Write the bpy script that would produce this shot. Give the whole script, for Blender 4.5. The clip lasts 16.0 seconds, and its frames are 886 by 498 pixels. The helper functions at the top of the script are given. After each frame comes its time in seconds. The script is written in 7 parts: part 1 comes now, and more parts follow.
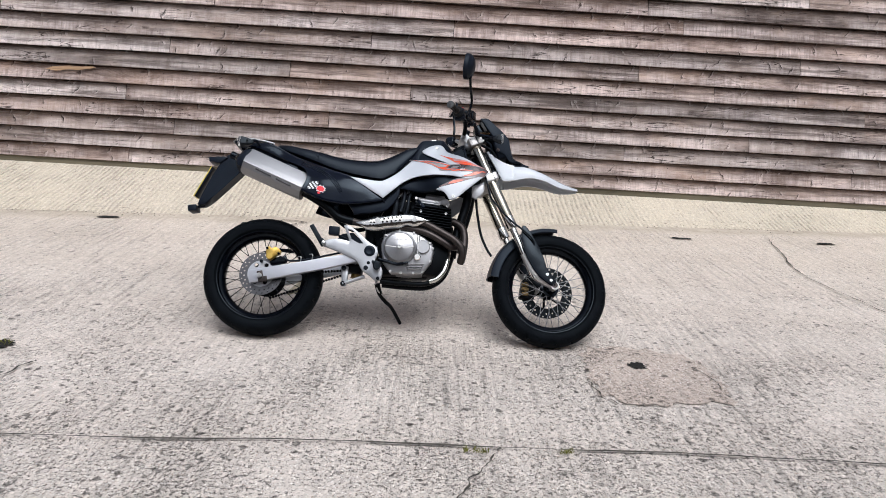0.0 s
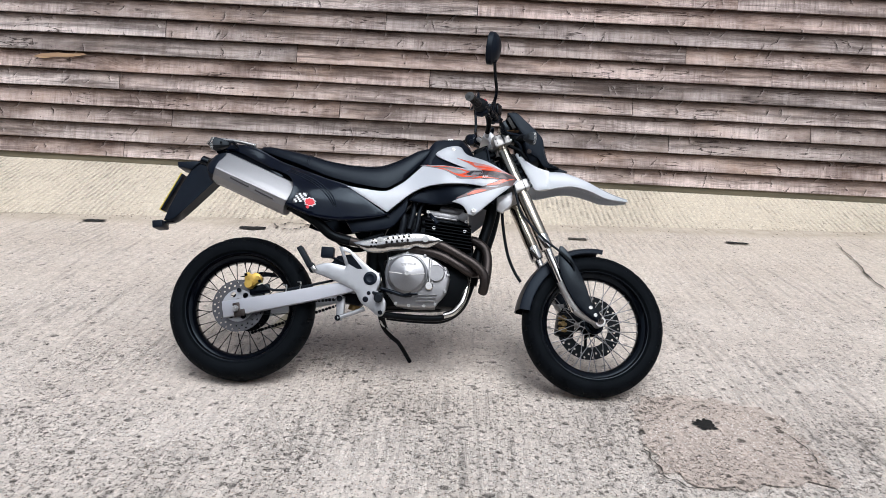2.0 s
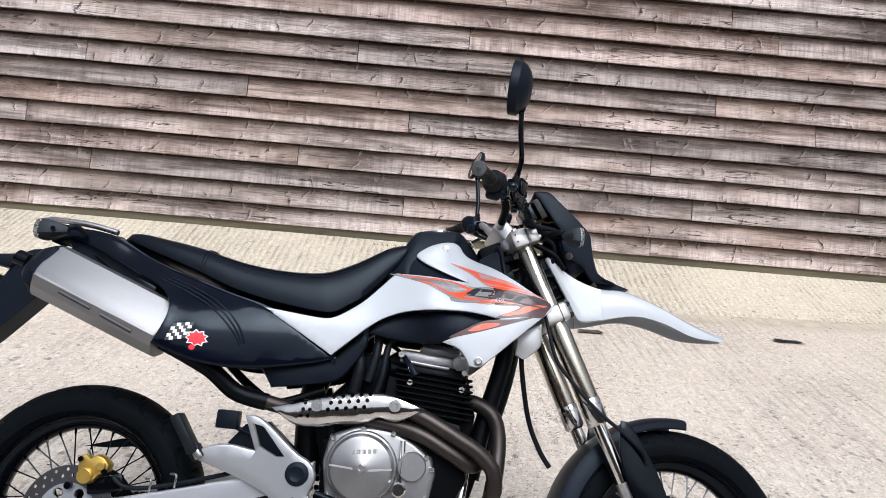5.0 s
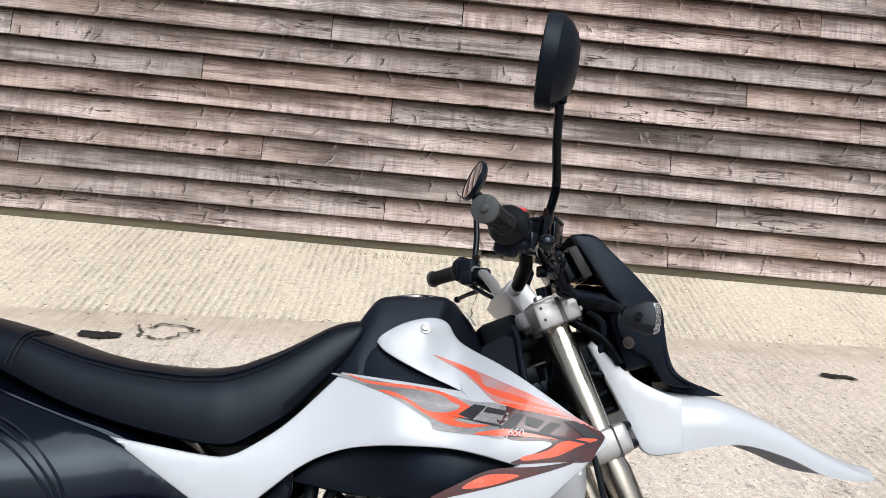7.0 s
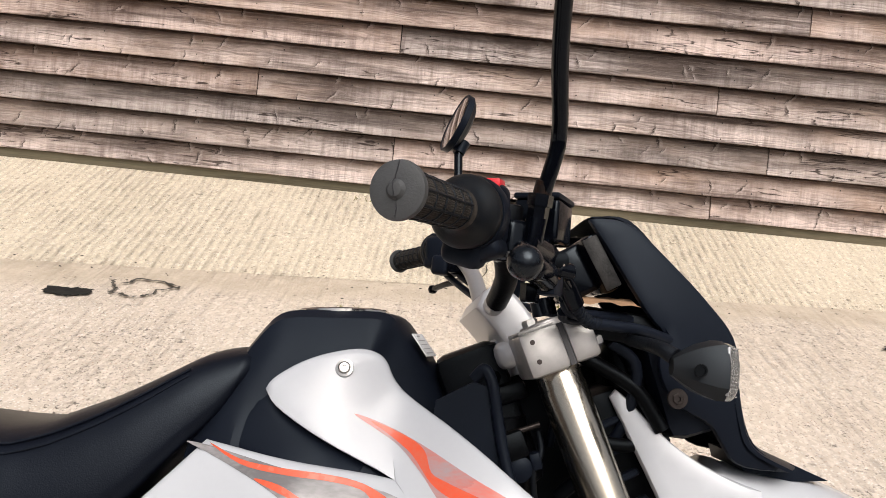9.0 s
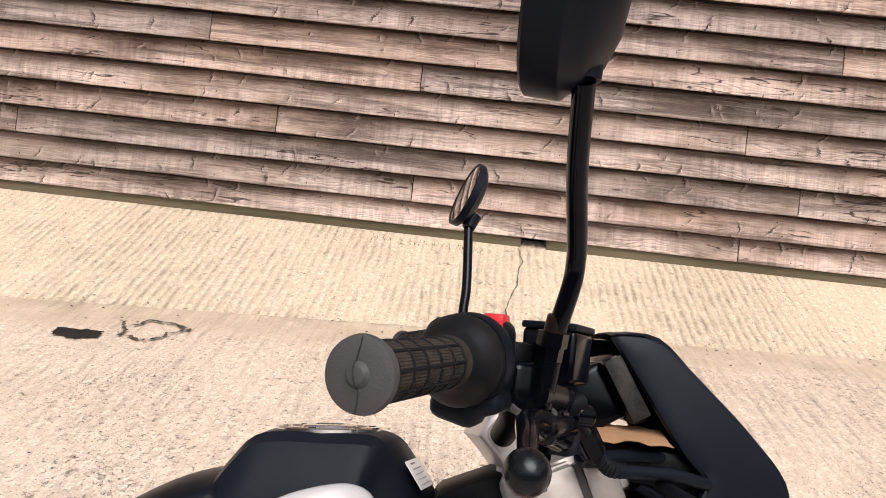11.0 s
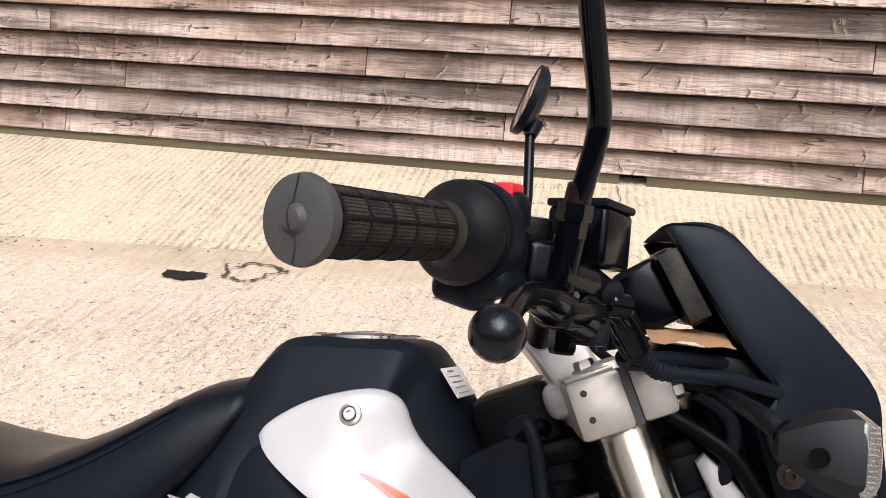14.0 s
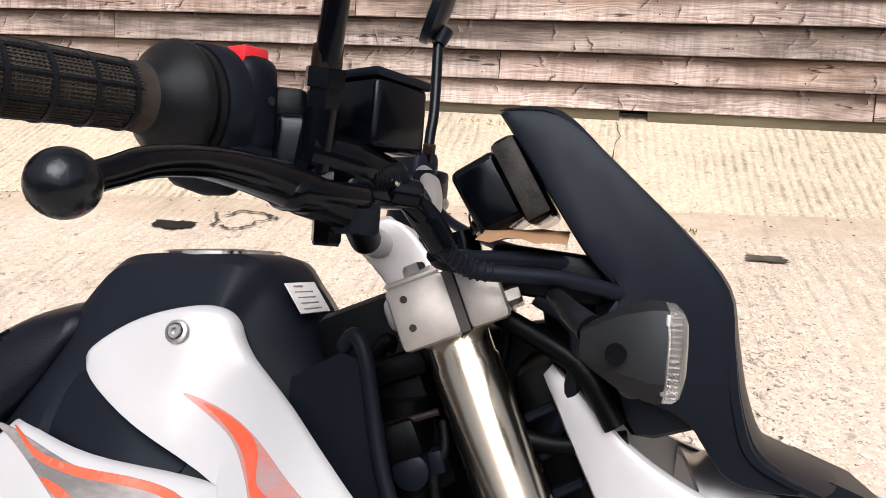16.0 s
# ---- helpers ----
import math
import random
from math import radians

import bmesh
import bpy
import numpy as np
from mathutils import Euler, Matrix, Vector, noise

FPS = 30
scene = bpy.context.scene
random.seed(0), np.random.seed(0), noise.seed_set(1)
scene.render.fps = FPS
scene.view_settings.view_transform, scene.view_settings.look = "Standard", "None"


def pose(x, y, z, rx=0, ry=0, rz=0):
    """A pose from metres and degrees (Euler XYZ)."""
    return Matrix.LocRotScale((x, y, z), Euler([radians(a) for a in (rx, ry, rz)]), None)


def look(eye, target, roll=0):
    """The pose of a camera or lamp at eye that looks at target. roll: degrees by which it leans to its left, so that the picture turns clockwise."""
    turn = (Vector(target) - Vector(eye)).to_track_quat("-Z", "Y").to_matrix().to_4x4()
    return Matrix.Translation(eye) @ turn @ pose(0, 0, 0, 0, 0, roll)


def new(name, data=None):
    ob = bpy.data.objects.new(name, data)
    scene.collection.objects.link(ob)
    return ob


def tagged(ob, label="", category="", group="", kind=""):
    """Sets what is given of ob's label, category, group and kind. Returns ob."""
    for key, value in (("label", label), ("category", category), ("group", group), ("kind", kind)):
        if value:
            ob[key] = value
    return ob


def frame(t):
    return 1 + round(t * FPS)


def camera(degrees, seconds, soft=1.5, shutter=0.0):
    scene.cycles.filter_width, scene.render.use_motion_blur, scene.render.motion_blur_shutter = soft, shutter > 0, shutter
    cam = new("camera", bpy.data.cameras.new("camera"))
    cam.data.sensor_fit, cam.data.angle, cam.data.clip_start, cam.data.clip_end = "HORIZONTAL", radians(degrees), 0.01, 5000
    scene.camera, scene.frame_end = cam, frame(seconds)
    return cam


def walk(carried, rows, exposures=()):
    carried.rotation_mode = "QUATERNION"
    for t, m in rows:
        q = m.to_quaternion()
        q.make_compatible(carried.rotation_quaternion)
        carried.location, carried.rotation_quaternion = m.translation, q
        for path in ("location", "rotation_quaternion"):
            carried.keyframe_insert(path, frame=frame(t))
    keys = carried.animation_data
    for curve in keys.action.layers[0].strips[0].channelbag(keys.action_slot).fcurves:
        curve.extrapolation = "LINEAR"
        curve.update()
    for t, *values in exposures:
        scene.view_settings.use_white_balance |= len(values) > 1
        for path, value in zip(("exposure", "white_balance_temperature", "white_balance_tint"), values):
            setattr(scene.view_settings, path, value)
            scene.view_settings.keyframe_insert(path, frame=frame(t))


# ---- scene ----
cam = camera(64.0, 16.0, 0.55)
# seconds, eye, target, roll
PATH = [
    (0, (0.115, -3.644, 1.331), (0.156, -1.698, 0.871), 2.80),
    (0.5, (0.093, -3.480, 1.327), (0.103, -1.538, 0.845), 2.14),
    (1, (0.050, -3.282, 1.324), (0.041, -1.347, 0.820), 1.75),
    (1.5, (0.084, -3.113, 1.309), (0.059, -1.180, 0.796), 1.73),
    (2, (0.159, -2.904, 1.343), (0.127, -0.969, 0.837), 2.24),
    (2.5, (0.127, -2.692, 1.321), (0.095, -0.753, 0.835), 2.99),
    (3, (0.048, -2.445, 1.324), (0.025, -0.499, 0.866), 3.86),
    (3.5, (0.059, -2.240, 1.324), (0.043, -0.289, 0.885), 4.32),
    (4, (0.122, -2.028, 1.340), (0.121, -0.073, 0.918), 4.47),
    (4.5, (0.128, -1.852, 1.345), (0.145, 0.105, 0.934), 4.39),
    (5, (0.092, -1.621, 1.361), (0.129, 0.338, 0.960), 4.42),
    (5.2, (0.083, -1.554, 1.376), (0.127, 0.406, 0.977), 4.39),
    (7.3, (0.116, -0.760, 1.354), (0.191, 1.186, 0.899), 5.16),
    (7.5, (0.112, -0.721, 1.350), (0.197, 1.221, 0.877), 5.09),
    (8, (0.158, -0.559, 1.342), (0.230, 1.368, 0.812), 5.08),
    (8.5, (0.207, -0.459, 1.321), (0.246, 1.454, 0.738), 5.06),
    (8.7, (0.221, -0.419, 1.318), (0.241, 1.487, 0.712), 5.09),
    (10.8, (0.236, -0.240, 1.338), (0.179, 1.675, 0.763), 5.44),
    (11, (0.239, -0.242, 1.368), (0.166, 1.682, 0.828), 5.21),
    (11.5, (0.234, -0.305, 1.460), (0.120, 1.637, 0.997), 4.61),
    (12, (0.242, -0.301, 1.463), (0.086, 1.645, 1.030), 3.90),
    (12.5, (0.263, -0.292, 1.392), (0.060, 1.639, 0.914), 3.12),
    (13, (0.288, -0.263, 1.331), (0.039, 1.638, 0.765), 2.64),
    (13.5, (0.303, -0.226, 1.311), (0.004, 1.644, 0.669), 2.10),
    (14, (0.301, -0.193, 1.306), (-0.048, 1.651, 0.614), 1.40),
    (14.5, (0.319, -0.185, 1.288), (-0.060, 1.643, 0.570), 0.40),
    (15, (0.367, -0.171, 1.271), (-0.017, 1.642, 0.520), -0.39),
    (15.5, (0.377, -0.154, 1.264), (-0.006, 1.644, 0.478), -0.80),
    (16, (0.439, -0.128, 1.252), (0.040, 1.651, 0.430), -0.87),
]
EXPOSURES = [
    (0.0, -0.12, 6000, 10), (2.5, -0.06, 5950, 9), (3.5, 0.06, 5900, 9), (5.2, 0.09, 6000, 9), (7.3, 0.05, 6250, 8), (8.5, 0.05, 6650, 10),
    (10.8, 0.11, 7250, 18), (11.0, 0.11, 7250, 18), (11.6, 0.14, 5800, 8), (12.5, 0.19, 5800, 8), (13.1, 0.22, 6650, 11), (14.0, 0.24, 6950, 15), (16.0, 0.32, 6900, 15),
]
walk(cam, [(t, look(eye, target, roll)) for t, eye, target, roll in PATH], EXPOSURES)

# ---- light: bright overcast sky with a broad weak sun ----
world = bpy.data.worlds.new("overcast_sky")
scene.world = world
world.use_nodes = True
wn = world.node_tree
sky = wn.nodes.new("ShaderNodeTexSky")
sky.sky_type = "NISHITA"
sky.sun_disc = False
sky.sun_elevation = radians(58)
sky.sun_rotation = radians(160)
sky.air_density, sky.dust_density, sky.ozone_density = 1.0, 6.0, 1.0
veil = wn.nodes.new("ShaderNodeHueSaturation")
veil.inputs["Saturation"].default_value = 0.45
wn.links.new(sky.outputs[0], veil.inputs["Color"])
wn.links.new(veil.outputs[0], wn.nodes["Background"].inputs["Color"])
wn.nodes["Background"].inputs["Strength"].default_value = 0.12
sun_data = bpy.data.lights.new("sun", "SUN")
sun_data.energy, sun_data.angle, sun_data.color = 2.2, radians(48), (1.0, 0.99, 0.97)
sun = new("sun", sun_data)
sun.matrix_world = look((2, -6, 14), (0, 0, 0))


# ---- materials ----
def surf(name, col, rough=0.5, metal=0.0, var=0.12, scale=6.0, bump=0.0, bscale=200.0, col2=None, coat=0.0, rvar=0.1, stretch=(1, 1, 1), spec=0.5, tint=(1, 1, 1)):
    """A painted, moulded or metal surface: two scales of colour change, uneven gloss and fine relief."""
    m = bpy.data.materials.new(name)
    m.use_nodes = True
    nt = m.node_tree
    b = nt.nodes["Principled BSDF"]
    N, K = nt.nodes.new, nt.links.new
    tc, mp = N("ShaderNodeTexCoord"), N("ShaderNodeMapping")
    mp.inputs["Scale"].default_value = stretch
    K(tc.outputs["Object"], mp.inputs[0])
    big, fine = N("ShaderNodeTexNoise"), N("ShaderNodeTexNoise")
    big.inputs["Scale"].default_value, big.inputs["Detail"].default_value = scale, 5
    fine.inputs["Scale"].default_value, fine.inputs["Detail"].default_value = bscale, 3
    K(mp.outputs[0], big.inputs[0])
    K(mp.outputs[0], fine.inputs[0])
    mix = N("ShaderNodeMix")
    mix.data_type = "RGBA"
    c2 = col2 or tuple(max(0.0, c * (1 - 2 * var)) for c in col)
    mix.inputs[6].default_value, mix.inputs[7].default_value = (*c2, 1), (*col, 1)
    add = N("ShaderNodeMath")
    add.operation = "MULTIPLY_ADD"
    add.inputs[1].default_value = 0.35
    K(fine.outputs[0], add.inputs[0])
    K(big.outputs[0], add.inputs[2])
    ramp = N("ShaderNodeMapRange")
    ramp.inputs[1].default_value, ramp.inputs[2].default_value = 0.4, 0.85
    K(add.outputs[0], ramp.inputs[0])
    K(ramp.outputs[0], mix.inputs[0])
    K(mix.outputs[2], b.inputs["Base Color"])
    rr = N("ShaderNodeMapRange")
    rr.inputs[3].default_value, rr.inputs[4].default_value = min(1.0, rough + rvar), max(0.03, rough - rvar)
    K(big.outputs[0], rr.inputs[0])
    K(rr.outputs[0], b.inputs["Roughness"])
    b.inputs["Metallic"].default_value = metal
    b.inputs["Coat Weight"].default_value = coat
    b.inputs["Specular IOR Level"].default_value = spec
    b.inputs["Specular Tint"].default_value = (*tint, 1)
    if bump:
        bp = N("ShaderNodeBump")
        bp.inputs["Strength"].default_value, bp.inputs["Distance"].default_value = bump, 0.002
        K(fine.outputs[0], bp.inputs["Height"])
        K(bp.outputs[0], b.inputs["Normal"])
    return m


def node_mat(name):
    m = bpy.data.materials.new(name)
    m.use_nodes = True
    nt = m.node_tree

    def N(kind, **inp):
        n = nt.nodes.new("ShaderNode" + kind)
        for k, v in inp.items():
            n.inputs[int(k[1:]) if k[0] == "i" and k[1:].isdigit() else k.replace("_", " ")].default_value = v
        return n

    return m, nt, N, nt.links.new, nt.nodes["Principled BSDF"]


def math_node(nt, op, a, b=None, c=None, clamp=False):
    n = nt.nodes.new("ShaderNodeMath")
    n.operation, n.use_clamp = op, clamp
    for i, v in enumerate((a, b, c)):
        if v is None:
            continue
        if isinstance(v, (int, float)):
            n.inputs[i].default_value = v
        else:
            nt.links.new(v, n.inputs[i])
    return n.outputs[0]


def mix_col(nt, fac, a, b, blend="MIX"):
    n = nt.nodes.new("ShaderNodeMix")
    n.data_type, n.blend_type = "RGBA", blend
    for i, v in ((0, fac), (6, a), (7, b)):
        if isinstance(v, (int, float)):
            n.inputs[i].default_value = v
        elif isinstance(v, tuple):
            n.inputs[i].default_value = (*v, 1)
        else:
            nt.links.new(v, n.inputs[i])
    return n.outputs[2]


def concrete(name, light, dark, stain, rib_w, rib_h, rib_c, pit_lo, gutter=False, regular=0.45, wander=0.10, pock=0.78):
    """Exposed-aggregate concrete: pebbles, pits in drifts, tamped ribs across the slab and broad stains."""
    m, nt, N, K, b = node_mat(name)
    geo = N("TexCoord").outputs["Object"]

    def noi(scale, detail, rough=0.6):
        n = N("TexNoise", Scale=scale, Detail=detail, Roughness=rough)
        K(geo, n.inputs[0])
        return n.outputs[0]

    def rng_(v, lo, hi, a=0.0, c=1.0):
        r = N("MapRange", i1=lo, i2=hi, i3=a, i4=c)
        K(v, r.inputs[0])
        return r.outputs[0]

    drift, broad, mid, grit, fine, wob = noi(1.6, 4, 0.65), noi(0.6, 6), noi(9, 6, 0.7), noi(62, 7, 0.8), noi(190, 4, 0.7), noi(2.2, 3)
    peb = N("TexVoronoi", Scale=62.0)
    K(geo, peb.inputs[0])
    sep = N("SeparateXYZ")
    K(geo, sep.inputs[0])
    ph = math_node(nt, "MULTIPLY_ADD", wob, wander, sep.outputs[0])
    ph = math_node(nt, "MULTIPLY_ADD", mid, 0.018, ph)
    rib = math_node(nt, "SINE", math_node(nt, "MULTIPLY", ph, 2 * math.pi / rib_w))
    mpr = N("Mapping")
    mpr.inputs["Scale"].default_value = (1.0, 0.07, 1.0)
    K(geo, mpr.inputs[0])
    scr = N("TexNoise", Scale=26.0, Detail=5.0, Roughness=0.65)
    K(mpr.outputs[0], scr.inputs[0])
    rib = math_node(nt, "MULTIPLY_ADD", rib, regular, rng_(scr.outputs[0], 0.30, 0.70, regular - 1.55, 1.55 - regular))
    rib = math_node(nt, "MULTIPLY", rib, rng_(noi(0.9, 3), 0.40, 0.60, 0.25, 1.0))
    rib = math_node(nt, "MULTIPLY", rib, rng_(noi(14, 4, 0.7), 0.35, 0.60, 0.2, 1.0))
    col = mix_col(nt, rng_(mid, 0.32, 0.68), tuple(0.80 * c for c in light), light)
    col = mix_col(nt, rng_(broad, 0.45, 0.72, 0, 0.4), col, stain)
    col = mix_col(nt, rng_(sep.outputs[1], -0.5, 2.4, 0, 0.55), col, (0.60, 0.51, 0.40))
    col = mix_col(nt, rng_(peb.outputs["Color"], 0.45, 1.0, 0, 0.6), col, tuple(min(0.88, c * 1.30) for c in light))
    # single stones of the aggregate, each with a tint of its own
    stone = N("TexVoronoi", Scale=105.0)
    K(geo, stone.inputs[0])
    srgb = N("SeparateColor")
    K(stone.outputs["Color"], srgb.inputs[0])
    disc_ = rng_(stone.outputs["Distance"], 0.42, 0.30)
    for pick, lo, tone, much in ((0, 0.78, (0.42, 0.29, 0.21), 0.55), (1, 0.80, (0.24, 0.22, 0.21), 0.55), (2, 0.74, (0.84, 0.80, 0.75), 0.60)):
        col = mix_col(nt, math_node(nt, "MULTIPLY", disc_, rng_(srgb.outputs[pick], lo, lo + 0.03, 0, much)), col, tone)
    # rib troughs darkened: their shade is put into the colour
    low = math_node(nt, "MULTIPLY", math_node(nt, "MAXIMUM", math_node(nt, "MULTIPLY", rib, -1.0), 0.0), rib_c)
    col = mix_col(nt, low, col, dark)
    if gutter:
        d = math_node(nt, "MULTIPLY_ADD", sep.outputs[0], -0.085, sep.outputs[1])
        d = math_node(nt, "MULTIPLY_ADD", math_node(nt, "ADD", noi(3.5, 5, 0.65), -0.5), 0.45, d)
        silt = rng_(d, 2.80, 2.92, 0, 0.75)
        col = mix_col(nt, silt, col, mix_col(nt, rng_(noi(7, 6, 0.7), 0.35, 0.65), (0.40, 0.335, 0.255), (0.58, 0.50, 0.40)))
    thr = math_node(nt, "MULTIPLY", rng_(drift, 0.35, 0.65, 0.030, -0.022), -1.0)
    # the aggregate is barer away from the barn
    thr = math_node(nt, "ADD", thr, rng_(sep.outputs[1], -1.6, 1.5, 0.004, -0.045))
    spk = rng_(math_node(nt, "ADD", fine, thr), 0.575, 0.64, 0, 0.42)
    if gutter:
        clean = math_node(nt, "MULTIPLY_ADD", silt, -1.0, 1.0)
        spk = math_node(nt, "MULTIPLY", spk, clean)
        thr = math_node(nt, "MULTIPLY_ADD", silt, -0.06, thr)
    col = mix_col(nt, spk, col, tuple(0.75 * c for c in dark))
    spot = rng_(math_node(nt, "ADD", noi(24, 5, 0.72), math_node(nt, "MULTIPLY", thr, 0.6)), 0.580, 0.625, 0, 0.66)
    col = mix_col(nt, spot, col, tuple(0.8 * c for c in dark))
    pit = rng_(math_node(nt, "ADD", grit, thr), pit_lo, pit_lo + 0.055, 0, 0.72)
    col = mix_col(nt, pit, col, tuple(0.55 * c for c in dark))
    # scattered shallow pocks a few centimetres across
    shake = N("TexNoise", Scale=34.0, Detail=4.0, Roughness=0.7)
    K(geo, shake.inputs[0])
    bent = N("VectorMath")
    bent.operation = "MULTIPLY_ADD"
    K(shake.outputs["Color"], bent.inputs[0])
    bent.inputs[1].default_value = (0.045, 0.030, 0.0)
    K(geo, bent.inputs[2])
    pk = N("TexVoronoi", Scale=21.0)
    K(bent.outputs[0], pk.inputs[0])
    pkc = N("SeparateColor")
    K(pk.outputs["Color"], pkc.inputs[0])
    rare = rng_(math_node(nt, "ADD", pkc.outputs[0], rng_(noi(1.1, 3), 0.35, 0.65, -0.16, 0.16)), pock, pock + 0.05)
    rare = math_node(nt, "MULTIPLY", rare, rng_(sep.outputs[1], 0.6, 2.2, 1.0, 0.2))
    size = math_node(nt, "MULTIPLY_ADD", pkc.outputs[1], 0.22, 0.16)
    pock_ = math_node(nt, "MULTIPLY", rare, rng_(math_node(nt, "SUBTRACT", size, pk.outputs["Distance"]), -0.02, 0.07))
    pock_ = math_node(nt, "MULTIPLY", pock_, rng_(grit, 0.38, 0.56, 0.25, 0.80))
    if gutter:
        pock_ = math_node(nt, "MULTIPLY", pock_, clean)
    col = mix_col(nt, pock_, col, tuple(0.85 * c for c in dark))
    pin = N("TexVoronoi", Scale=150.0)
    K(geo, pin.inputs[0])
    prgb = N("SeparateColor")
    K(pin.outputs["Color"], prgb.inputs[0])
    dot = math_node(nt, "MULTIPLY", rng_(pin.outputs["Distance"], 0.40, 0.22), rng_(math_node(nt, "ADD", prgb.outputs[0], math_node(nt, "MULTIPLY", thr, 5.0)), 0.80, 0.86))
    col = mix_col(nt, math_node(nt, "MULTIPLY", dot, 0.85), col, tuple(0.45 * c for c in dark))
    K(col, b.inputs["Base Color"])
    b.inputs["Roughness"].default_value = 0.95
    b.inputs["Specular IOR Level"].default_value = 0.15
    h = math_node(nt, "MULTIPLY_ADD", mid, 0.4, math_node(nt, "MULTIPLY", peb.outputs["Distance"], -0.30))
    h = math_node(nt, "MULTIPLY_ADD", spk, -0.22, h)
    h = math_node(nt, "MULTIPLY_ADD", pit, -0.5, h)
    h = math_node(nt, "MULTIPLY_ADD", dot, -0.6, h)
    h = math_node(nt, "MULTIPLY_ADD", pock_, -0.5, h)
    h = math_node(nt, "MULTIPLY_ADD", rib, rib_h, h)
    bp = N("Bump", Strength=1.0, Distance=0.010)
    K(h, bp.inputs["Height"])
    K(bp.outputs[0], b.inputs["Normal"])
    return m


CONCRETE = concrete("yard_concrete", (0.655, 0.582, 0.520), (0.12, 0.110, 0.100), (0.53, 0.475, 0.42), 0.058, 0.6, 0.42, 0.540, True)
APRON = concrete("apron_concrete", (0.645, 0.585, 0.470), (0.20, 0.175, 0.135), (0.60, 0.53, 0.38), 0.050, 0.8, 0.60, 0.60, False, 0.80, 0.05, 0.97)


def weathered_wood(name, tint=1.0):
    """Bleached softwood: wandering growth lines that bend round knots, pale worn patches, dark streaks and fine checks."""
    m, nt, N, K, b = node_mat(name)
    tc, inf = N("TexCoord"), N("ObjectInfo")
    off, sc, comb = N("VectorMath"), N("VectorMath"), N("CombineXYZ")
    off.operation, sc.operation = "ADD", "SCALE"
    for i in range(3):
        K(inf.outputs["Random"], comb.inputs[i])
    K(comb.outputs[0], sc.inputs[0])
    sc.inputs["Scale"].default_value = 57.0
    K(tc.outputs["Object"], off.inputs[0])
    K(sc.outputs[0], off.inputs[1])
    P = off.outputs[0]

    def mapped(sx, sz, rot=0.0):
        mp = N("Mapping")
        mp.inputs["Scale"].default_value = (sx, 1.0, sz)
        mp.inputs["Rotation"].default_value = (0, rot, 0)
        K(P, mp.inputs[0])
        return mp.outputs[0]

    def noi(sx, sz, scale, detail=5.0, rough=0.6, rot=0.0):
        n = N("TexNoise", Scale=scale, Detail=detail, Roughness=rough)
        K(mapped(sx, sz, rot), n.inputs[0])
        return n.outputs[0]

    def rmp(v, lo, hi, a=0.0, c=1.0):
        r = N("MapRange", i1=lo, i2=hi, i3=a, i4=c)
        K(v, r.inputs[0])
        return r.outputs[0]

    sep = N("SeparateXYZ")
    K(P, sep.inputs[0])

    def cells(sx, sz, rot, lo):
        v = N("TexVoronoi", Scale=1.0)
        v.inputs["Randomness"].default_value = 1.0
        K(mapped(sx, sz, rot), v.inputs[0])
        return v.outputs["Distance"], rmp(v.outputs["Color"], lo, lo + 0.05)

    kd, kept = cells(1.9, 4.6, 0.0, 0.62)
    bend = math_node(nt, "MULTIPLY", rmp(kd, 0.42, 0.05, 0, 1), kept)
    ph = math_node(nt, "MULTIPLY_ADD", sep.outputs[2], 240.0, math_node(nt, "MULTIPLY", noi(0.5, 2.6, 3.0, 4), 60.0))
    ph = math_node(nt, "MULTIPLY_ADD", bend, 14.0, ph)
    ring = math_node(nt, "SINE", ph)
    fibre, patch, streak = noi(0.045, 5.0, 30.0, 7, 0.75), noi(0.40, 1.3, 4.2, 6, 0.62), noi(0.16, 2.6, 6.0, 5, 0.62)
    hair = noi(0.03, 9.0, 60.0, 4, 0.7)
    col = mix_col(nt, rmp(patch, 0.40, 0.64), (0.105, 0.074, 0.062), (0.41, 0.322, 0.280))
    tan = noi(0.35, 0.9, 3.1, 4, 0.6, 0.3)
    col = mix_col(nt, rmp(tan, 0.50, 0.66, 0, 0.5), col, (0.45, 0.325, 0.250))
    # pale lower band: bleached wear, which also sets off the painted lap shade
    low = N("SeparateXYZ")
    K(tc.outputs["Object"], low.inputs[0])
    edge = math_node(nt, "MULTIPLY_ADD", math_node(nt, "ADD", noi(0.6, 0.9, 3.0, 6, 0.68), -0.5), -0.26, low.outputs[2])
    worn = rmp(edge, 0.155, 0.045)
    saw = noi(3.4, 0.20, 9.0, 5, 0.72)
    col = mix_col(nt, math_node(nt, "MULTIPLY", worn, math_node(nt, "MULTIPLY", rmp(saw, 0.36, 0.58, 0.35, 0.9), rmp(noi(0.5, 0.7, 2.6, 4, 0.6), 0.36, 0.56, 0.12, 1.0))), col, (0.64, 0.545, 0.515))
    # darker, browner board tops: less bleached, with lap shade put into the colour
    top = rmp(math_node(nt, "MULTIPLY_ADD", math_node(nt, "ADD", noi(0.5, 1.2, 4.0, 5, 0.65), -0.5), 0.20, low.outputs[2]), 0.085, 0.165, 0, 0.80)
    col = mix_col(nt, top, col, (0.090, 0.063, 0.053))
    col = mix_col(nt, rmp(streak, 0.49, 0.64, 0, 0.72), col, (0.070, 0.050, 0.043))
    col = mix_col(nt, rmp(fibre, 0.52, 0.68, 0, 0.38), col, (0.58, 0.49, 0.45))
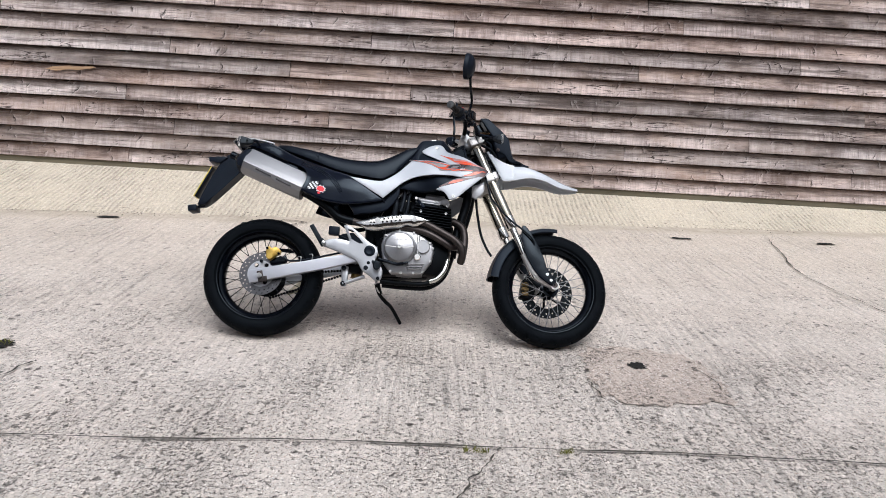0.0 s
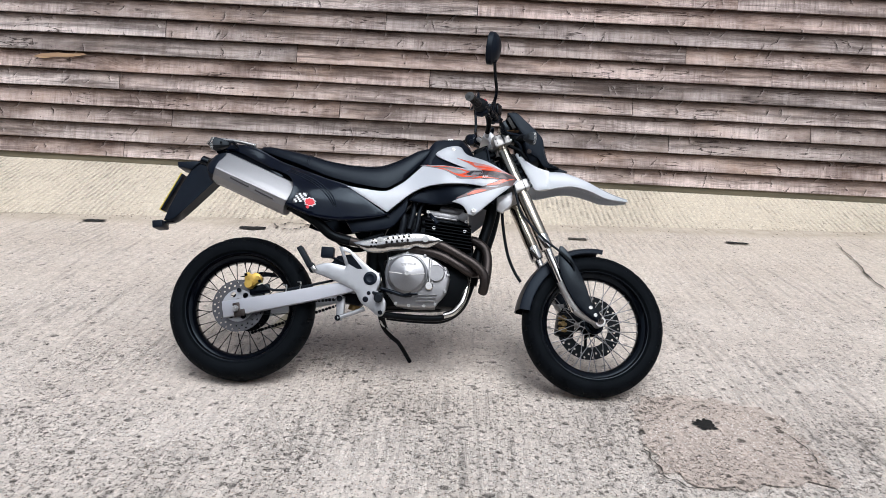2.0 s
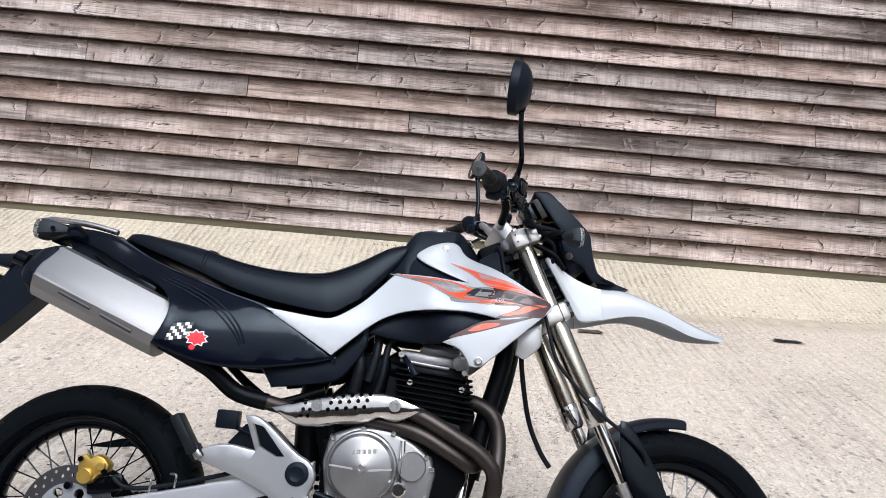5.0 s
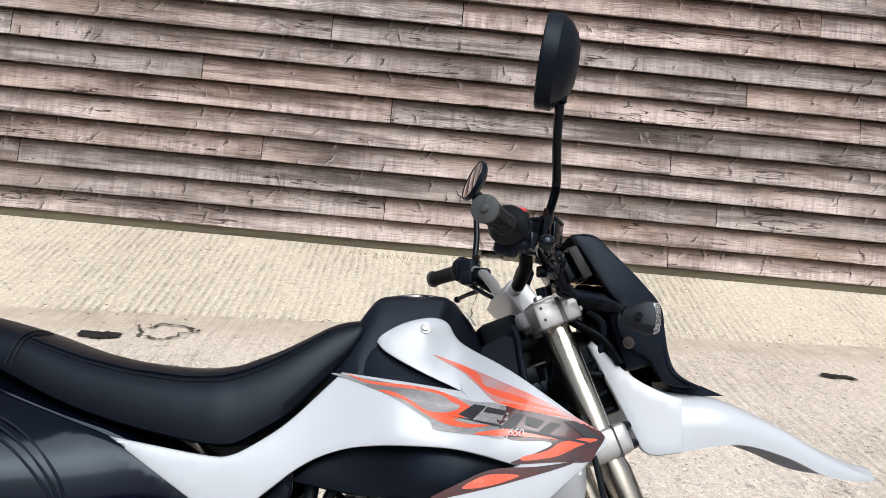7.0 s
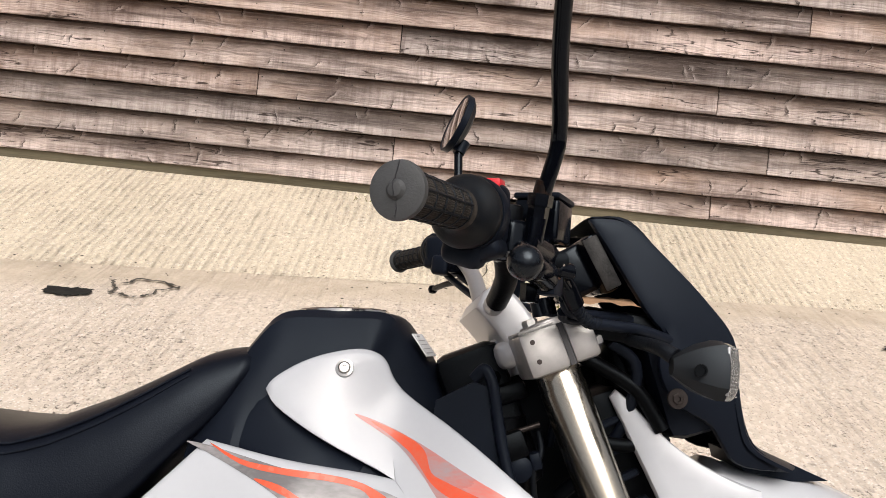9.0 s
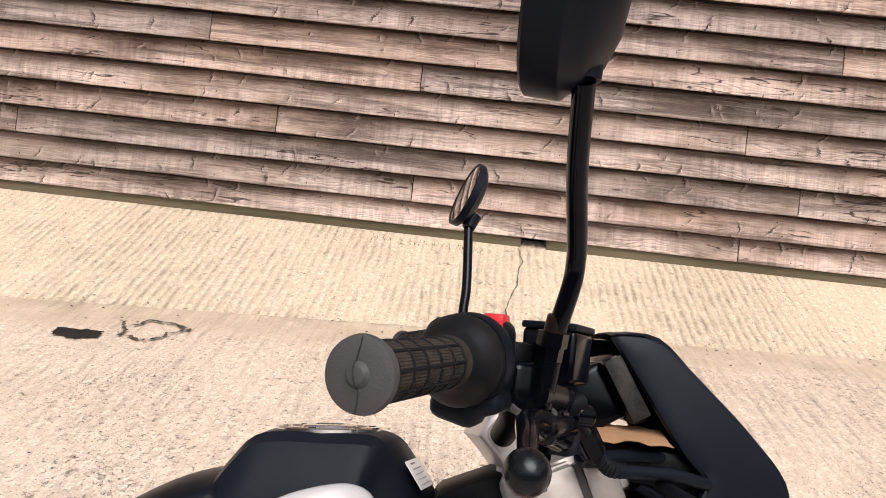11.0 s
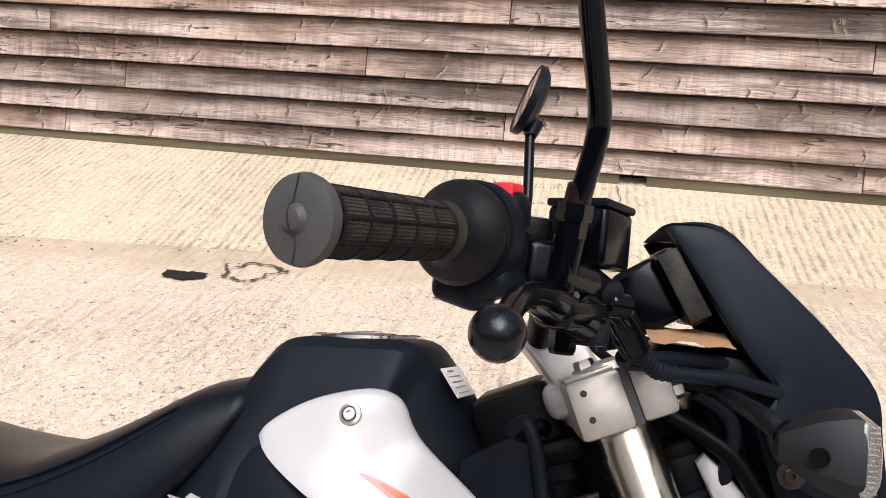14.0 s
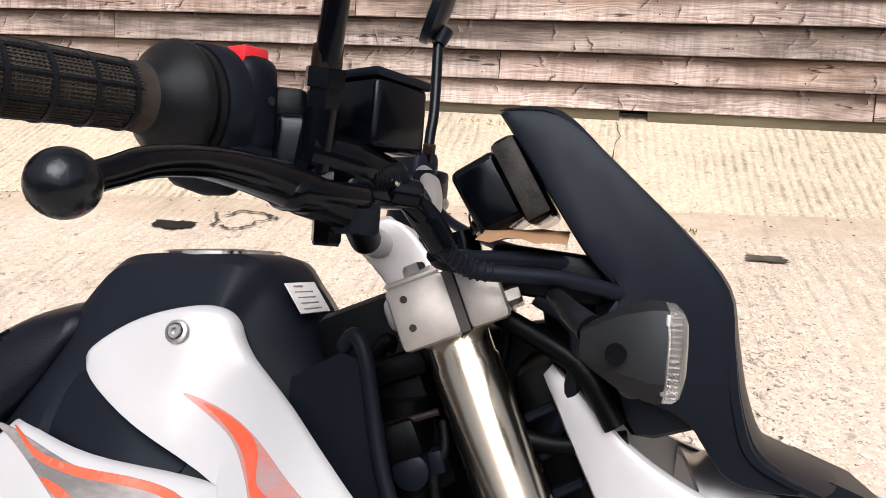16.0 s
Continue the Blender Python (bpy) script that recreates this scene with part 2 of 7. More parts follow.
    col = mix_col(nt, math_node(nt, "MULTIPLY", rmp(ring, 0.2, 0.95, 0, 0.42), rmp(noi(0.4, 2.0, 2.0, 3), 0.46, 0.62)), col, (0.080, 0.055, 0.047))
    col = mix_col(nt, rmp(hair, 0.57, 0.68, 0, 0.55), col, (0.060, 0.043, 0.037))
    # long splits that wander with the grain
    for sx, sz, scale, lo in ((0.22, 2.4, 2.6, 0.52), (0.16, 3.4, 3.3, 0.56)):
        line = math_node(nt, "ABSOLUTE", math_node(nt, "ADD", noi(sx, sz, scale, 4, 0.55), -0.5))
        col = mix_col(nt, math_node(nt, "MULTIPLY", rmp(line, 0.0075, 0.0025, 0, 0.9), rmp(noi(0.8, 0.6, 2.2, 3), lo, lo + 0.04)), col, (0.040, 0.028, 0.024))
    # branch marks: a short slanted dark slash in some places, pale on one flank
    for sx, sz, seed, lo, long_, wide in ((3.1, 6.0, 0.0, 0.60, 0.046, 0.0075), (4.2, 7.5, 17.0, 0.72, 0.026, 0.0040), (1.6, 5.5, 31.0, 0.56, 0.056, 0.0105)):
        mv = N("VectorMath", i1=(seed, seed * 2, seed * 3))
        K(mapped(sx, sz), mv.inputs[0])
        vo = N("TexVoronoi", Scale=1.0)
        K(mv.outputs[0], vo.inputs[0])
        df = N("VectorMath")
        df.operation = "SUBTRACT"
        K(mv.outputs[0], df.inputs[0])
        K(vo.outputs["Position"], df.inputs[1])
        uv, rgb = N("SeparateXYZ"), N("SeparateColor")
        K(df.outputs[0], uv.inputs[0])
        K(vo.outputs["Color"], rgb.inputs[0])
        u = math_node(nt, "MULTIPLY", uv.outputs[0], 1.0 / sx)
        v = math_node(nt, "MULTIPLY", uv.outputs[2], 1.0 / sz)
        slope = math_node(nt, "MULTIPLY_ADD", rgb.outputs[0], 1.7, -1.1)
        u = math_node(nt, "ADD", u, math_node(nt, "MULTIPLY", v, slope))
        u = math_node(nt, "MULTIPLY_ADD", math_node(nt, "MULTIPLY", v, v), 3.5, u)
        u = math_node(nt, "MULTIPLY_ADD", math_node(nt, "ADD", noi(1.0, 1.0, 18.0, 6, 0.75), -0.5), 0.10, u)
        reach = math_node(nt, "MULTIPLY", rmp(math_node(nt, "ABSOLUTE", v), long_, long_ * 0.15), rmp(rgb.outputs[1], lo, lo + 0.06))
        flank = math_node(nt, "MULTIPLY", math_node(nt, "MULTIPLY", rmp(u, 0.0, 0.004), rmp(u, 0.028, 0.004)), reach)
        col = mix_col(nt, math_node(nt, "MULTIPLY", flank, 0.40), col, (0.66, 0.575, 0.535))
        shade = math_node(nt, "MULTIPLY", math_node(nt, "MULTIPLY", rmp(u, 0.0, -0.004), rmp(u, -0.024, -0.004)), reach)
        col = mix_col(nt, math_node(nt, "MULTIPLY", shade, 0.62), col, (0.11, 0.082, 0.072))
        col = mix_col(nt, math_node(nt, "MULTIPLY", rmp(math_node(nt, "ABSOLUTE", u), wide, wide * 0.3, 0, 0.93), reach), col, (0.035, 0.025, 0.021))
    core = math_node(nt, "MULTIPLY", rmp(math_node(nt, "MULTIPLY_ADD", noi(1.0, 1.5, 30.0, 4, 0.7), 0.12, kd), 0.15, 0.085, 0, 0.9), kept)
    col = mix_col(nt, core, col, (0.055, 0.04, 0.034))
    hs = N("HueSaturation")
    K(rmp(inf.outputs["Random"], 0, 1, 0.80 * tint, 1.20 * tint), hs.inputs["Value"])
    K(rmp(math_node(nt, "FRACT", math_node(nt, "MULTIPLY", inf.outputs["Random"], 7.3)), 0, 1, 0.75, 1.2), hs.inputs["Saturation"])
    K(col, hs.inputs["Color"])
    K(hs.outputs[0], b.inputs["Base Color"])
    b.inputs["Roughness"].default_value = 0.88
    b.inputs["Specular IOR Level"].default_value = 0.2
    h = math_node(nt, "MULTIPLY_ADD", ring, -0.35, math_node(nt, "MULTIPLY", fibre, 1.2))
    h = math_node(nt, "MULTIPLY_ADD", core, -0.8, h)
    bp = N("Bump", Strength=0.8, Distance=0.004)
    K(h, bp.inputs["Height"])
    K(bp.outputs[0], b.inputs["Normal"])
    return m


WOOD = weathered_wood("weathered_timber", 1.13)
SILL = surf("damp_sill_timber", (0.21, 0.185, 0.128), 0.9, var=0.3, scale=5, bump=0.5, bscale=60, col2=(0.085, 0.076, 0.050), stretch=(0.2, 1, 3))
SKYBLOCK = surf("plain_dark_timber", (0.12, 0.10, 0.09), 0.9, var=0.25, scale=1.5, stretch=(6, 6, 0.3), bump=0.3, bscale=20)
DARK = surf("dark_void", (0.02, 0.018, 0.016), 0.95, var=0.2)
PATCH = concrete("patch_concrete", (0.54, 0.455, 0.395), (0.12, 0.104, 0.092), (0.42, 0.35, 0.30), 0.058, 0.3, 0.2, 0.54)
CRACKM = surf("crack_dirt", (0.10, 0.088, 0.072), 0.95, var=0.4, scale=20, bump=0.6, bscale=120)
FRESH = surf("fresh_split_timber", (0.50, 0.33, 0.19), 0.8, var=0.3, scale=9, bump=0.4, bscale=80, col2=(0.22, 0.13, 0.08), stretch=(0.15, 1, 4))
HOLE_DARK = surf("hole_dark", (0.010, 0.009, 0.007), 0.95, var=0.4, scale=30, bump=0.8, bscale=90)
MOSS = surf("moss", (0.07, 0.10, 0.03), 0.95, var=0.4, scale=60, bump=0.8, bscale=200)


# ---- mesh helpers ----
from mathutils.geometry import delaunay_2d_cdt


def part(name, bm, material, parent, label="", angle=35, kind=""):
    """Links a bmesh as one mesh object under a thing or a part."""
    bmesh.ops.remove_doubles(bm, verts=bm.verts, dist=1e-5)
    bmesh.ops.recalc_face_normals(bm, faces=bm.faces)
    me = bpy.data.meshes.new(name)
    bm.to_mesh(me)
    bm.free()
    me.materials.append(material)
    me.shade_smooth()
    me.set_sharp_from_angle(angle=radians(angle))
    ob = new(name, me)
    ob.parent = parent
    return tagged(ob, label=label, kind=kind)


def spline(pts, n=8, closed=False):
    """A Catmull-Rom curve through the points."""
    pts = [Vector(p) for p in pts]
    out, m = [], len(pts)
    for i in range(m if closed else m - 1):
        if closed:
            a, b, c, d = (pts[(i + k) % m] for k in (-1, 0, 1, 2))
        else:
            a, b, c, d = pts[max(i - 1, 0)], pts[i], pts[i + 1], pts[min(i + 2, m - 1)]
        for k in range(n):
            t = k / n
            out.append(0.5 * (2 * b + (c - a) * t + (2 * a - 5 * b + 4 * c - d) * t * t + (3 * b - a - 3 * c + d) * t**3))
    return out if closed else out + [pts[-1]]


def rings_to_bm(bm, rings, closed_u=True, caps=True):
    vs = [[bm.verts.new(p) for p in r] for r in rings]
    n = len(vs[0])
    for a, b in zip(vs, vs[1:]):
        for i in range(n if closed_u else n - 1):
            j = (i + 1) % n
            bm.faces.new((a[i], a[j], b[j], b[i]))
    if caps:
        bm.faces.new(vs[0][::-1])
        bm.faces.new(vs[-1])
    return bm


def tube(path, r, sides=12, n=8, smooth=True, bm=None, caps=True):
    """A round bar along a smooth path; r is one radius or one for each given point."""
    bm = bm or bmesh.new()
    sides = max(sides, 12) if smooth else sides
    rs = r if isinstance(r, (list, tuple)) else [r] * len(path)
    if smooth and len(path) > 2:
        p4 = spline(path, n)
        k = np.linspace(0, len(path) - 1, len(p4))
        rs = [float(q) for q in np.interp(k, range(len(path)), rs)]
        path = p4
    path = [Vector(p) for p in path]
    rings, up = [], None
    for i, p in enumerate(path):
        d = (path[min(i + 1, len(path) - 1)] - path[max(i - 1, 0)]).normalized()
        if up is None:
            up = Vector((0, 0, 1)) if abs(d.z) < 0.9 else Vector((1, 0, 0))
        s = d.cross(up).normalized()
        up = s.cross(d).normalized()
        rings.append([p + rs[i] * (math.cos(a) * s + math.sin(a) * up) for a in (2 * math.pi * k / sides for k in range(sides))])
    return rings_to_bm(bm, rings, caps=caps)


def lathe(profile, centre, axis=(0, 1, 0), seg=32, bm=None, closed=False, start=None):
    """Turns a profile of (distance along the axis, radius) about an axis through centre."""
    bm = bm or bmesh.new()
    ax = Vector(axis).normalized()
    u = Vector(start) if start else (Vector((0, 0, 1)) if abs(ax.z) < 0.9 else Vector((1, 0, 0)))
    u = (u - ax * u.dot(ax)).normalized()
    v = ax.cross(u)
    c = Vector(centre)
    cols = []
    for k in range(seg):
        a = 2 * math.pi * k / seg
        w = math.cos(a) * u + math.sin(a) * v
        cols.append([c + ax * d + w * r for d, r in profile])
    vs = [[bm.verts.new(p) for p in col] for col in cols]
    m = len(profile)
    for k in range(seg):
        a, b = vs[k], vs[(k + 1) % seg]
        for i in range(m if closed else m - 1):
            j = (i + 1) % m
            bm.faces.new((a[i], b[i], b[j], a[j]))
    if not closed:
        for i in (0, m - 1):
            if profile[i][1] > 1e-4:
                bm.faces.new([col[i] for col in vs])
    return bm


def bevel_all(bm, w, seg=2, angle=30):
    es = [e for e in bm.edges if len(e.link_faces) == 2 and e.calc_face_angle(0) > radians(angle)]
    if w > 0 and es:
        bmesh.ops.bevel(bm, geom=es, offset=w, segments=seg, affect="EDGES", clamp_overlap=True, profile=0.5)
    return bm


def box(centre, size, rot=(0, 0, 0), bevel=0.004, seg=2, bm=None):
    b2 = bmesh.new()
    bmesh.ops.create_cube(b2, size=1.0, matrix=Matrix.Diagonal((*size, 1)))
    bevel_all(b2, bevel, seg)
    b2.transform(pose(*centre, *rot))
    return join(bm, b2)


def join(bm, other):
    if bm is None:
        return other
    me = bpy.data.meshes.new("tmp")
    other.to_mesh(me)
    other.free()
    bm.from_mesh(me)
    bpy.data.meshes.remove(me)
    return bm


def prism(poly, y0, y1, bevel=0.003, seg=2, holes=(), bm=None):
    """A plate: a polygon of (x, z) between two depths."""
    b2 = bmesh.new()
    f = b2.faces.new([b2.verts.new((x, y0, z)) for x, z in poly])
    r = bmesh.ops.extrude_face_region(b2, geom=[f])
    for v in r["geom"]:
        if isinstance(v, bmesh.types.BMVert):
            v.co.y = y1
    bevel_all(b2, bevel, seg)
    big = [g for g in b2.faces if len(g.verts) > 4]
    bmesh.ops.triangulate(b2, faces=big)
    return join(bm, b2)


def blend_depth(ctrl, ease=2e-4):
    """A smooth depth over (x, z) through a few known places (thin-plate)."""
    n = len(ctrl)
    c = np.array(ctrl, float)
    if n < 4:
        def f(x, z):
            w = [(1.0 / ((x - a) ** 2 + (z - b) ** 2 + 1e-3), v) for a, b, v in ctrl]
            return sum(k * v for k, v in w) / sum(k for k, _ in w)
        return f

    def phi(r2):
        return 0.5 * r2 * np.log(r2 + 1e-12)

    A = np.zeros((n + 3, n + 3))
    A[:n, :n] = phi((c[:, None, 0] - c[None, :, 0]) ** 2 + (c[:, None, 1] - c[None, :, 1]) ** 2) + ease * np.eye(n)
    A[:n, n], A[:n, n + 1], A[:n, n + 2] = 1, c[:, 0], c[:, 1]
    A[n:, :n] = A[:n, n:].T
    k = np.linalg.solve(A, np.append(c[:, 2], (0, 0, 0)))

    def f(x, z):
        return float(phi((x - c[:, 0]) ** 2 + (z - c[:, 1]) ** 2) @ k[:n] + k[n] + k[n + 1] * x + k[n + 2] * z)
    return f


def rounded(poly, times=2, keep=58):
    """Cuts the blunt corners of an outline and keeps the sharp ones."""
    pts = [(Vector((a, b)), False) for a, b in poly]
    n = len(pts)
    pts = [(p, abs((p - pts[i - 1][0]).angle_signed(pts[(i + 1) % n][0] - p, 0.0)) > radians(keep)) for i, (p, _) in enumerate(pts)]
    for _ in range(times):
        out = []
        for i, (p, sharp) in enumerate(pts):
            a, c = pts[i - 1][0], pts[(i + 1) % len(pts)][0]
            if sharp:
                out.append((p, True))
            else:
                out += [(p.lerp(a, 0.25), False), (p.lerp(c, 0.25), False)]
        pts = out
    return [(p.x, p.y) for p, _ in pts]


def edge_gap(x, z, poly):
    best = 9.0
    for (a, b), (c, d) in zip(poly, poly[1:] + poly[:1]):
        ux, uz = c - a, d - b
        t = max(0.0, min(1.0, ((x - a) * ux + (z - b) * uz) / (ux * ux + uz * uz + 1e-12)))
        best = min(best, math.hypot(x - a - t * ux, z - b - t * uz))
    return best


def inside(x, z, poly):
    hit = False
    for (a, b), (c, d) in zip(poly, poly[1:] + poly[:1]):
        if (b > z) != (d > z) and x < (c - a) * (z - b) / (d - b) + a:
            hit = not hit
    return hit


def disc(x, z, r, n=10):
    return [(x + r * math.cos(2 * math.pi * k / n), z + r * math.sin(2 * math.pi * k / n)) for k in range(n)]


def fill(poly, holes=(), step=0.02, bands=()):
    """Even triangles over a flat outline with holes: points and triangles."""
    pts, edges = [], []
    for loop in (poly, *holes):
        first = len(pts)
        for (a, b), (c, d) in zip(loop, loop[1:] + loop[:1]):
            n = max(1, int(math.hypot(c - a, d - b) / step + 0.5))
            pts += [Vector((a + (c - a) * k / n, b + (d - b) * k / n)) for k in range(n)]
        edges += [(i, i + 1) for i in range(first, len(pts) - 1)] + [(len(pts) - 1, first)]
    rim = [tuple(p) for p in pts]
    turn = 1 if sum(a * d - c * b for (a, b), (c, d) in zip(poly, poly[1:] + poly[:1])) > 0 else -1
    count = sum(max(1, int(math.hypot(c - a, d - b) / step + 0.5)) for (a, b), (c, d) in zip(poly, poly[1:] + poly[:1]))
    for i in range(count):
        (a, b), (c, d) = rim[i - 1 if i else count - 1], rim[(i + 1) % count]
        L = math.hypot(c - a, d - b) or 1.0
        for g in bands:
            x, z = rim[i][0] - turn * (d - b) / L * g, rim[i][1] + turn * (c - a) / L * g
            if inside(x, z, poly) and edge_gap(x, z, poly) > 0.9 * g and not any(inside(x, z, h) or edge_gap(x, z, h) < 0.003 for h in holes):
                pts.append(Vector((x, z)))
    clear = (bands[-1] if bands else 0.0) + 0.45 * step
    xs, zs = [p[0] for p in poly], [p[1] for p in poly]
    z, odd = min(zs) + step / 2, 0
    while z < max(zs):
        x = min(xs) + step * (0.25 + 0.5 * odd)
        while x < max(xs):
            if inside(x, z, poly) and edge_gap(x, z, poly) > clear and not any(inside(x, z, h) or edge_gap(x, z, h) < 0.4 * step for h in holes):
                pts.append(Vector((x, z)))
            x += step
        z, odd = z + step * 0.87, 1 - odd
    v, _, f, *_ = delaunay_2d_cdt(pts, edges, [], 0, 1e-6)
    keep = []
    for t in f:
        cx, cz = sum(v[i][0] for i in t) / len(t), sum(v[i][1] for i in t) / len(t)
        if inside(cx, cz, poly) and not any(inside(cx, cz, h) for h in holes):
            keep.append(t)
    return v, keep


def panel(poly, depth, thick=0.004, step=0.02, lip=0.008, lip_r=0.012, side=-1, smooth=0, holes=(), bm=None, keep=58):
    """A moulded panel: a side outline, bulged to depth(x, z), turned in at its rim, with a thickness."""
    if smooth:
        poly = [(p.x, p.z) for p in spline([(x, 0, z) for x, z in poly], smooth, closed=True)]
    elif lip:
        poly = rounded(poly, 2, keep)
    v, tris = fill(poly, holes, step, (lip_r * 0.25, lip_r) if lip else ())
    flat = not callable(depth)
    bm = bm or bmesh.new()
    out, inn = [], []
    for p in v:
        x, z = p
        y = depth if flat else depth(x, z)
        if lip:
            g = min(1.0, edge_gap(x, z, poly) / lip_r)
            y -= lip * (1 - math.sqrt(max(0.0, 1 - (1 - g) ** 2)))
        out.append(bm.verts.new((x, side * y, z)))
        inn.append(bm.verts.new((x, side * (y - thick), z)))
    rim = {}
    for t in tris:
        bm.faces.new([out[i] for i in t])
        bm.faces.new([inn[i] for i in reversed(t)])
        for a, b in zip(t, t[1:] + t[:1]):
            rim[a, b] = 1
    for a, b in rim:
        if (b, a) not in rim:
            bm.faces.new((out[b], out[a], inn[a], inn[b]))
    return bm


def empty(name, m, label="", category="", group=""):
    ob = new(name)
    ob.matrix_world = m
    ob.empty_display_size = 0.1
    return tagged(ob, label=label, category=category, group=group)


# ---- the yard ----
def ground_z(x, y):
    """Yard slab up to the gutter line, then the apron that climbs to the wall."""
    g = 3.13 + 0.085 * x
    slab = -0.031 + 0.0125 * min(y, g)
    if y > g:
        return slab + (0.222 - 0.012 * x - slab) * (y - g) / max(4.12 - g, 0.3)
    return slab


def yard():
    # near sheet, with a shallow swell; it runs on to the horizon as one mesh
    bm = bmesh.new()
    xs = [-3000, -400, -60, -15] + [round(-8 + 0.5 * i, 2) for i in range(33)] + [15, 60, 400, 3000]
    ys = [-3000, -400, -60, -20, -10, -7, -5, -4, -3, -2] + [-1.25] + [-0.9, -0.4, 0.1, 0.6, 1.1, 1.6, 2.1, 2.6] 
    grid = {}
    for i, x in enumerate(xs):
        g = 3.13 + 0.085 * max(-8, min(8, x))
        for j, y in enumerate(ys + [g]):
            z = ground_z(max(-8, min(8, x)), max(y, -8.0)) + 0.004 * noise.noise((x * 0.7, y * 0.7, 0))
            grid[i, j] = bm.verts.new((x, y, z))
    for i in range(len(xs) - 1):
        for j in range(len(ys)):
            bm.faces.new((grid[i, j], grid[i + 1, j], grid[i + 1, j + 1], grid[i, j + 1]))
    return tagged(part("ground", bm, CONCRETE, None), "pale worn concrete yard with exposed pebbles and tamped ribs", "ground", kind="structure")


def apron():
    bm = bmesh.new()
    xs = [-3000, -400, -60, -15] + [round(-8 + 0.25 * i, 2) for i in range(65)] + [15, 60, 400, 3000]
    rows = 10
    grid = {}
    for i, x in enumerate(xs):
        cx = max(-8, min(8, x))
        g = 3.13 + 0.085 * cx
        for j in range(rows + 1):
            k = j / rows
            y = g - 0.03 + (4.4 - g + 0.03) * k
            z = ground_z(cx, max(g, min(y, 4.4))) + 0.006
            z += 0.010 * noise.noise((cx * 1.3, y * 1.3, 3)) * (1 - k)
            if j == 0:
                z = ground_z(cx, g - 0.03) + 0.002
            elif j == 1:
                z += 0.006
            grid[i, j] = bm.verts.new((x, y, z))
    for i in range(len(xs) - 1):
        for j in range(rows):
            bm.faces.new((grid[i, j], grid[i + 1, j], grid[i + 1, j + 1], grid[i, j + 1]))
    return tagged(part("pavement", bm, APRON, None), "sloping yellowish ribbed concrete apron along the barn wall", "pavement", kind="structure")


yard()
apron()

# ---- barn wall of lapped boards ----
WALL_Y, COVER, BASE, SLOPE = 4.10, 0.1683, 0.272, -0.012
wall = box((0, 4.345, 2.4), (24, 0.3, 4.6), bevel=0)
wall = tagged(part("wall_north", wall, DARK, None), "barn wall clad in weathered lapped timber boards", "wall", kind="structure")
# butt joints of each course that can be told, from the lowest course up
JOINTS = [(-3.175, 1.9), (-0.151, 4.745), (-2.672, 2.2), (-1.017, 3.551), (-3.166, 1.815), (-0.149, 4.771), (-1.429, 3.1), (-2.681, 2.266),
          (-0.578, 3.979), (-4.4, 0.28), (-2.2, 2.685), (-2.5, 2.291)]
rng = random.Random(5)


def plank(k, x0, x1):
    """One feather-edged board, thick at its lower edge and slightly bowed."""
    bm = bmesh.new()
    n = max(2, int((x1 - x0) / 0.12))
    seed = rng.uniform(0, 90)
    rings = []
    mid = (x0 + x1) / 2
    for i in range(n + 1):
        x = x0 + (x1 - x0) * i / n
        w = 0.005 * noise.noise((x * 0.9, seed, 0)) + 0.002 * noise.noise((x * 4.0, seed, 3))
        o = 0.008 * noise.noise((x * 0.6, seed, 7))
        zb, zt = w + (0.014 if k == 0 else 0.0), COVER + 0.035
        rings.append([Vector((x - mid, y, z)) for y, z in ((0.044, zt), (0.040, zt), (0.038, COVER - 0.002), (0.020 + o * 0.4, COVER - 0.017), (-0.026 + o, zb + 0.005), (-0.023 + o, zb), (0.012, zb + 0.004))])
    rings_to_bm(bm, rings)
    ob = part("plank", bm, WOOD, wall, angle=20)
    z = BASE + COVER * k + SLOPE * mid
    ob.matrix_world = pose(mid, WALL_Y, z, 0, -math.degrees(math.atan(SLOPE)), 0)
    return ob


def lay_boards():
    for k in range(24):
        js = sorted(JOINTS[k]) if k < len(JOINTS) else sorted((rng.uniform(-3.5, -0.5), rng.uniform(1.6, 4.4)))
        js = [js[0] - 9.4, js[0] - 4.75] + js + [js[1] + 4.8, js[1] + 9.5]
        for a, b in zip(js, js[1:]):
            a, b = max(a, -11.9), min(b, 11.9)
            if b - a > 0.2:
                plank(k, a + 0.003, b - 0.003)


# unseen plain walls, added behind and beside the camera to block low sky
for nm, c, sz in (("wall_south", (0, -11.0, 2.6), (34, 0.3, 5.6)), ("wall_west", (-15.0, -3.4, 2.6), (0.3, 15.4, 5.6)), ("wall_east", (15.0, -3.4, 2.6), (0.3, 15.4, 5.6))):
    tagged(part(nm, box(c, sz, bevel=0), SKYBLOCK, None), "plain dark timber wall, unseen, added to block the low sky", "wall", kind="structure")
sill = bmesh.new()
box((-5.67, 4.140, 0.248 + 0.012 * 5.67), (12.46, 0.09, 0.070), (0, 0.6875, 0), bevel=0.004, bm=sill)
box((6.36, 4.140, 0.248 - 0.012 * 6.36), (11.28, 0.09, 0.070), (0, 0.6875, 0), bevel=0.004, bm=sill)
tagged(part("trim", sill, SILL, None), "damp greenish timber sill under the boards", "sill", kind="structure")
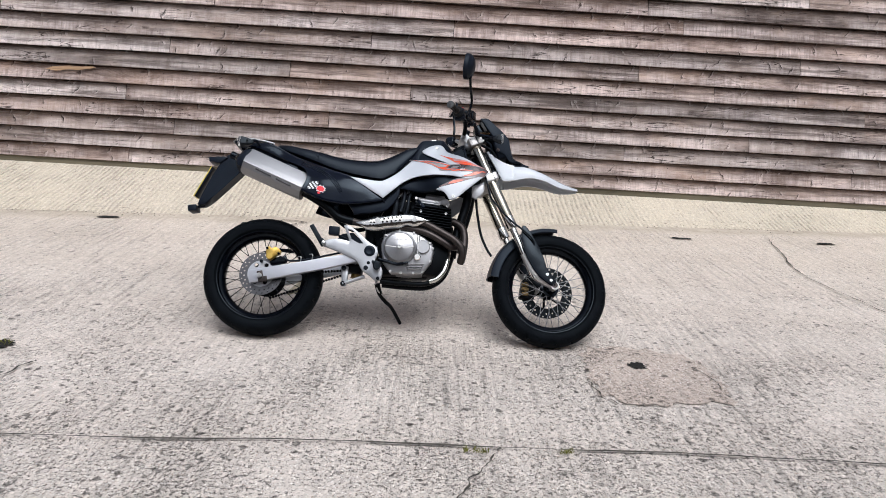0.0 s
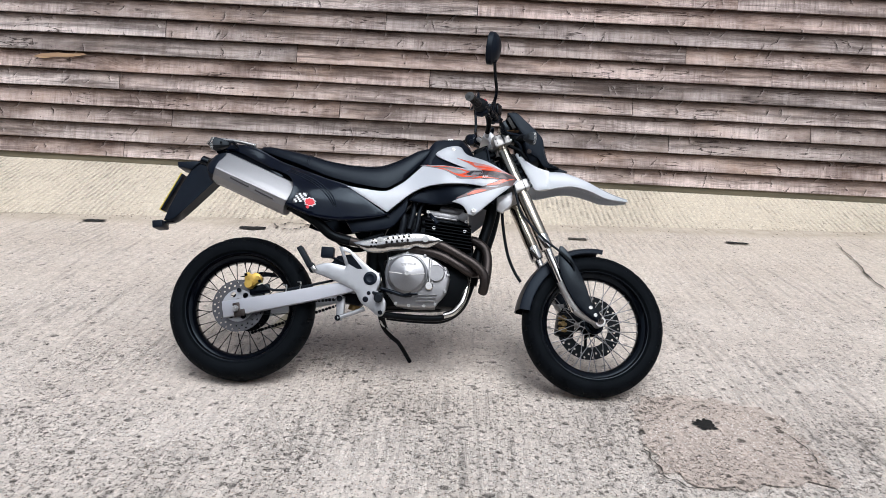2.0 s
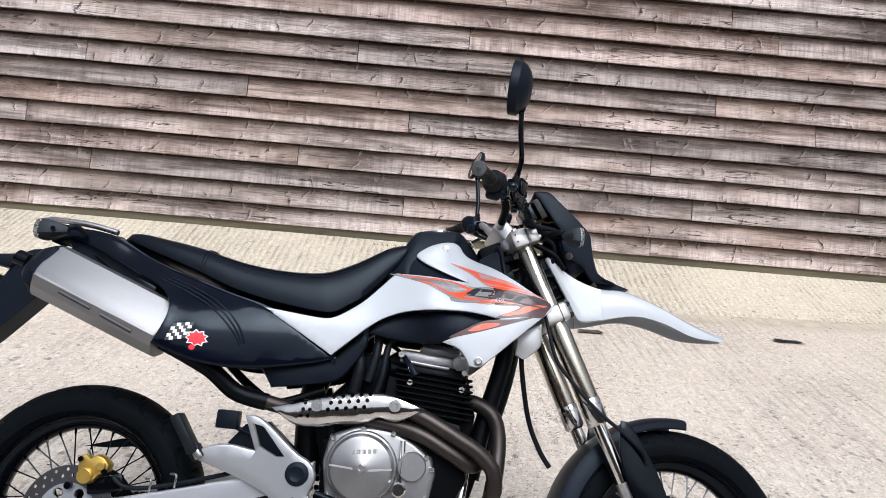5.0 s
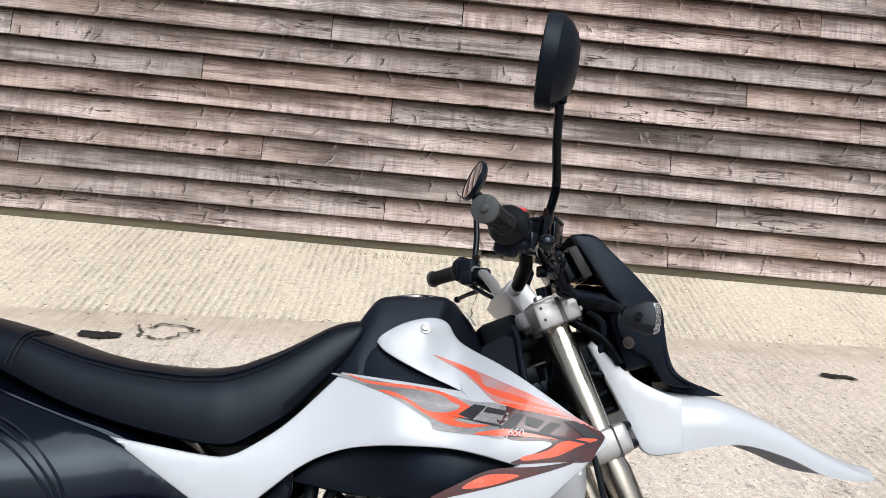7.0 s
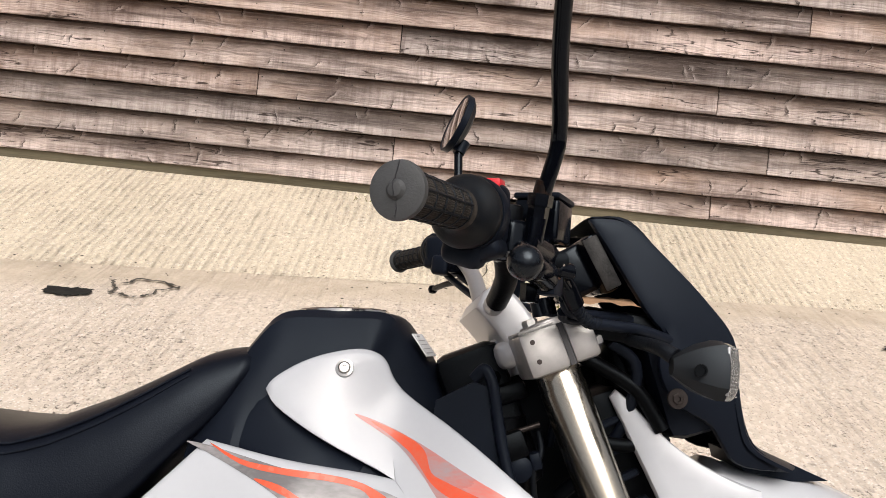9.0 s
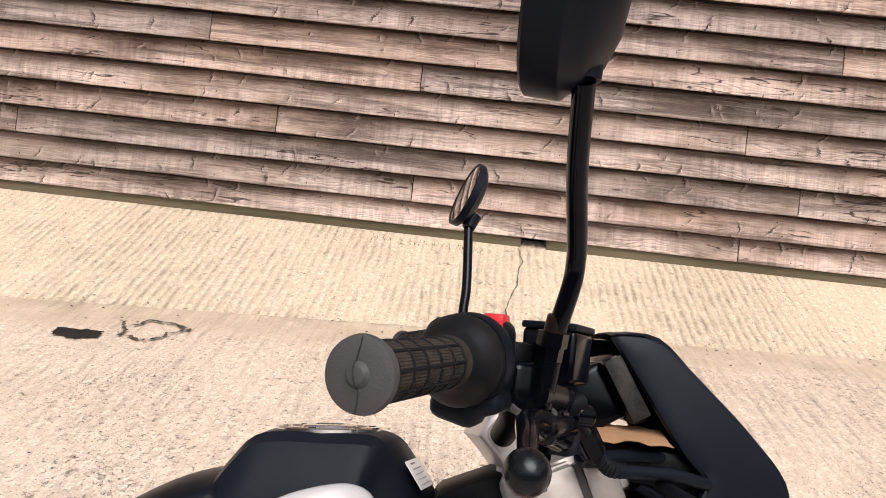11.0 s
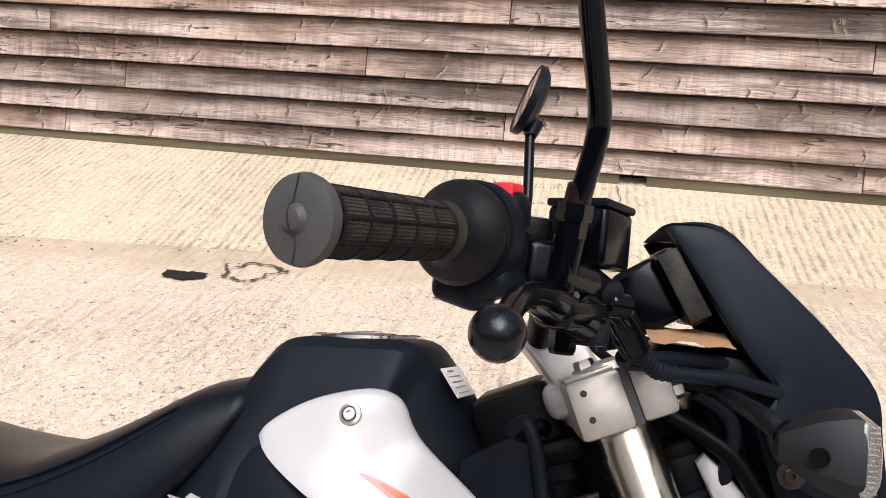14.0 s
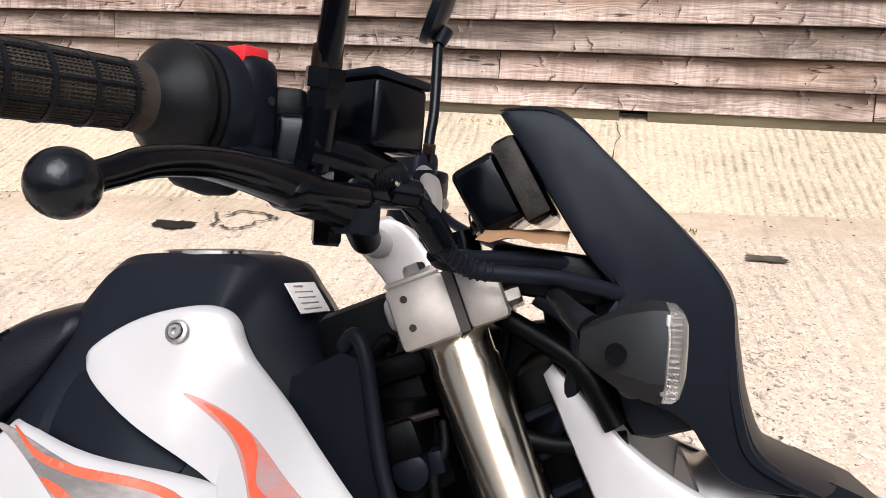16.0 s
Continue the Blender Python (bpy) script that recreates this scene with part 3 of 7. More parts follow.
# ---- the motorcycle: x forward, y to its left, z up; it leans to its left on the stand ----
COOL = (0.74, 0.88, 1.0)
WHITE = surf("white_gloss_plastic", (0.53, 0.555, 0.595), 0.24, var=0.02, scale=3, coat=0.15, rvar=0.05)
GLOSS = surf("black_gloss_plastic", (0.0024, 0.0034, 0.0090), 0.14, var=0.2, scale=4, coat=0.0, rvar=0.04, spec=0.24, tint=COOL)
MATT = surf("black_matt_plastic", (0.0068, 0.0092, 0.0160), 0.42, var=0.15, scale=8, bump=0.05, bscale=1500, rvar=0.07, spec=0.16, tint=COOL)
VINYL = surf("black_seat_vinyl", (0.0045, 0.0058, 0.0105), 0.36, var=0.15, scale=7, bump=0.14, bscale=700, rvar=0.09, spec=0.20, tint=COOL)
RUBBER = surf("worn_grey_rubber", (0.0065, 0.0075, 0.0105), 0.5, var=0.3, scale=25, bump=0.25, bscale=500, spec=0.25, tint=COOL)
GRIPMESH = surf("ribbed_grip_rubber", (0.042, 0.036, 0.031), 0.75, var=0.35, scale=60, bump=0.15, bscale=1500, col2=(0.012, 0.011, 0.010), spec=0.25)
GRIPEND = surf("grey_faded_rubber", (0.060, 0.064, 0.068), 0.55, var=0.12, scale=90, bump=0.2, bscale=700, rvar=0.1)
DUSTY = surf("dusty_rubber_flange", (0.0060, 0.0072, 0.0095), 0.42, var=0.3, scale=60, bump=0.10, bscale=900, col2=(0.015, 0.0140, 0.0130), spec=0.14, tint=COOL)
TYRE = surf("tyre_rubber", (0.0042, 0.0052, 0.0068), 0.6, var=0.25, scale=12, bump=0.2, bscale=400, spec=0.05, tint=COOL)
BLACKM = surf("black_painted_metal", (0.0020, 0.0026, 0.0048), 0.15, var=0.25, scale=20, bump=0.03, bscale=900, rvar=0.06, spec=0.22, tint=COOL)
FRAMEM = surf("black_frame_paint", (0.0025, 0.0025, 0.003), 0.4, var=0.3, scale=14, bump=0.15, bscale=300, spec=0.12, tint=COOL)
ALU = surf("silver_painted_alloy", (0.58, 0.59, 0.61), 0.34, metal=0.35, var=0.06, scale=7, rvar=0.08)
ARM = surf("pale_silver_swingarm", (0.50, 0.51, 0.55), 0.30, metal=0.5, var=0.05, scale=5, rvar=0.06, coat=0.2)
CAST = surf("sand_cast_alloy", (0.52, 0.51, 0.50), 0.42, metal=0.70, var=0.12, scale=60, bump=0.14, bscale=1300)
CASE = surf("engine_alloy", (0.36, 0.36, 0.37), 0.36, metal=0.85, var=0.10, scale=14, bump=0.1, bscale=300)
CHROME = surf("polished_steel", (0.72, 0.71, 0.68), 0.12, metal=1.0, var=0.06, scale=9, rvar=0.05)
ANODISE = surf("champagne_anodised_fork", (0.50, 0.46, 0.385), 0.21, metal=1.0, var=0.05, scale=5, rvar=0.04, stretch=(1, 1, 0.2))
STEEL = surf("brushed_silencer_steel", (0.31, 0.31, 0.32), 0.50, metal=1.0, var=0.06, scale=6, bump=0.15, bscale=500, stretch=(0.08, 1, 1))
PIPE = surf("heat_browned_pipe", (0.060, 0.050, 0.047), 0.42, metal=0.8, var=0.25, scale=9, bump=0.15, bscale=200)
PLATEM = surf("grey_alloy_plate", (0.40, 0.41, 0.43), 0.36, metal=0.6, var=0.06, scale=9, rvar=0.06)
DISCM = surf("brake_disc_steel", (0.105, 0.105, 0.112), 0.36, metal=0.9, var=0.1, scale=12)
BRONZE = surf("dull_bronze_caliper", (0.22, 0.145, 0.05), 0.45, metal=0.5, var=0.2, scale=30)
GOLD = surf("gold_anodised_caliper", (0.60, 0.40, 0.09), 0.34, metal=0.7, var=0.15, scale=30)
ZINC = surf("zinc_bolt", (0.55, 0.55, 0.54), 0.3, metal=1.0, var=0.15, scale=60)
RED = surf("red_switch_plastic", (0.75, 0.03, 0.045), 0.35, var=0.08, scale=30)
PAPER = surf("brown_paper", (0.42, 0.25, 0.14), 0.85, var=0.15, scale=20, bump=0.2, bscale=200)
CREAM = surf("cream_tape", (0.62, 0.55, 0.42), 0.6, var=0.1)
STICK = surf("white_label", (0.75, 0.76, 0.78), 0.45, var=0.04)
INK = surf("black_print", (0.025, 0.025, 0.03), 0.4, var=0.1)
RUST = surf("rusty_collar", (0.004, 0.004, 0.005), 0.4, var=0.5, scale=130, bump=0.3, bscale=500, col2=(0.022, 0.010, 0.005), spec=0.2)
ORANGE = surf("orange_flame_print", (0.80, 0.085, 0.025), 0.25, var=0.18, scale=14, coat=0.4, col2=(0.62, 0.16, 0.10))
SMOKE = surf("smoky_red_print", (0.40, 0.30, 0.31), 0.25, var=0.3, scale=22, coat=0.3, col2=(0.66, 0.16, 0.12), stretch=(0.5, 1, 2))
ASH = surf("ash_grey_print", (0.17, 0.165, 0.17), 0.25, var=0.3, scale=18, coat=0.3, col2=(0.44, 0.42, 0.43), stretch=(0.5, 1, 1.5))
WINE = surf("dark_red_print", (0.085, 0.022, 0.022), 0.25, var=0.3, scale=24, coat=0.3, col2=(0.020, 0.018, 0.020), stretch=(0.5, 1, 1.5))
SIGNALM = surf("dusty_black_plastic", (0.016, 0.0175, 0.020), 0.46, var=0.2, scale=30, bump=0.05, bscale=1200, rvar=0.07, spec=0.25, tint=COOL)
SCUFF = surf("scuffed_black_ball", (0.0045, 0.0055, 0.0080), 0.26, var=0.3, scale=90, bump=0.12, bscale=420, rvar=0.12, spec=0.4, tint=COOL)
YELLOW = surf("yellow_reflective_plate", (0.70, 0.56, 0.06), 0.4, var=0.05)

GLASS, gnt, gN, gK, gb = node_mat("clear_lens")
gb.inputs["Base Color"].default_value = (0.95, 0.95, 0.93, 1)
gb.inputs["Transmission Weight"].default_value = 0.9
gb.inputs["Roughness"].default_value = 0.12
gb.inputs["IOR"].default_value = 1.45
MIRROR, mnt, mN, mK, mb = node_mat("mirror_glass")
mb.inputs["Metallic"].default_value = 1.0
mb.inputs["Roughness"].default_value = 0.02
mb.inputs["Base Color"].default_value = (0.85, 0.87, 0.88, 1)

bike = empty("motorcycle", pose(0.0056, -0.0555, 0.005, -24.0, -0.06, -0.31), "white and black supermoto motorcycle leaning on its side stand", "motorcycle")
FORK = Vector((0.415, 0, -0.91))
STEER = Matrix.Translation((0.31, 0, 1.02)) @ Matrix.Rotation(radians(5), 4, -FORK) @ Matrix.Translation((-0.31, 0, -1.02))


TWIST = Matrix.Translation((0, 0, 0.62)) @ Matrix.Rotation(radians(-3.15), 4, "X") @ Matrix.Translation((0, 0, -0.62))


def upright(bm):
    """Into the plane of the wheels and the steering head."""
    bm.transform(TWIST)
    return bm


def steered(bm):
    bm.transform(TWIST @ STEER)
    return bm


def bolt(c, axis=(0, -1, 0), r=0.008, h=0.006, bm=None, seg=6, socket=True):
    prof = [(0, r), (h * 0.8, r), (h, r * 0.85)]
    if socket:
        prof += [(h, r * 0.45), (h * 0.4, r * 0.42), (h * 0.4, 0.0)]
    else:
        prof += [(h, 0.0)]
    return lathe(prof, c, axis, seg, bm=bm)


def mirrored(bm):
    b2 = bm.copy()
    for v in b2.verts:
        v.co.y = -v.co.y
    bmesh.ops.reverse_faces(b2, faces=b2.faces)
    return b2


def place(ob, m):
    """Moves a finished mesh's data so that its origin is at m, with the look unchanged."""
    ob.data.transform(m.inverted())
    ob.matrix_basis = m
    return ob


# -- wheels --
def tyre_bm(c, R, half, bead, seg=216, step=9):
    """A tyre with curved grooves cut into both shoulders, a moulded ring and a bead."""
    prof = [(-half * 0.66, bead - 0.004), (-half * 0.84, bead + 0.003), (-half * 0.93, bead + 0.010), (-half * 0.945, bead + 0.0105), (-half * 0.985, bead + 0.022), (-half, bead + 0.034), (-half * 0.965, R - 0.034), (-half * 0.945, R - 0.031), (-half * 0.86, R - 0.021),
            (-half * 0.74, R - 0.0135), (-half * 0.58, R - 0.0075), (-half * 0.40, R - 0.0032), (-half * 0.2, R - 0.0008), (0, R)]
    prof = prof + [(-d, r) for d, r in reversed(prof[:-1])]
    m = len(prof)
    bm = bmesh.new()
    cx, cz = c
    cols = []
    for k in range(seg):
        col = []
        for i, (d, r) in enumerate(prof):
            far = abs(i - m // 2)
            skew = int(far * far * 0.16 + 0.5) * (1 if i < m // 2 else -1)
            if 1 < far < 7 and (k + skew + (step // 2 if i < m // 2 else 0)) % step == 0:
                r -= 0.008
            a = 2 * math.pi * k / seg
            col.append(bm.verts.new((cx + r * math.cos(a), d, cz + r * math.sin(a))))
        cols.append(col)
    for k in range(seg):
        a, b = cols[k], cols[(k + 1) % seg]
        for i in range(m - 1):
            bm.faces.new((a[i], b[i], b[i + 1], a[i + 1]))
    return bm


def rim_bm(c, bead, half):
    h = half
    prof = [(-h, bead + 0.006), (-h * 1.02, bead + 0.001), (-h, bead - 0.003), (-h * 0.90, bead - 0.007), (-h * 0.72, bead - 0.010), (-h * 0.60, bead - 0.022), (-h * 0.40, bead - 0.031), (0, bead - 0.035)]
    prof = prof + [(-d, r) for d, r in reversed(prof[:-1])]
    inner = [(d * 0.93, r + 0.004) for d, r in reversed(prof)]
    return lathe(prof + inner, (c[0], 0, c[1]), (0, 1, 0), 96, closed=True)


def disc_bm(c, y, r0, r1, thick, rows, n):
    outer, hole = disc(*c, r1, 64), disc(*c, r0, 40)
    holes = [hole]
    for r, off, hr in rows:
        for k in range(n):
            a = 2 * math.pi * (k + off) / n
            holes.append(disc(c[0] + r * math.cos(a), c[1] + r * math.sin(a), hr, 7))
    return panel(outer, -y, thick, 0.03, lip=0, holes=holes)


def spokes(wheel, c, r_hub, y_hub, r_rim, count, m=None):
    """Laced wire spokes: four kinds of one mesh each, laid round the hub."""
    quarter = count // 4
    for side in (-1, 1):
        for lean in (-1, 1):
            a0 = radians(52) * lean
            p0 = Vector((r_hub * math.cos(a0), side * y_hub, r_hub * math.sin(a0)))
            p1 = Vector((r_rim, -side * 0.010 * 0 + side * 0.006, 0))
            q = p0.lerp(p1, 0.93)
            bm = tube([p0, q, q.lerp(p1, 0.05), p1], [0.0019, 0.0019, 0.0034, 0.0034], sides=6, smooth=False)
            me = None
            for k in range(quarter):
                turn = 2 * math.pi * (k + 0.25 * (side + 1) / 1 + 0.12 * lean) / quarter
                if me is None:
                    ob = part("spoke", bm, BLACKM if not m else m, wheel)
                    me = ob.data
                else:
                    ob = new("spoke", me)
                    ob.parent = wheel
                ob.matrix_basis = SPOKE_M @ Matrix.Translation((c[0], 0, c[1])) @ Matrix.Rotation(-turn, 4, "Y")


RC, RR = (-0.768, 0.275), 0.318
rear = part("rear_wheel", upright(rim_bm(RC, 0.238, 0.058)), BLACKM, bike, "black wire-spoked rear wheel")
part("tyre", upright(tyre_bm(RC, RR, 0.074, 0.237)), TYRE, rear, angle=24)
SPOKE_M = TWIST
spokes(rear, RC, 0.040, 0.032, 0.208, 36)
hub = lathe([(-0.060, 0.018), (-0.056, 0.030), (-0.036, 0.032), (-0.034, 0.047), (-0.028, 0.047), (-0.024, 0.030), (0.024, 0.030), (0.028, 0.050), (0.036, 0.050), (0.06, 0.02)], (RC[0], 0, RC[1]), (0, 1, 0), 28)
part("hub", upright(hub), BLACKM, rear)
part("brake_disc", upright(disc_bm(RC, -0.078, 0.066, 0.113, 0.005, [(0.103, 0, 0.0046), (0.088, 0.5, 0.0046)], 22)), DISCM, rear, "drilled steel brake disc")
part("disc_carrier", upright(disc_bm(RC, -0.081, 0.030, 0.070, 0.008, [(0.052, 0, 0.013)], 6)), PLATEM, rear)

FC, FR = (0.772, 0.267), 0.311
front = part("front_wheel", steered(rim_bm(FC, 0.236, 0.047)), BLACKM, bike, "black wire-spoked front wheel turned slightly left")
part("tyre", steered(tyre_bm(FC, FR, 0.061, 0.235)), TYRE, front, angle=24)
SPOKE_M = TWIST @ STEER
spokes(front, FC, 0.036, 0.032, 0.208, 36, CASE)
hub = lathe([(-0.055, 0.012), (-0.05, 0.028), (-0.036, 0.030), (-0.034, 0.042), (-0.028, 0.042), (-0.024, 0.026), (0.024, 0.026), (0.028, 0.046), (0.036, 0.046), (0.055, 0.015)], (FC[0], 0, FC[1]), (0, 1, 0), 28)
part("hub", steered(hub), BLACKM, front)
part("brake_disc", steered(disc_bm(FC, -0.060 + 0.115, 0.088, 0.143, 0.005, [(0.134, 0, 0.0050), (0.117, 0.5, 0.0050)], 22)), FRAMEM, front, "black drilled floating brake disc")
for k in range(6):
    spider = bmesh.new()
    a = 2 * math.pi * k / 6
    tube([(FC[0] + 0.03 * math.cos(a), 0.052, FC[1] + 0.03 * math.sin(a)), (FC[0] + 0.095 * math.cos(a + 0.35), 0.054, FC[1] + 0.095 * math.sin(a + 0.35))], 0.007, 6, smooth=False, bm=spider)
    part("disc_arm", steered(spider), BLACKM, front)
cal = box((FC[0] - 0.108, 0.055, FC[1] + 0.005), (0.080, 0.060, 0.105), (0, 8, 0), 0.010)
box((FC[0] - 0.070, 0.030, FC[1] + 0.045), (0.07, 0.02, 0.035), (0, 30, 0), 0.006, bm=cal)
calp = part("front_caliper", steered(cal), FRAMEM, bike, "dull bronze and black front brake caliper")
for k in range(3):
    b2 = box((FC[0] - 0.128, 0.018, FC[1] - 0.022 + 0.026 * k), (0.038, 0.020, 0.016), (0, 8, 0), 0.004)
    lathe([(0, 0.011), (0.010, 0.011), (0.010, 0.007), (0.006, 0.007), (0.006, 0)], (FC[0] - 0.128, 0.010, FC[1] - 0.022 + 0.026 * k), (0, -1, 0), 14, bm=b2)
    part("caliper_pot", steered(b2), BRONZE, calp)

# -- swingarm, rear brake, chain --
ARMP = [(-0.826, 0.290), (-0.812, 0.222), (-0.62, 0.268), (-0.423, 0.316), (-0.27, 0.358), (-0.16, 0.385), (-0.16, 0.445), (-0.273, 0.406), (-0.423, 0.374), (-0.604, 0.333)]
arm = part("swingarm", prism(ARMP, -0.150, -0.112, 0.006), ARM, bike, "pale silver box-section swingarm")
part("arm", prism(ARMP, 0.112, 0.145, 0.006), ARM, arm)
part("brace", box((-0.30, 0, 0.385), (0.07, 0.24, 0.05), (0, 12, 0), 0.006), ARM, arm)
adj = box((-0.756, -0.152, 0.258), (0.030, 0.006, 0.060), (0, -14, 0), 0.003)
box((-0.730, -0.150, 0.247), (0.020, 0.008, 0.030), (0, -14, 0), 0.003, bm=adj)
part("chain_adjuster", adj, PIPE, arm)
part("axle_nut", join(bolt((-0.760, -0.154, 0.262), r=0.015, h=0.014, socket=False), bolt((-0.760, -0.165, 0.262), r=0.007, h=0.012, seg=12, socket=False)), ZINC, arm)
cali = lathe([(-0.014, 0.0), (-0.014, 0.016), (-0.012, 0.0185), (0.012, 0.0215), (0.02, 0.022)], (-0.722, -0.122, 0.373), (0, 1, 0), 28)
prism([(-0.745, 0.392), (-0.742, 0.420), (-0.728, 0.424), (-0.716, 0.414), (-0.700, 0.424), (-0.684, 0.418), (-0.668, 0.402), (-0.672, 0.384), (-0.690, 0.376), (-0.705, 0.360), (-0.735, 0.362)], -0.126, -0.090, 0.005, bm=cali)
lathe([(0, 0.010), (0.010, 0.010), (0.012, 0.008), (0.012, 0)], (-0.684, -0.126, 0.398), (0, -1, 0), 14, bm=cali)
calr = part("rear_caliper", cali, GOLD, bike, "bright gold rear brake caliper")
for x, z in ((-0.738, 0.412), (-0.676, 0.386)):
    part("caliper_bolt", bolt((x, -0.126, z), r=0.007, h=0.008), BLACKM, calr)
part("bleed_nipple", tube([(-0.722, -0.115, 0.418), (-0.727, -0.118, 0.434)], 0.004, 8, smooth=False), ZINC, calr)
carr = box((-0.680, -0.098, 0.352), (0.090, 0.016, 0.040), (0, -10, 0), 0.006)
lathe([(0, 0.010), (0.012, 0.010)], (-0.668, -0.104, 0.366), (0, -1, 0), 12, bm=carr)
lathe([(0, 0.009), (0.012, 0.009)], (-0.768, -0.100, 0.345), (0, -1, 0), 12, bm=carr)
part("caliper_bracket", carr, BLACKM, bike)
part("brake_hose", tube([(-0.655, -0.118, 0.372), (-0.62, -0.122, 0.352), (-0.55, -0.125, 0.357), (-0.42, -0.125, 0.388), (-0.32, -0.122, 0.415)], 0.0055, 8), RUBBER, bike)
part("brake_hose_guide", tube([(-0.56, -0.128, 0.345), (-0.558, -0.13, 0.372), (-0.575, -0.12, 0.375)], 0.003, 6), ZINC, bike)
part("brake_hose_guide", tube([(-0.50, -0.128, 0.36), (-0.498, -0.13, 0.388), (-0.515, -0.12, 0.39)], 0.003, 6), ZINC, bike)
part("rear_hugger", panel([(-0.83, 0.425), (-0.73, 0.452), (-0.60, 0.448), (-0.50, 0.43), (-0.50, 0.41), (-0.60, 0.425), (-0.70, 0.432), (-0.76, 0.425)], -0.085, 0.006, 0.03, lip=0), MATT, bike)
sprk = lathe([(0, 0.045), (0, 0.098), (0.005, 0.098), (0.005, 0.045)], (RC[0], 0.072, RC[1]), (0, 1, 0), 44, closed=True)
part("sprocket", sprk, FRAMEM, bike)


def chain():
    """Link plates in two runs between the sprockets."""
    bm = bmesh.new()
    for (xa, za), (xb, zb) in (((-0.753, 0.17), (-0.17, 0.385)), ((-0.753, 0.300), (-0.17, 0.360))):
        L = math.hypot(xb - xa, zb - za)
        n = int(L / 0.0159)
        ang = math.degrees(math.atan2(zb - za, xb - xa))
        for k in range(n):
            t = (k + 0.5) / n
            box((xa + (xb - xa) * t, 0.075, za + (zb - za) * t), (0.0135, 0.016 if k % 2 else 0.011, 0.013), (0, -ang, 0), 0.003, 1, bm=bm)
    return bm


part("drive_chain", chain(), FRAMEM, bike, kind="stuff")
part("chain_guard", panel([(-0.66, 0.19), (-0.56, 0.225), (-0.54, 0.28), (-0.60, 0.27), (-0.66, 0.21)], -0.085, 0.006, 0.03, lip=0), CREAM, bike, "off-white plastic chain guide")

# -- frame, foot controls --
PLATE = [(-0.340, 0.546), (-0.309, 0.547), (-0.270, 0.520), (-0.202, 0.460), (-0.168, 0.445), (-0.152, 0.418), (-0.155, 0.392), (-0.167, 0.366), (-0.150, 0.350), (-0.124, 0.323), (-0.126, 0.280), (-0.140, 0.258), (-0.160, 0.256), (-0.196, 0.290), (-0.232, 0.307), (-0.258, 0.357), (-0.288, 0.374), (-0.380, 0.412), (-0.458, 0.436), (-0.455, 0.447), (-0.420, 0.468), (-0.370, 0.476), (-0.305, 0.462), (-0.322, 0.503)]
WIN = [(-0.318, 0.528), (-0.290, 0.521), (-0.231, 0.453), (-0.254, 0.452), (-0.296, 0.474)]
fp = panel(PLATE, 0.165, 0.018, 0.02, lip=0.005, lip_r=0.006, holes=[WIN, disc(-0.200, 0.352, 0.007), disc(-0.212, 0.325, 0.010)])
frame_plate = part("footrest_plate", fp, PLATEM, bike, "silver alloy footrest plate")
part("pivot_cap", lathe([(0, 0.030), (0.006, 0.028), (0.009, 0.018), (0.006, 0.012), (0.006, 0.0)], (-0.197, -0.163, 0.415), (0, -1, 0), 26), MATT, frame_plate)
for x, z, r in ((-0.200, 0.352, 0.0085), (-0.212, 0.325, 0.0125)):
    part("plate_bolt", bolt((x, -0.162, z), r=r, h=0.004, seg=14), BLACKM, frame_plate)
part("plate_bolt", bolt((-0.146, -0.163, 0.272), r=0.010, h=0.008), BLACKM, frame_plate)
peg = lathe([(0, 0.010), (0.02, 0.018), (0.075, 0.019), (0.08, 0.014)], (-0.158, -0.160, 0.334), (0.1, -1, -0.1), 14)
box((-0.155, -0.20, 0.345), (0.045, 0.075, 0.012), (0, 10, 0), 0.003, bm=peg)
part("footrest", peg, RUBBER, bike, "worn rubber-topped rider footrest")
part("brake_pedal", join(tube([(-0.148, -0.170, 0.372), (-0.10, -0.178, 0.360), (-0.05, -0.185, 0.347), (-0.020, -0.195, 0.350)], [0.010, 0.009, 0.008, 0.011], 8), box((-0.008, -0.197, 0.352), (0.034, 0.030, 0.010), (0, -8, 0), 0.002)), BLACKM, bike)
pp = box((-0.478, -0.165, 0.492), (0.024, 0.050, 0.104), (0, -33, 0), 0.004)
for k in range(5):
    box((-0.484 + 0.0105 * k - 0.01, -0.165, 0.520 - 0.0165 * k), (0.006, 0.046, 0.006), (0, -33, 0), 0.001, 1, bm=pp)
part("passenger_footrest", join(pp, box((-0.448, -0.160, 0.450), (0.030, 0.034, 0.036), (0, -33, 0), 0.004)), RUBBER, bike)
part("peg_hinge", box((-0.440, -0.172, 0.446), (0.018, 0.022, 0.022), (0, -33, 0), 0.003), ZINC, bike)
fr = tube([(0.300, -0.03, 0.985), (0.315, -0.028, 0.88), (0.310, -0.030, 0.74), (0.262, -0.032, 0.56), (0.235, -0.040, 0.42)], 0.024, 10)
part("down_tube", fr, FRAMEM, bike)
part("down_tube", tube([(0.335, 0.0, 0.80), (0.31, 0.0, 0.66), (0.25, 0.0, 0.46)], 0.026, 10), FRAMEM, bike)
part("frame_spine", join(tube([(0.285, 0, 1.00), (0.10, 0, 0.90), (-0.10, 0, 0.78), (-0.20, 0, 0.62), (-0.20, 0, 0.40)], 0.034, 10), box((0.285, 0, 0.98), (0.075, 0.075, 0.16), (0, -24.5, 0), 0.012)), FRAMEM, bike)
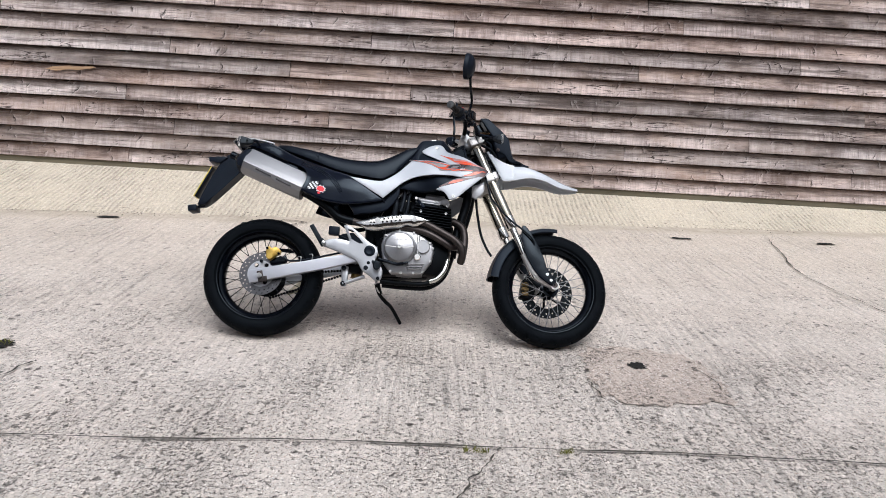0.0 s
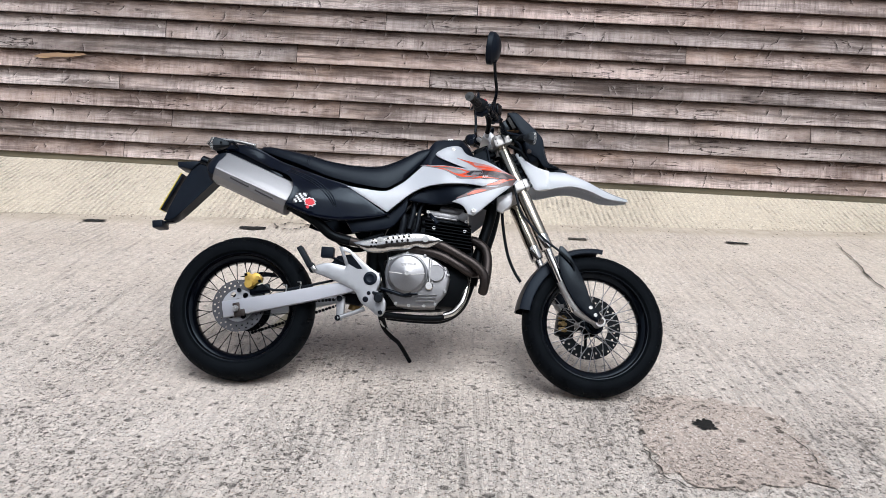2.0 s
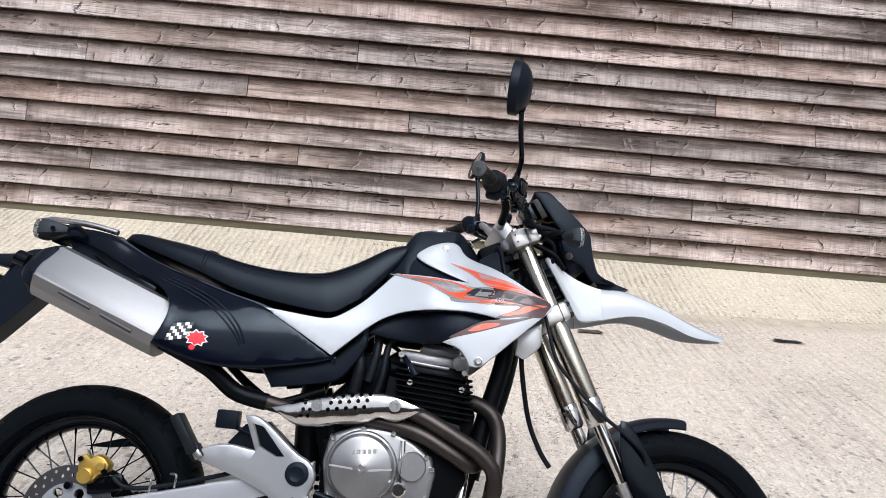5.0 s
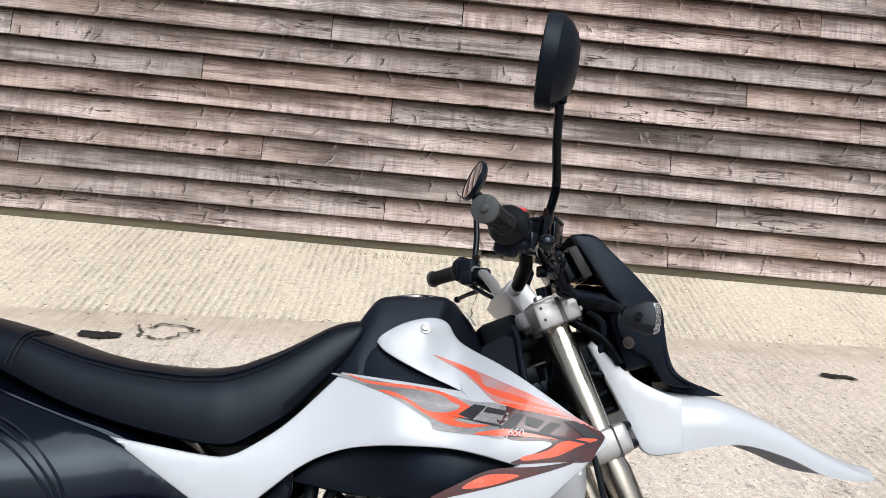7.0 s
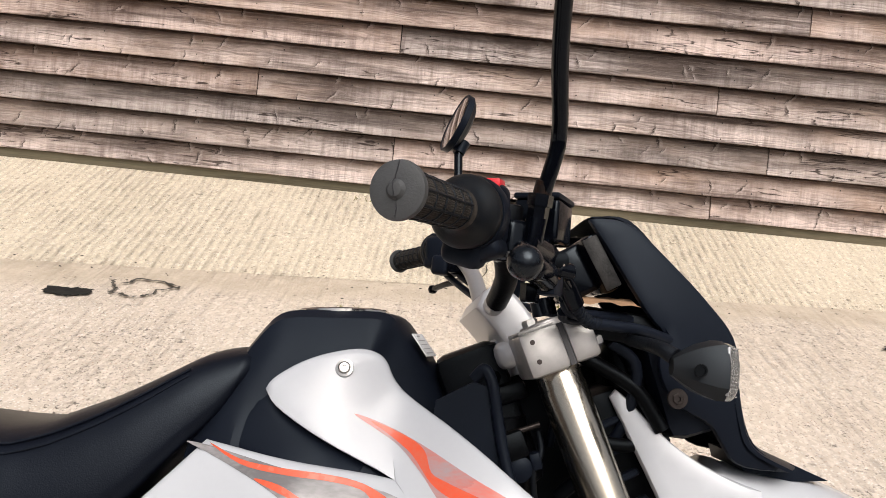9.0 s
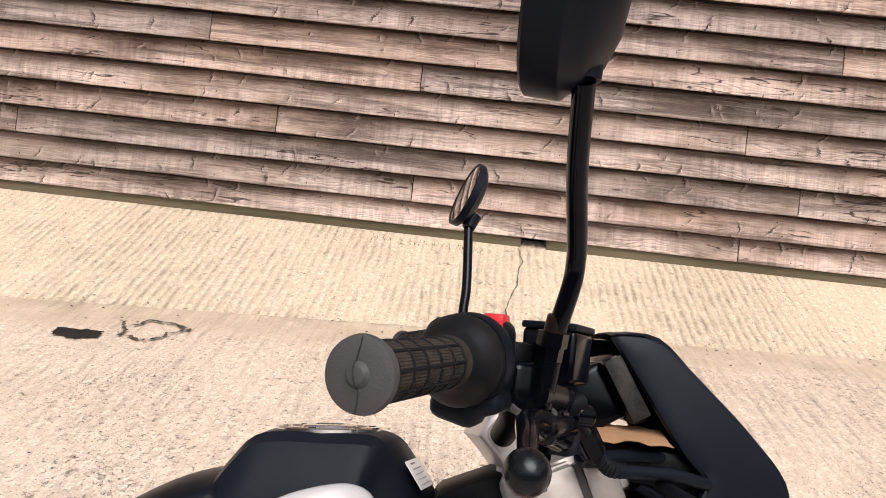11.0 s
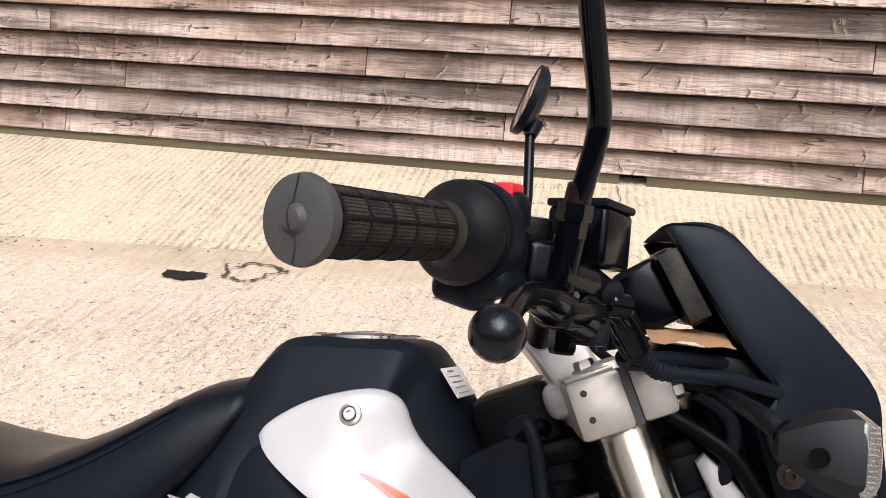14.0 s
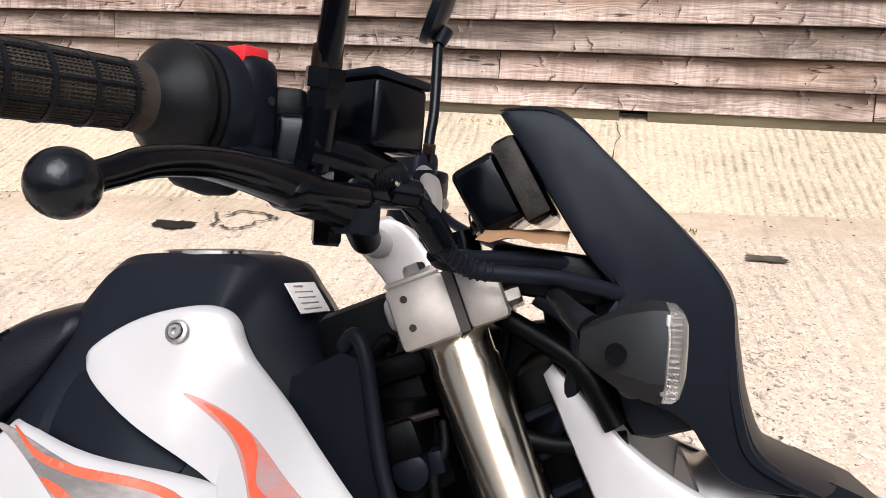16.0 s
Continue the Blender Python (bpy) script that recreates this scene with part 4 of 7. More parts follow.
for s in (-1, 1):
    part("subframe_rail", tube([(-0.16, 0.085 * s, 0.62), (-0.30, 0.090 * s, 0.575), (-0.40, 0.095 * s, 0.62), (-0.55, 0.095 * s, 0.75), (-0.80, 0.095 * s, 0.93)], 0.012, 10), FRAMEM, bike)
    part("frame_rail", tube([(-0.14, 0.075 * s, 0.27), (0.0, 0.080 * s, 0.262), (0.12, 0.080 * s, 0.270), (0.20, 0.060 * s, 0.33), (0.245, 0.03 * s, 0.45)], 0.014, 10), FRAMEM, bike)
part("skid_tube", tube([(0.120, -0.100, 0.276), (0.160, -0.100, 0.292), (0.195, -0.095, 0.335), (0.212, -0.085, 0.390), (0.222, -0.07, 0.46)], [0.013, 0.014, 0.014, 0.012, 0.010], 12), CHROME, bike, "bright steel engine guard tube")
part("mudflap_panel", panel([(-0.40, 0.47), (-0.36, 0.52), (-0.30, 0.53), (-0.22, 0.46), (-0.25, 0.40), (-0.34, 0.42)], 0.06, 0.03, 0.03, lip=0), MATT, bike)
lk = prism([(-0.352, 0.345), (-0.310, 0.340), (-0.312, 0.265), (-0.322, 0.235), (-0.345, 0.235), (-0.345, 0.275)], -0.085, -0.060, 0.006)
lk = part("suspension_link", lk, PLATEM, bike, "grey alloy suspension linkage")
part("link_rod", tube([(-0.336, -0.088, 0.246), (-0.222, -0.088, 0.290)], 0.010, 10, smooth=False), PLATEM, lk)
for x, z in ((-0.336, 0.246), (-0.334, 0.330)):
    part("link_bolt", bolt((x, -0.090, z), r=0.013, h=0.008, seg=14), BLACKM, lk)
part("linkage_block", box((-0.285, -0.03, 0.335), (0.09, 0.09, 0.05), (0, 10, 0), 0.01), FRAMEM, bike)
part("brake_light_switch", join(box((-0.40, -0.08, 0.53), (0.056, 0.04, 0.046), (0, 2, 0), 0.004), tube([(-0.38, -0.07, 0.51), (-0.33, -0.06, 0.49)], 0.006, 8)), MATT, bike)
part("shock_body", tube([(-0.280, -0.02, 0.285), (-0.235, -0.01, 0.46)], 0.026, 16, smooth=False), BRONZE, bike)
stand = tube([(-0.165, 0.060, 0.275), (-0.150, 0.085, 0.225), (-0.120, 0.12, 0.185), (-0.085, 0.165, 0.155), (-0.035, 0.240, 0.076)], [0.016, 0.014, 0.011, 0.010, 0.010], 10)
stand = part("side_stand", stand, FRAMEM, bike, "black side stand resting on the concrete")
part("stand_foot", box((-0.030, 0.250, 0.066), (0.055, 0.035, 0.008), (-22.5 * -1, 0, 0), 0.003), FRAMEM, stand)
part("stand_spring", tube([(-0.175, 0.055, 0.31), (-0.160, 0.065, 0.24), (-0.115, 0.11, 0.20)], 0.006, 8), ZINC, stand)

# -- engine --
CASEP = [(-0.142, 0.450), (-0.128, 0.512), (-0.060, 0.540), (0.028, 0.534), (0.085, 0.506), (0.130, 0.472), (0.141, 0.432), (0.128, 0.368), (0.078, 0.305), (0.0, 0.300), (-0.083, 0.304), (-0.127, 0.357)]
engine = part("engine", prism(CASEP, -0.145, 0.14, 0.012, 3), CASE, bike, "silver single-cylinder engine")
part("crankcase_block", prism([(-0.15, 0.30), (-0.15, 0.50), (0.0, 0.60), (0.20, 0.56), (0.225, 0.42), (0.17, 0.31)], -0.11, 0.12, 0.02), FRAMEM, engine)
cc = (-0.042, -0.140, 0.441)
cov = lathe([(0, 0.088), (0.020, 0.088), (0.026, 0.085), (0.028, 0.081), (0.036, 0.079), (0.044, 0.074), (0.047, 0.066), (0.048, 0.022), (0.050, 0.018), (0.050, 0.0)], cc, (0, -1, 0), 48)
cover = part("clutch_cover", cov, CASE, engine, "round satin alloy clutch cover")
part("cover_bolt", bolt((-0.042, -0.189, 0.441), r=0.012, h=0.006), ZINC, cover)
seam = prism([(-0.118, 0.442), (-0.118, 0.446), (-0.03, 0.438), (0.035, 0.444), (0.035, 0.440), (-0.03, 0.433)], -0.1895, -0.180, 0.0)
for k in range(5):
    box((-0.062 + 0.013 * k, -0.188, 0.478 + 0.0012 * k), (0.008, 0.002, 0.010), (0, -6, 0), 0.0005, 1, bm=seam)
part("cover_relief", seam, CAST, cover)
part("filter_cover", lathe([(0, 0.036), (0.018, 0.036), (0.022, 0.033), (0.022, 0.0)], (0.081, -0.143, 0.450), (0, -1, 0), 30), CASE, engine)
part("oil_cap", lathe([(0, 0.018), (0.022, 0.018), (0.026, 0.014), (0.026, 0.0)], (0.053, -0.143, 0.394), (0, -1, 0), 20), CHROME, engine)
for k in range(3):
    part("case_rib", box((0.040, -0.150, 0.356 - 0.013 * k), (0.10 - 0.012 * k, 0.020, 0.0055), (0, -3, 0), 0.002, 1), CASE, engine)
for x, z in ((-0.125, 0.365), (-0.085, 0.314), (-0.03, 0.308), (0.035, 0.309), (0.082, 0.318), (0.122, 0.375), (0.132, 0.445), (0.118, 0.473), (0.03, 0.525), (-0.045, 0.532), (-0.118, 0.505), (0.062, 0.478), (0.062, 0.412)):
    part("case_bolt", bolt((x, -0.143, z), r=0.0075, h=0.012), ZINC, engine)
part("breather_pipe", tube([(0.055, -0.155, 0.510), (0.056, -0.158, 0.470), (0.054, -0.158, 0.41)], 0.007, 8), CHROME, engine)
for k in range(8):
    f0 = 0.582 + 0.0145 * k
    part("cooling_fin", box((0.128 - 0.001 * k, -0.005, f0 - 0.004), (0.205 - 0.004 * (k == 0), 0.215, 0.006), (0, 6, 0), 0.002, 1), FRAMEM, engine)
part("cylinder", box((0.125, 0, 0.63), (0.165, 0.175, 0.16), (0, 6, 0), 0.02), FRAMEM, engine)
head = box((0.120, 0, 0.715), (0.185, 0.165, 0.036), (0, 6, 0), 0.010)
box((0.135, -0.02, 0.742), (0.110, 0.11, 0.034), (0, 6, 0), 0.012, bm=head)
lathe([(0, 0.020), (0.010, 0.020), (0.012, 0.016), (0.012, 0)], (0.188, -0.083, 0.713), (0, -1, 0), 16, bm=head)
tube([(0.03, -0.082, 0.712), (0.10, -0.088, 0.703), (0.16, -0.088, 0.697)], 0.007, 8, bm=head)
part("cylinder_head", head, CASE, engine)
for x, z in ((0.032, 0.725), (0.06, 0.69), (0.20, 0.688), (0.06, 0.655), (0.195, 0.645)):
    part("head_bolt", bolt((x, -0.100, z), r=0.009, h=0.012), ZINC, engine)
part("spark_plug_cap", tube([(0.075, -0.112, 0.672), (0.055, -0.10, 0.70), (0.02, -0.06, 0.74), (-0.02, -0.03, 0.76)], [0.011, 0.009, 0.006, 0.005], 8), MATT, engine)
part("engine_back", prism([(-0.16, 0.42), (-0.20, 0.56), (-0.10, 0.66), (0.02, 0.74), (0.20, 0.74), (0.24, 0.58), (0.22, 0.40), (0.10, 0.30), (-0.14, 0.29)], -0.03, 0.05, 0.01), FRAMEM, engine)
carb = box((-0.045, 0, 0.665), (0.09, 0.12, 0.12), (0, 8, 0), 0.02)
lathe([(-0.03, 0.036), (0.03, 0.036)], (0.0, 0, 0.69), (1, 0, -0.1), 18, bm=carb)
part("carburettor", carb, FRAMEM, bike)
for pts, r in (([(-0.03, -0.075, 0.78), (-0.035, -0.085, 0.72), (-0.05, -0.085, 0.65)], 0.012), ([(0.02, -0.07, 0.79), (-0.005, -0.085, 0.74), (-0.015, -0.09, 0.66), (-0.04, -0.08, 0.58)], 0.009), ([(-0.09, -0.07, 0.74), (-0.075, -0.085, 0.69), (-0.085, -0.08, 0.62)], 0.016), ([(-0.135, -0.10, 0.56), (-0.125, -0.105, 0.48), (-0.13, -0.10, 0.42)], 0.008)):
    part("engine_hose", tube(pts, r, 10), RUBBER, bike)

# -- exhaust --
ex = part("exhaust", tube([(0.190, -0.050, 0.615), (0.240, -0.058, 0.612), (0.285, -0.066, 0.580), (0.300, -0.074, 0.525), (0.295, -0.100, 0.45), (0.283, -0.128, 0.385)], 0.021, 14), PIPE, bike, "heat-browned twin header exhaust with silencer")
part("header_pipe", tube([(0.281, -0.125, 0.380), (0.288, -0.152, 0.410), (0.280, -0.160, 0.455), (0.245, -0.162, 0.492), (0.190, -0.162, 0.524), (0.10, -0.155, 0.570), (0.02, -0.140, 0.592), (-0.10, -0.130, 0.588), (-0.2, -0.125, 0.575)], 0.020, 14), PIPE, ex)
part("header_pipe", tube([(0.262, -0.085, 0.470), (0.225, -0.140, 0.460), (0.174, -0.155, 0.488), (0.095, -0.150, 0.528), (-0.002, -0.135, 0.550), (-0.10, -0.125, 0.555), (-0.20, -0.12, 0.562), (-0.30, -0.115, 0.58), (-0.36, -0.115, 0.60)], 0.019, 14), PIPE, ex)
part("mid_pipe", tube([(-0.30, -0.115, 0.58), (-0.38, -0.125, 0.60), (-0.45, -0.15, 0.655), (-0.56, -0.185, 0.715)], [0.022, 0.022, 0.022, 0.026], 14), FRAMEM, ex)
SHIELD = [(-0.274, 0.576), (-0.200, 0.597), (-0.121, 0.617), (-0.05, 0.628), (0.001, 0.631), (0.040, 0.622), (0.112, 0.596), (0.075, 0.574), (0.045, 0.559), (0.020, 0.562), (-0.003, 0.571), (-0.030, 0.553), (-0.085, 0.548), (-0.113, 0.545), (-0.130, 0.537), (-0.207, 0.533), (-0.235, 0.550)]
sh_holes = []
for row, n, z, x in ((0, 5, 0.612, -0.118), (1, 5, 0.597, -0.124), (2, 5, 0.580, -0.130)):
    sh_holes += [disc(x + 0.0225 * k, z + 0.0030 * k, 0.0055, 8) for k in range(n)]
sh_holes += [disc(-0.196 + 0.017 * (k % 2) + 0.004 * (k // 2), 0.561 + 0.016 * (k // 2), 0.005, 8) for k in range(5)]


def sh_depth(x, z):
    return 0.170 + 0.075 * (x + 0.08) - 7.0 * (z - 0.585 - 0.12 * (x + 0.08)) ** 2


shield = part("heat_shield", panel(SHIELD, sh_depth, 0.0025, 0.014, lip=0.008, lip_r=0.008, holes=sh_holes), CHROME, ex, "polished perforated heat shield")
for x, z in ((-0.158, 0.588), (0.036, 0.600)):
    y = -sh_depth(x, z)
    part("shield_bolt", join(lathe([(0, 0.015), (0.003, 0.014), (0.003, 0.0)], (x, y, z), (0, -1, 0), 18), bolt((x, y - 0.002, z), r=0.008, h=0.006)), ZINC, shield)

shield.location = (-0.007, 0, -0.007)


def silencer():
    """A flattened can with a long crease, swept along its axis."""
    a, b = Vector((-0.848, 0, 0.846)), Vector((-0.552, 0, 0.737))
    d = (b - a).normalized()
    up = Vector((-d.z, 0, d.x))
    sec = [(0.060, -0.130), (0.070, -0.150), (0.072, -0.180), (0.066, -0.204), (0.014, -0.238), (-0.010, -0.248), (-0.020, -0.250), (-0.046, -0.240), (-0.068, -0.212), (-0.072, -0.170), (-0.060, -0.130)]
    rings = []
    for t, k in ((0.0, 0.95), (0.02, 1.0), (0.98, 1.0), (1.0, 0.97)):
        p = a.lerp(b, t)
        rings.append([p + up * (u * k) + Vector((0, -0.185 + (y + 0.185) * k, 0)) for u, y in sec])
    return rings_to_bm(bmesh.new(), rings), a, b, d, up


sbm, SA, SB, SD, SU = silencer()
can = part("silencer", sbm, STEEL, ex, "brushed steel silencer with two slots", angle=25)
rings = []
for t, k in ((0.012, 1.01), (-0.03, 1.0), (-0.08, 0.84), (-0.12, 0.62), (-0.13, 0.40)):
    p = SA.lerp(SB, t)
    rings.append([p + SU * (u * k) + Vector((0, -0.190 + (y + 0.190) * k, 0)) for u, y in ((0.062, -0.135), (0.070, -0.18), (0.056, -0.214), (-0.015, -0.248), (-0.048, -0.240), (-0.070, -0.19), (-0.062, -0.135))])
part("end_cap", rings_to_bm(bmesh.new(), rings), MATT, can, "black plastic silencer end cap")
part("tail_pipe", lathe([(0, 0.020), (0.03, 0.020), (0.03, 0.015), (0.0, 0.015)], SA - SD * 0.055 + Vector((0, -0.185, 0)), -SD, 18), BLACKM, can)
for t0, t1 in ((0.24, 0.50), (0.585, 0.835)):
    p, q = SA.lerp(SB, t0), SA.lerp(SB, t1)
    off = SU * -0.033 + Vector((0, -0.2435, 0))
    part("slot", tube([p + off, q + off], 0.0050, 8, smooth=False), INK, can)
strap = bmesh.new()
box(SA.lerp(SB, 0.62) + Vector((0.035, -0.16, 0.065)), (0.06, 0.02, 0.03), (0, 20, 0), 0.004, bm=strap)
part("silencer_bracket", join(strap, bolt(SA.lerp(SB, 0.74) + Vector((0.02, -0.175, 0.060)), r=0.012, h=0.008)), BLACKM, can)

# -- seat and tail --
SEATS = [(-0.742, 0.972, 0.962, 0.055), (-0.72, 0.986, 0.954, 0.085), (-0.68, 0.990, 0.943, 0.105), (-0.60, 0.982, 0.918, 0.122), (-0.529, 0.967, 0.890, 0.130), (-0.47, 0.950, 0.865, 0.136), (-0.407, 0.935, 0.842, 0.140), (-0.33, 0.924, 0.822, 0.144), (-0.243, 0.921, 0.806, 0.146),
         (-0.184, 0.929, 0.799, 0.145), (-0.150, 0.943, 0.802, 0.140), (-0.114, 0.960, 0.825, 0.134), (-0.075, 0.983, 0.855, 0.126), (-0.029, 1.011, 0.912, 0.112), (0.005, 1.022, 0.953, 0.100), (0.022, 1.022, 0.985, 0.092), (0.034, 1.012, 1.000, 0.080)]


def seat_bm():
    rings = []
    p = spline([(x, zt, zb) for x, zt, zb, w in SEATS], 3)
    ws = np.interp([q.x for q in p], [s[0] for s in SEATS], [s[3] for s in SEATS])
    for q, w in zip(p, ws):
        zt, zb, w = q.y, q.z, float(w)
        h = zt - zb
        half = [(0.0, zt), (0.35 * w, zt - 0.001), (0.62 * w, zt - 0.05 * h - 0.002), (0.80 * w, zt - 0.14 * h - 0.002), (0.90 * w, zt - 0.28 * h), (0.96 * w, zt - 0.5 * h), (1.0 * w, zt - 0.78 * h), (0.985 * w, zb + 0.03 * h), (0.9 * w, zb)]
        rings.append([Vector((q.x, y, z)) for y, z in [(-a, b) for a, b in half] + [(a, b) for a, b in half[:0:-1]]])
    return rings_to_bm(bmesh.new(), rings)


seat = part("seat", upright(seat_bm()), VINYL, bike, "long black stitched vinyl seat", angle=60)


def seam(x0, x1, frac, side=-1):
    """A raised welt with stitches along the seat's shoulder, frac of the way down its side."""
    pts = []
    for k in range(25):
        x = x0 + (x1 - x0) * k / 24
        zt, zb, w = (float(np.interp(x, [s[0] for s in SEATS], [s[i] for s in SEATS])) for i in (1, 2, 3))
        pts.append((x, side * (w * float(np.interp(frac, [0.05, 0.14, 0.28, 0.5], [0.62, 0.80, 0.90, 0.96])) + 0.0005), zt - frac * (zt - zb) - 0.001))
    return upright(tube(pts, 0.0016, 6, smooth=False))


part("piping", seam(-0.50, -0.03, 0.16), VINYL, seat)
part("piping", seam(-0.50, -0.03, 0.23), VINYL, seat)
for xo in (0, 0.008):
    zt, zb, w = (float(np.interp(-0.51 + xo, [s[0] for s in SEATS], [s[i] for s in SEATS])) for i in (1, 2, 3))
    part("piping", upright(tube([(-0.51 + xo, -0.3 * w, zt + 0.001), (-0.51 + xo, -0.64 * w, zt - 0.05 * (zt - zb)), (-0.513 + xo, -0.91 * w, zt - 0.28 * (zt - zb)), (-0.519 + xo, -1.005 * w, zt - 0.78 * (zt - zb))], 0.0016, 6)), VINYL, seat)

TAIL = [(-0.905, 0.960), (-0.860, 0.972), (-0.806, 0.973), (-0.727, 0.962), (-0.643, 0.926), (-0.548, 0.890), (-0.430, 0.850), (-0.317, 0.818), (-0.226, 0.768), (-0.135, 0.706), (-0.158, 0.690), (-0.277, 0.668), (-0.372, 0.656), (-0.450, 0.661), (-0.504, 0.676), (-0.562, 0.700), (-0.548, 0.735), (-0.538, 0.770), (-0.540, 0.800), (-0.556, 0.828), (-0.590, 0.853), (-0.640, 0.872), (-0.692, 0.893), (-0.748, 0.914), (-0.825, 0.942)]
TAILD = blend_depth([(-0.90, 0.96, 0.10), (-0.806, 0.973, 0.118), (-0.727, 0.962, 0.126), (-0.643, 0.926, 0.132), (-0.548, 0.890, 0.138), (-0.43, 0.850, 0.142), (-0.317, 0.818, 0.143), (-0.226, 0.768, 0.142), (-0.137, 0.705, 0.136), (-0.56, 0.702, 0.262), (-0.538, 0.775, 0.250), (-0.56, 0.83, 0.220), (-0.60, 0.855, 0.190), (-0.69, 0.893, 0.148), (-0.75, 0.912, 0.136), (-0.45, 0.662, 0.215), (-0.30, 0.668, 0.156), (-0.47, 0.75, 0.222), (-0.42, 0.80, 0.185), (-0.30, 0.74, 0.158), (-0.38, 0.70, 0.190)], 6e-4)
tail = part("tail_panel", panel(TAIL, TAILD, 0.005, 0.014, lip=0.006, lip_r=0.008), GLOSS, bike, "glossy black tail side panel with a red sticker", angle=50)
part("tail_panel", panel(TAIL, TAILD, 0.005, 0.03, lip=0.006, lip_r=0.008, side=1), GLOSS, bike, angle=50)
for s in (-1, 1):
    top = spline([(x, 0, z) for x, z in TAIL[:10]], 4)
    deck = bmesh.new()
    rows = [[deck.verts.new((p.x, s * (TAILD(p.x, p.z) - 0.004) * k, p.z + dz)) for k, dz in ((1.0, -0.006), (0.97, 0.003), (0.6, 0.008), (0.2, 0.010), (0.2, -0.02), (0.95, -0.02))] for p in top]
    rings_to_bm(deck, [[v.co.copy() for v in r] for r in rows])
    for v in [v for r in rows for v in r]:
        deck.verts.remove(v)
    part("tail_deck", deck, GLOSS, tail if s < 0 else bike, angle=50)
    part("tail_inner", panel([(-0.86, 0.955), (-0.72, 0.950), (-0.54, 0.880), (-0.42, 0.83), (-0.40, 0.72), (-0.50, 0.69), (-0.60, 0.80), (-0.72, 0.86), (-0.84, 0.92)], 0.105, 0.01, 0.03, lip=0, side=s), MATT, bike)
for k in range(3):
    o = 0.010 * k
    part("panel_groove", tube([(x, -TAILD(x, z) - 0.001, z) for x, z in ((-0.585 + o, 0.866 + 0.4 * o), (-0.524 + o, 0.841 + 0.5 * o), (-0.459 + o, 0.808 + 0.5 * o), (-0.401 + 0.9 * o, 0.760 + 0.4 * o), (-0.369 + 0.5 * o, 0.715 + 0.2 * o))], 0.0022, 6), MATT, tail)
part("panel_bolt", join(lathe([(0, 0.013), (0.003, 0.012), (0.003, 0)], (-0.238, -0.139, 0.722), (0, -1, 0), 16), bolt((-0.238, -0.141, 0.722), r=0.007, h=0.004)), BLACKM, tail)
for s in (-1, 1):
    part("side_cover", panel([(-0.330, 0.672), (-0.150, 0.698), (-0.122, 0.722), (-0.085, 0.760), (-0.060, 0.790), (-0.055, 0.74), (-0.105, 0.665), (-0.140, 0.637), (-0.294, 0.618)], blend_depth([(-0.3, 0.64, 0.120), (-0.1, 0.70, 0.118)]), 0.006, 0.03, side=s), MATT, bike)


def decal(poly, depth, off=0.0008, step=0.012, thick=0.0012):
    return panel(poly, lambda x, z: depth(x, z) + off, thick, step, lip=0)


# sticker: a chequered flag beside a plain ragged red patch
for i in range(5):
    for j in range(5):
        x, z = -0.532 + 0.0085 * i + 0.003 * (4 - j), 0.752 - 0.0085 * j + 0.002 * i
        part("sticker_square", decal([(x, z), (x + 0.0085, z + 0.001), (x + 0.0085, z - 0.0075), (x, z - 0.0085)], TAILD, 0.001, 0.01), STICK if (i + j) % 2 else INK, tail)
rag = [(-0.466 + (0.016 + 0.006 * (k % 2)) * math.cos(k * math.pi / 9), 0.722 + (0.013 + 0.005 * (k % 2)) * math.sin(k * math.pi / 9)) for k in range(18)]
part("sticker_edge", decal([(-0.466 + (x + 0.466) * 1.22, 0.722 + (z - 0.722) * 1.25) for x, z in rag], TAILD, 0.0004), STICK, tail)
part("sticker_patch", decal(rag, TAILD, 0.001), RED, tail, "ragged red sticker patch")
part("sticker_patch", decal(disc(-0.474, 0.699, 0.007, 8), TAILD, 0.001), RED, tail)

rack = tube([(-0.955, -0.060, 0.990), (-0.92, -0.085, 1.000), (-0.84, -0.095, 0.995), (-0.74, -0.098, 0.980)], 0.008, 8)
part("grab_rail", rack, ZINC, bike)
part("grab_rail", mirrored(tube([(-0.955, -0.060, 0.990), (-0.92, -0.085, 1.000), (-0.84, -0.095, 0.995), (-0.74, -0.098, 0.980)], 0.008, 8)), ZINC, bike)
part("tail_top", prism([(-0.955, 0.985), (-0.93, 1.000), (-0.74, 0.975), (-0.72, 0.95), (-0.90, 0.945)], -0.085, 0.085, 0.012), MATT, bike)


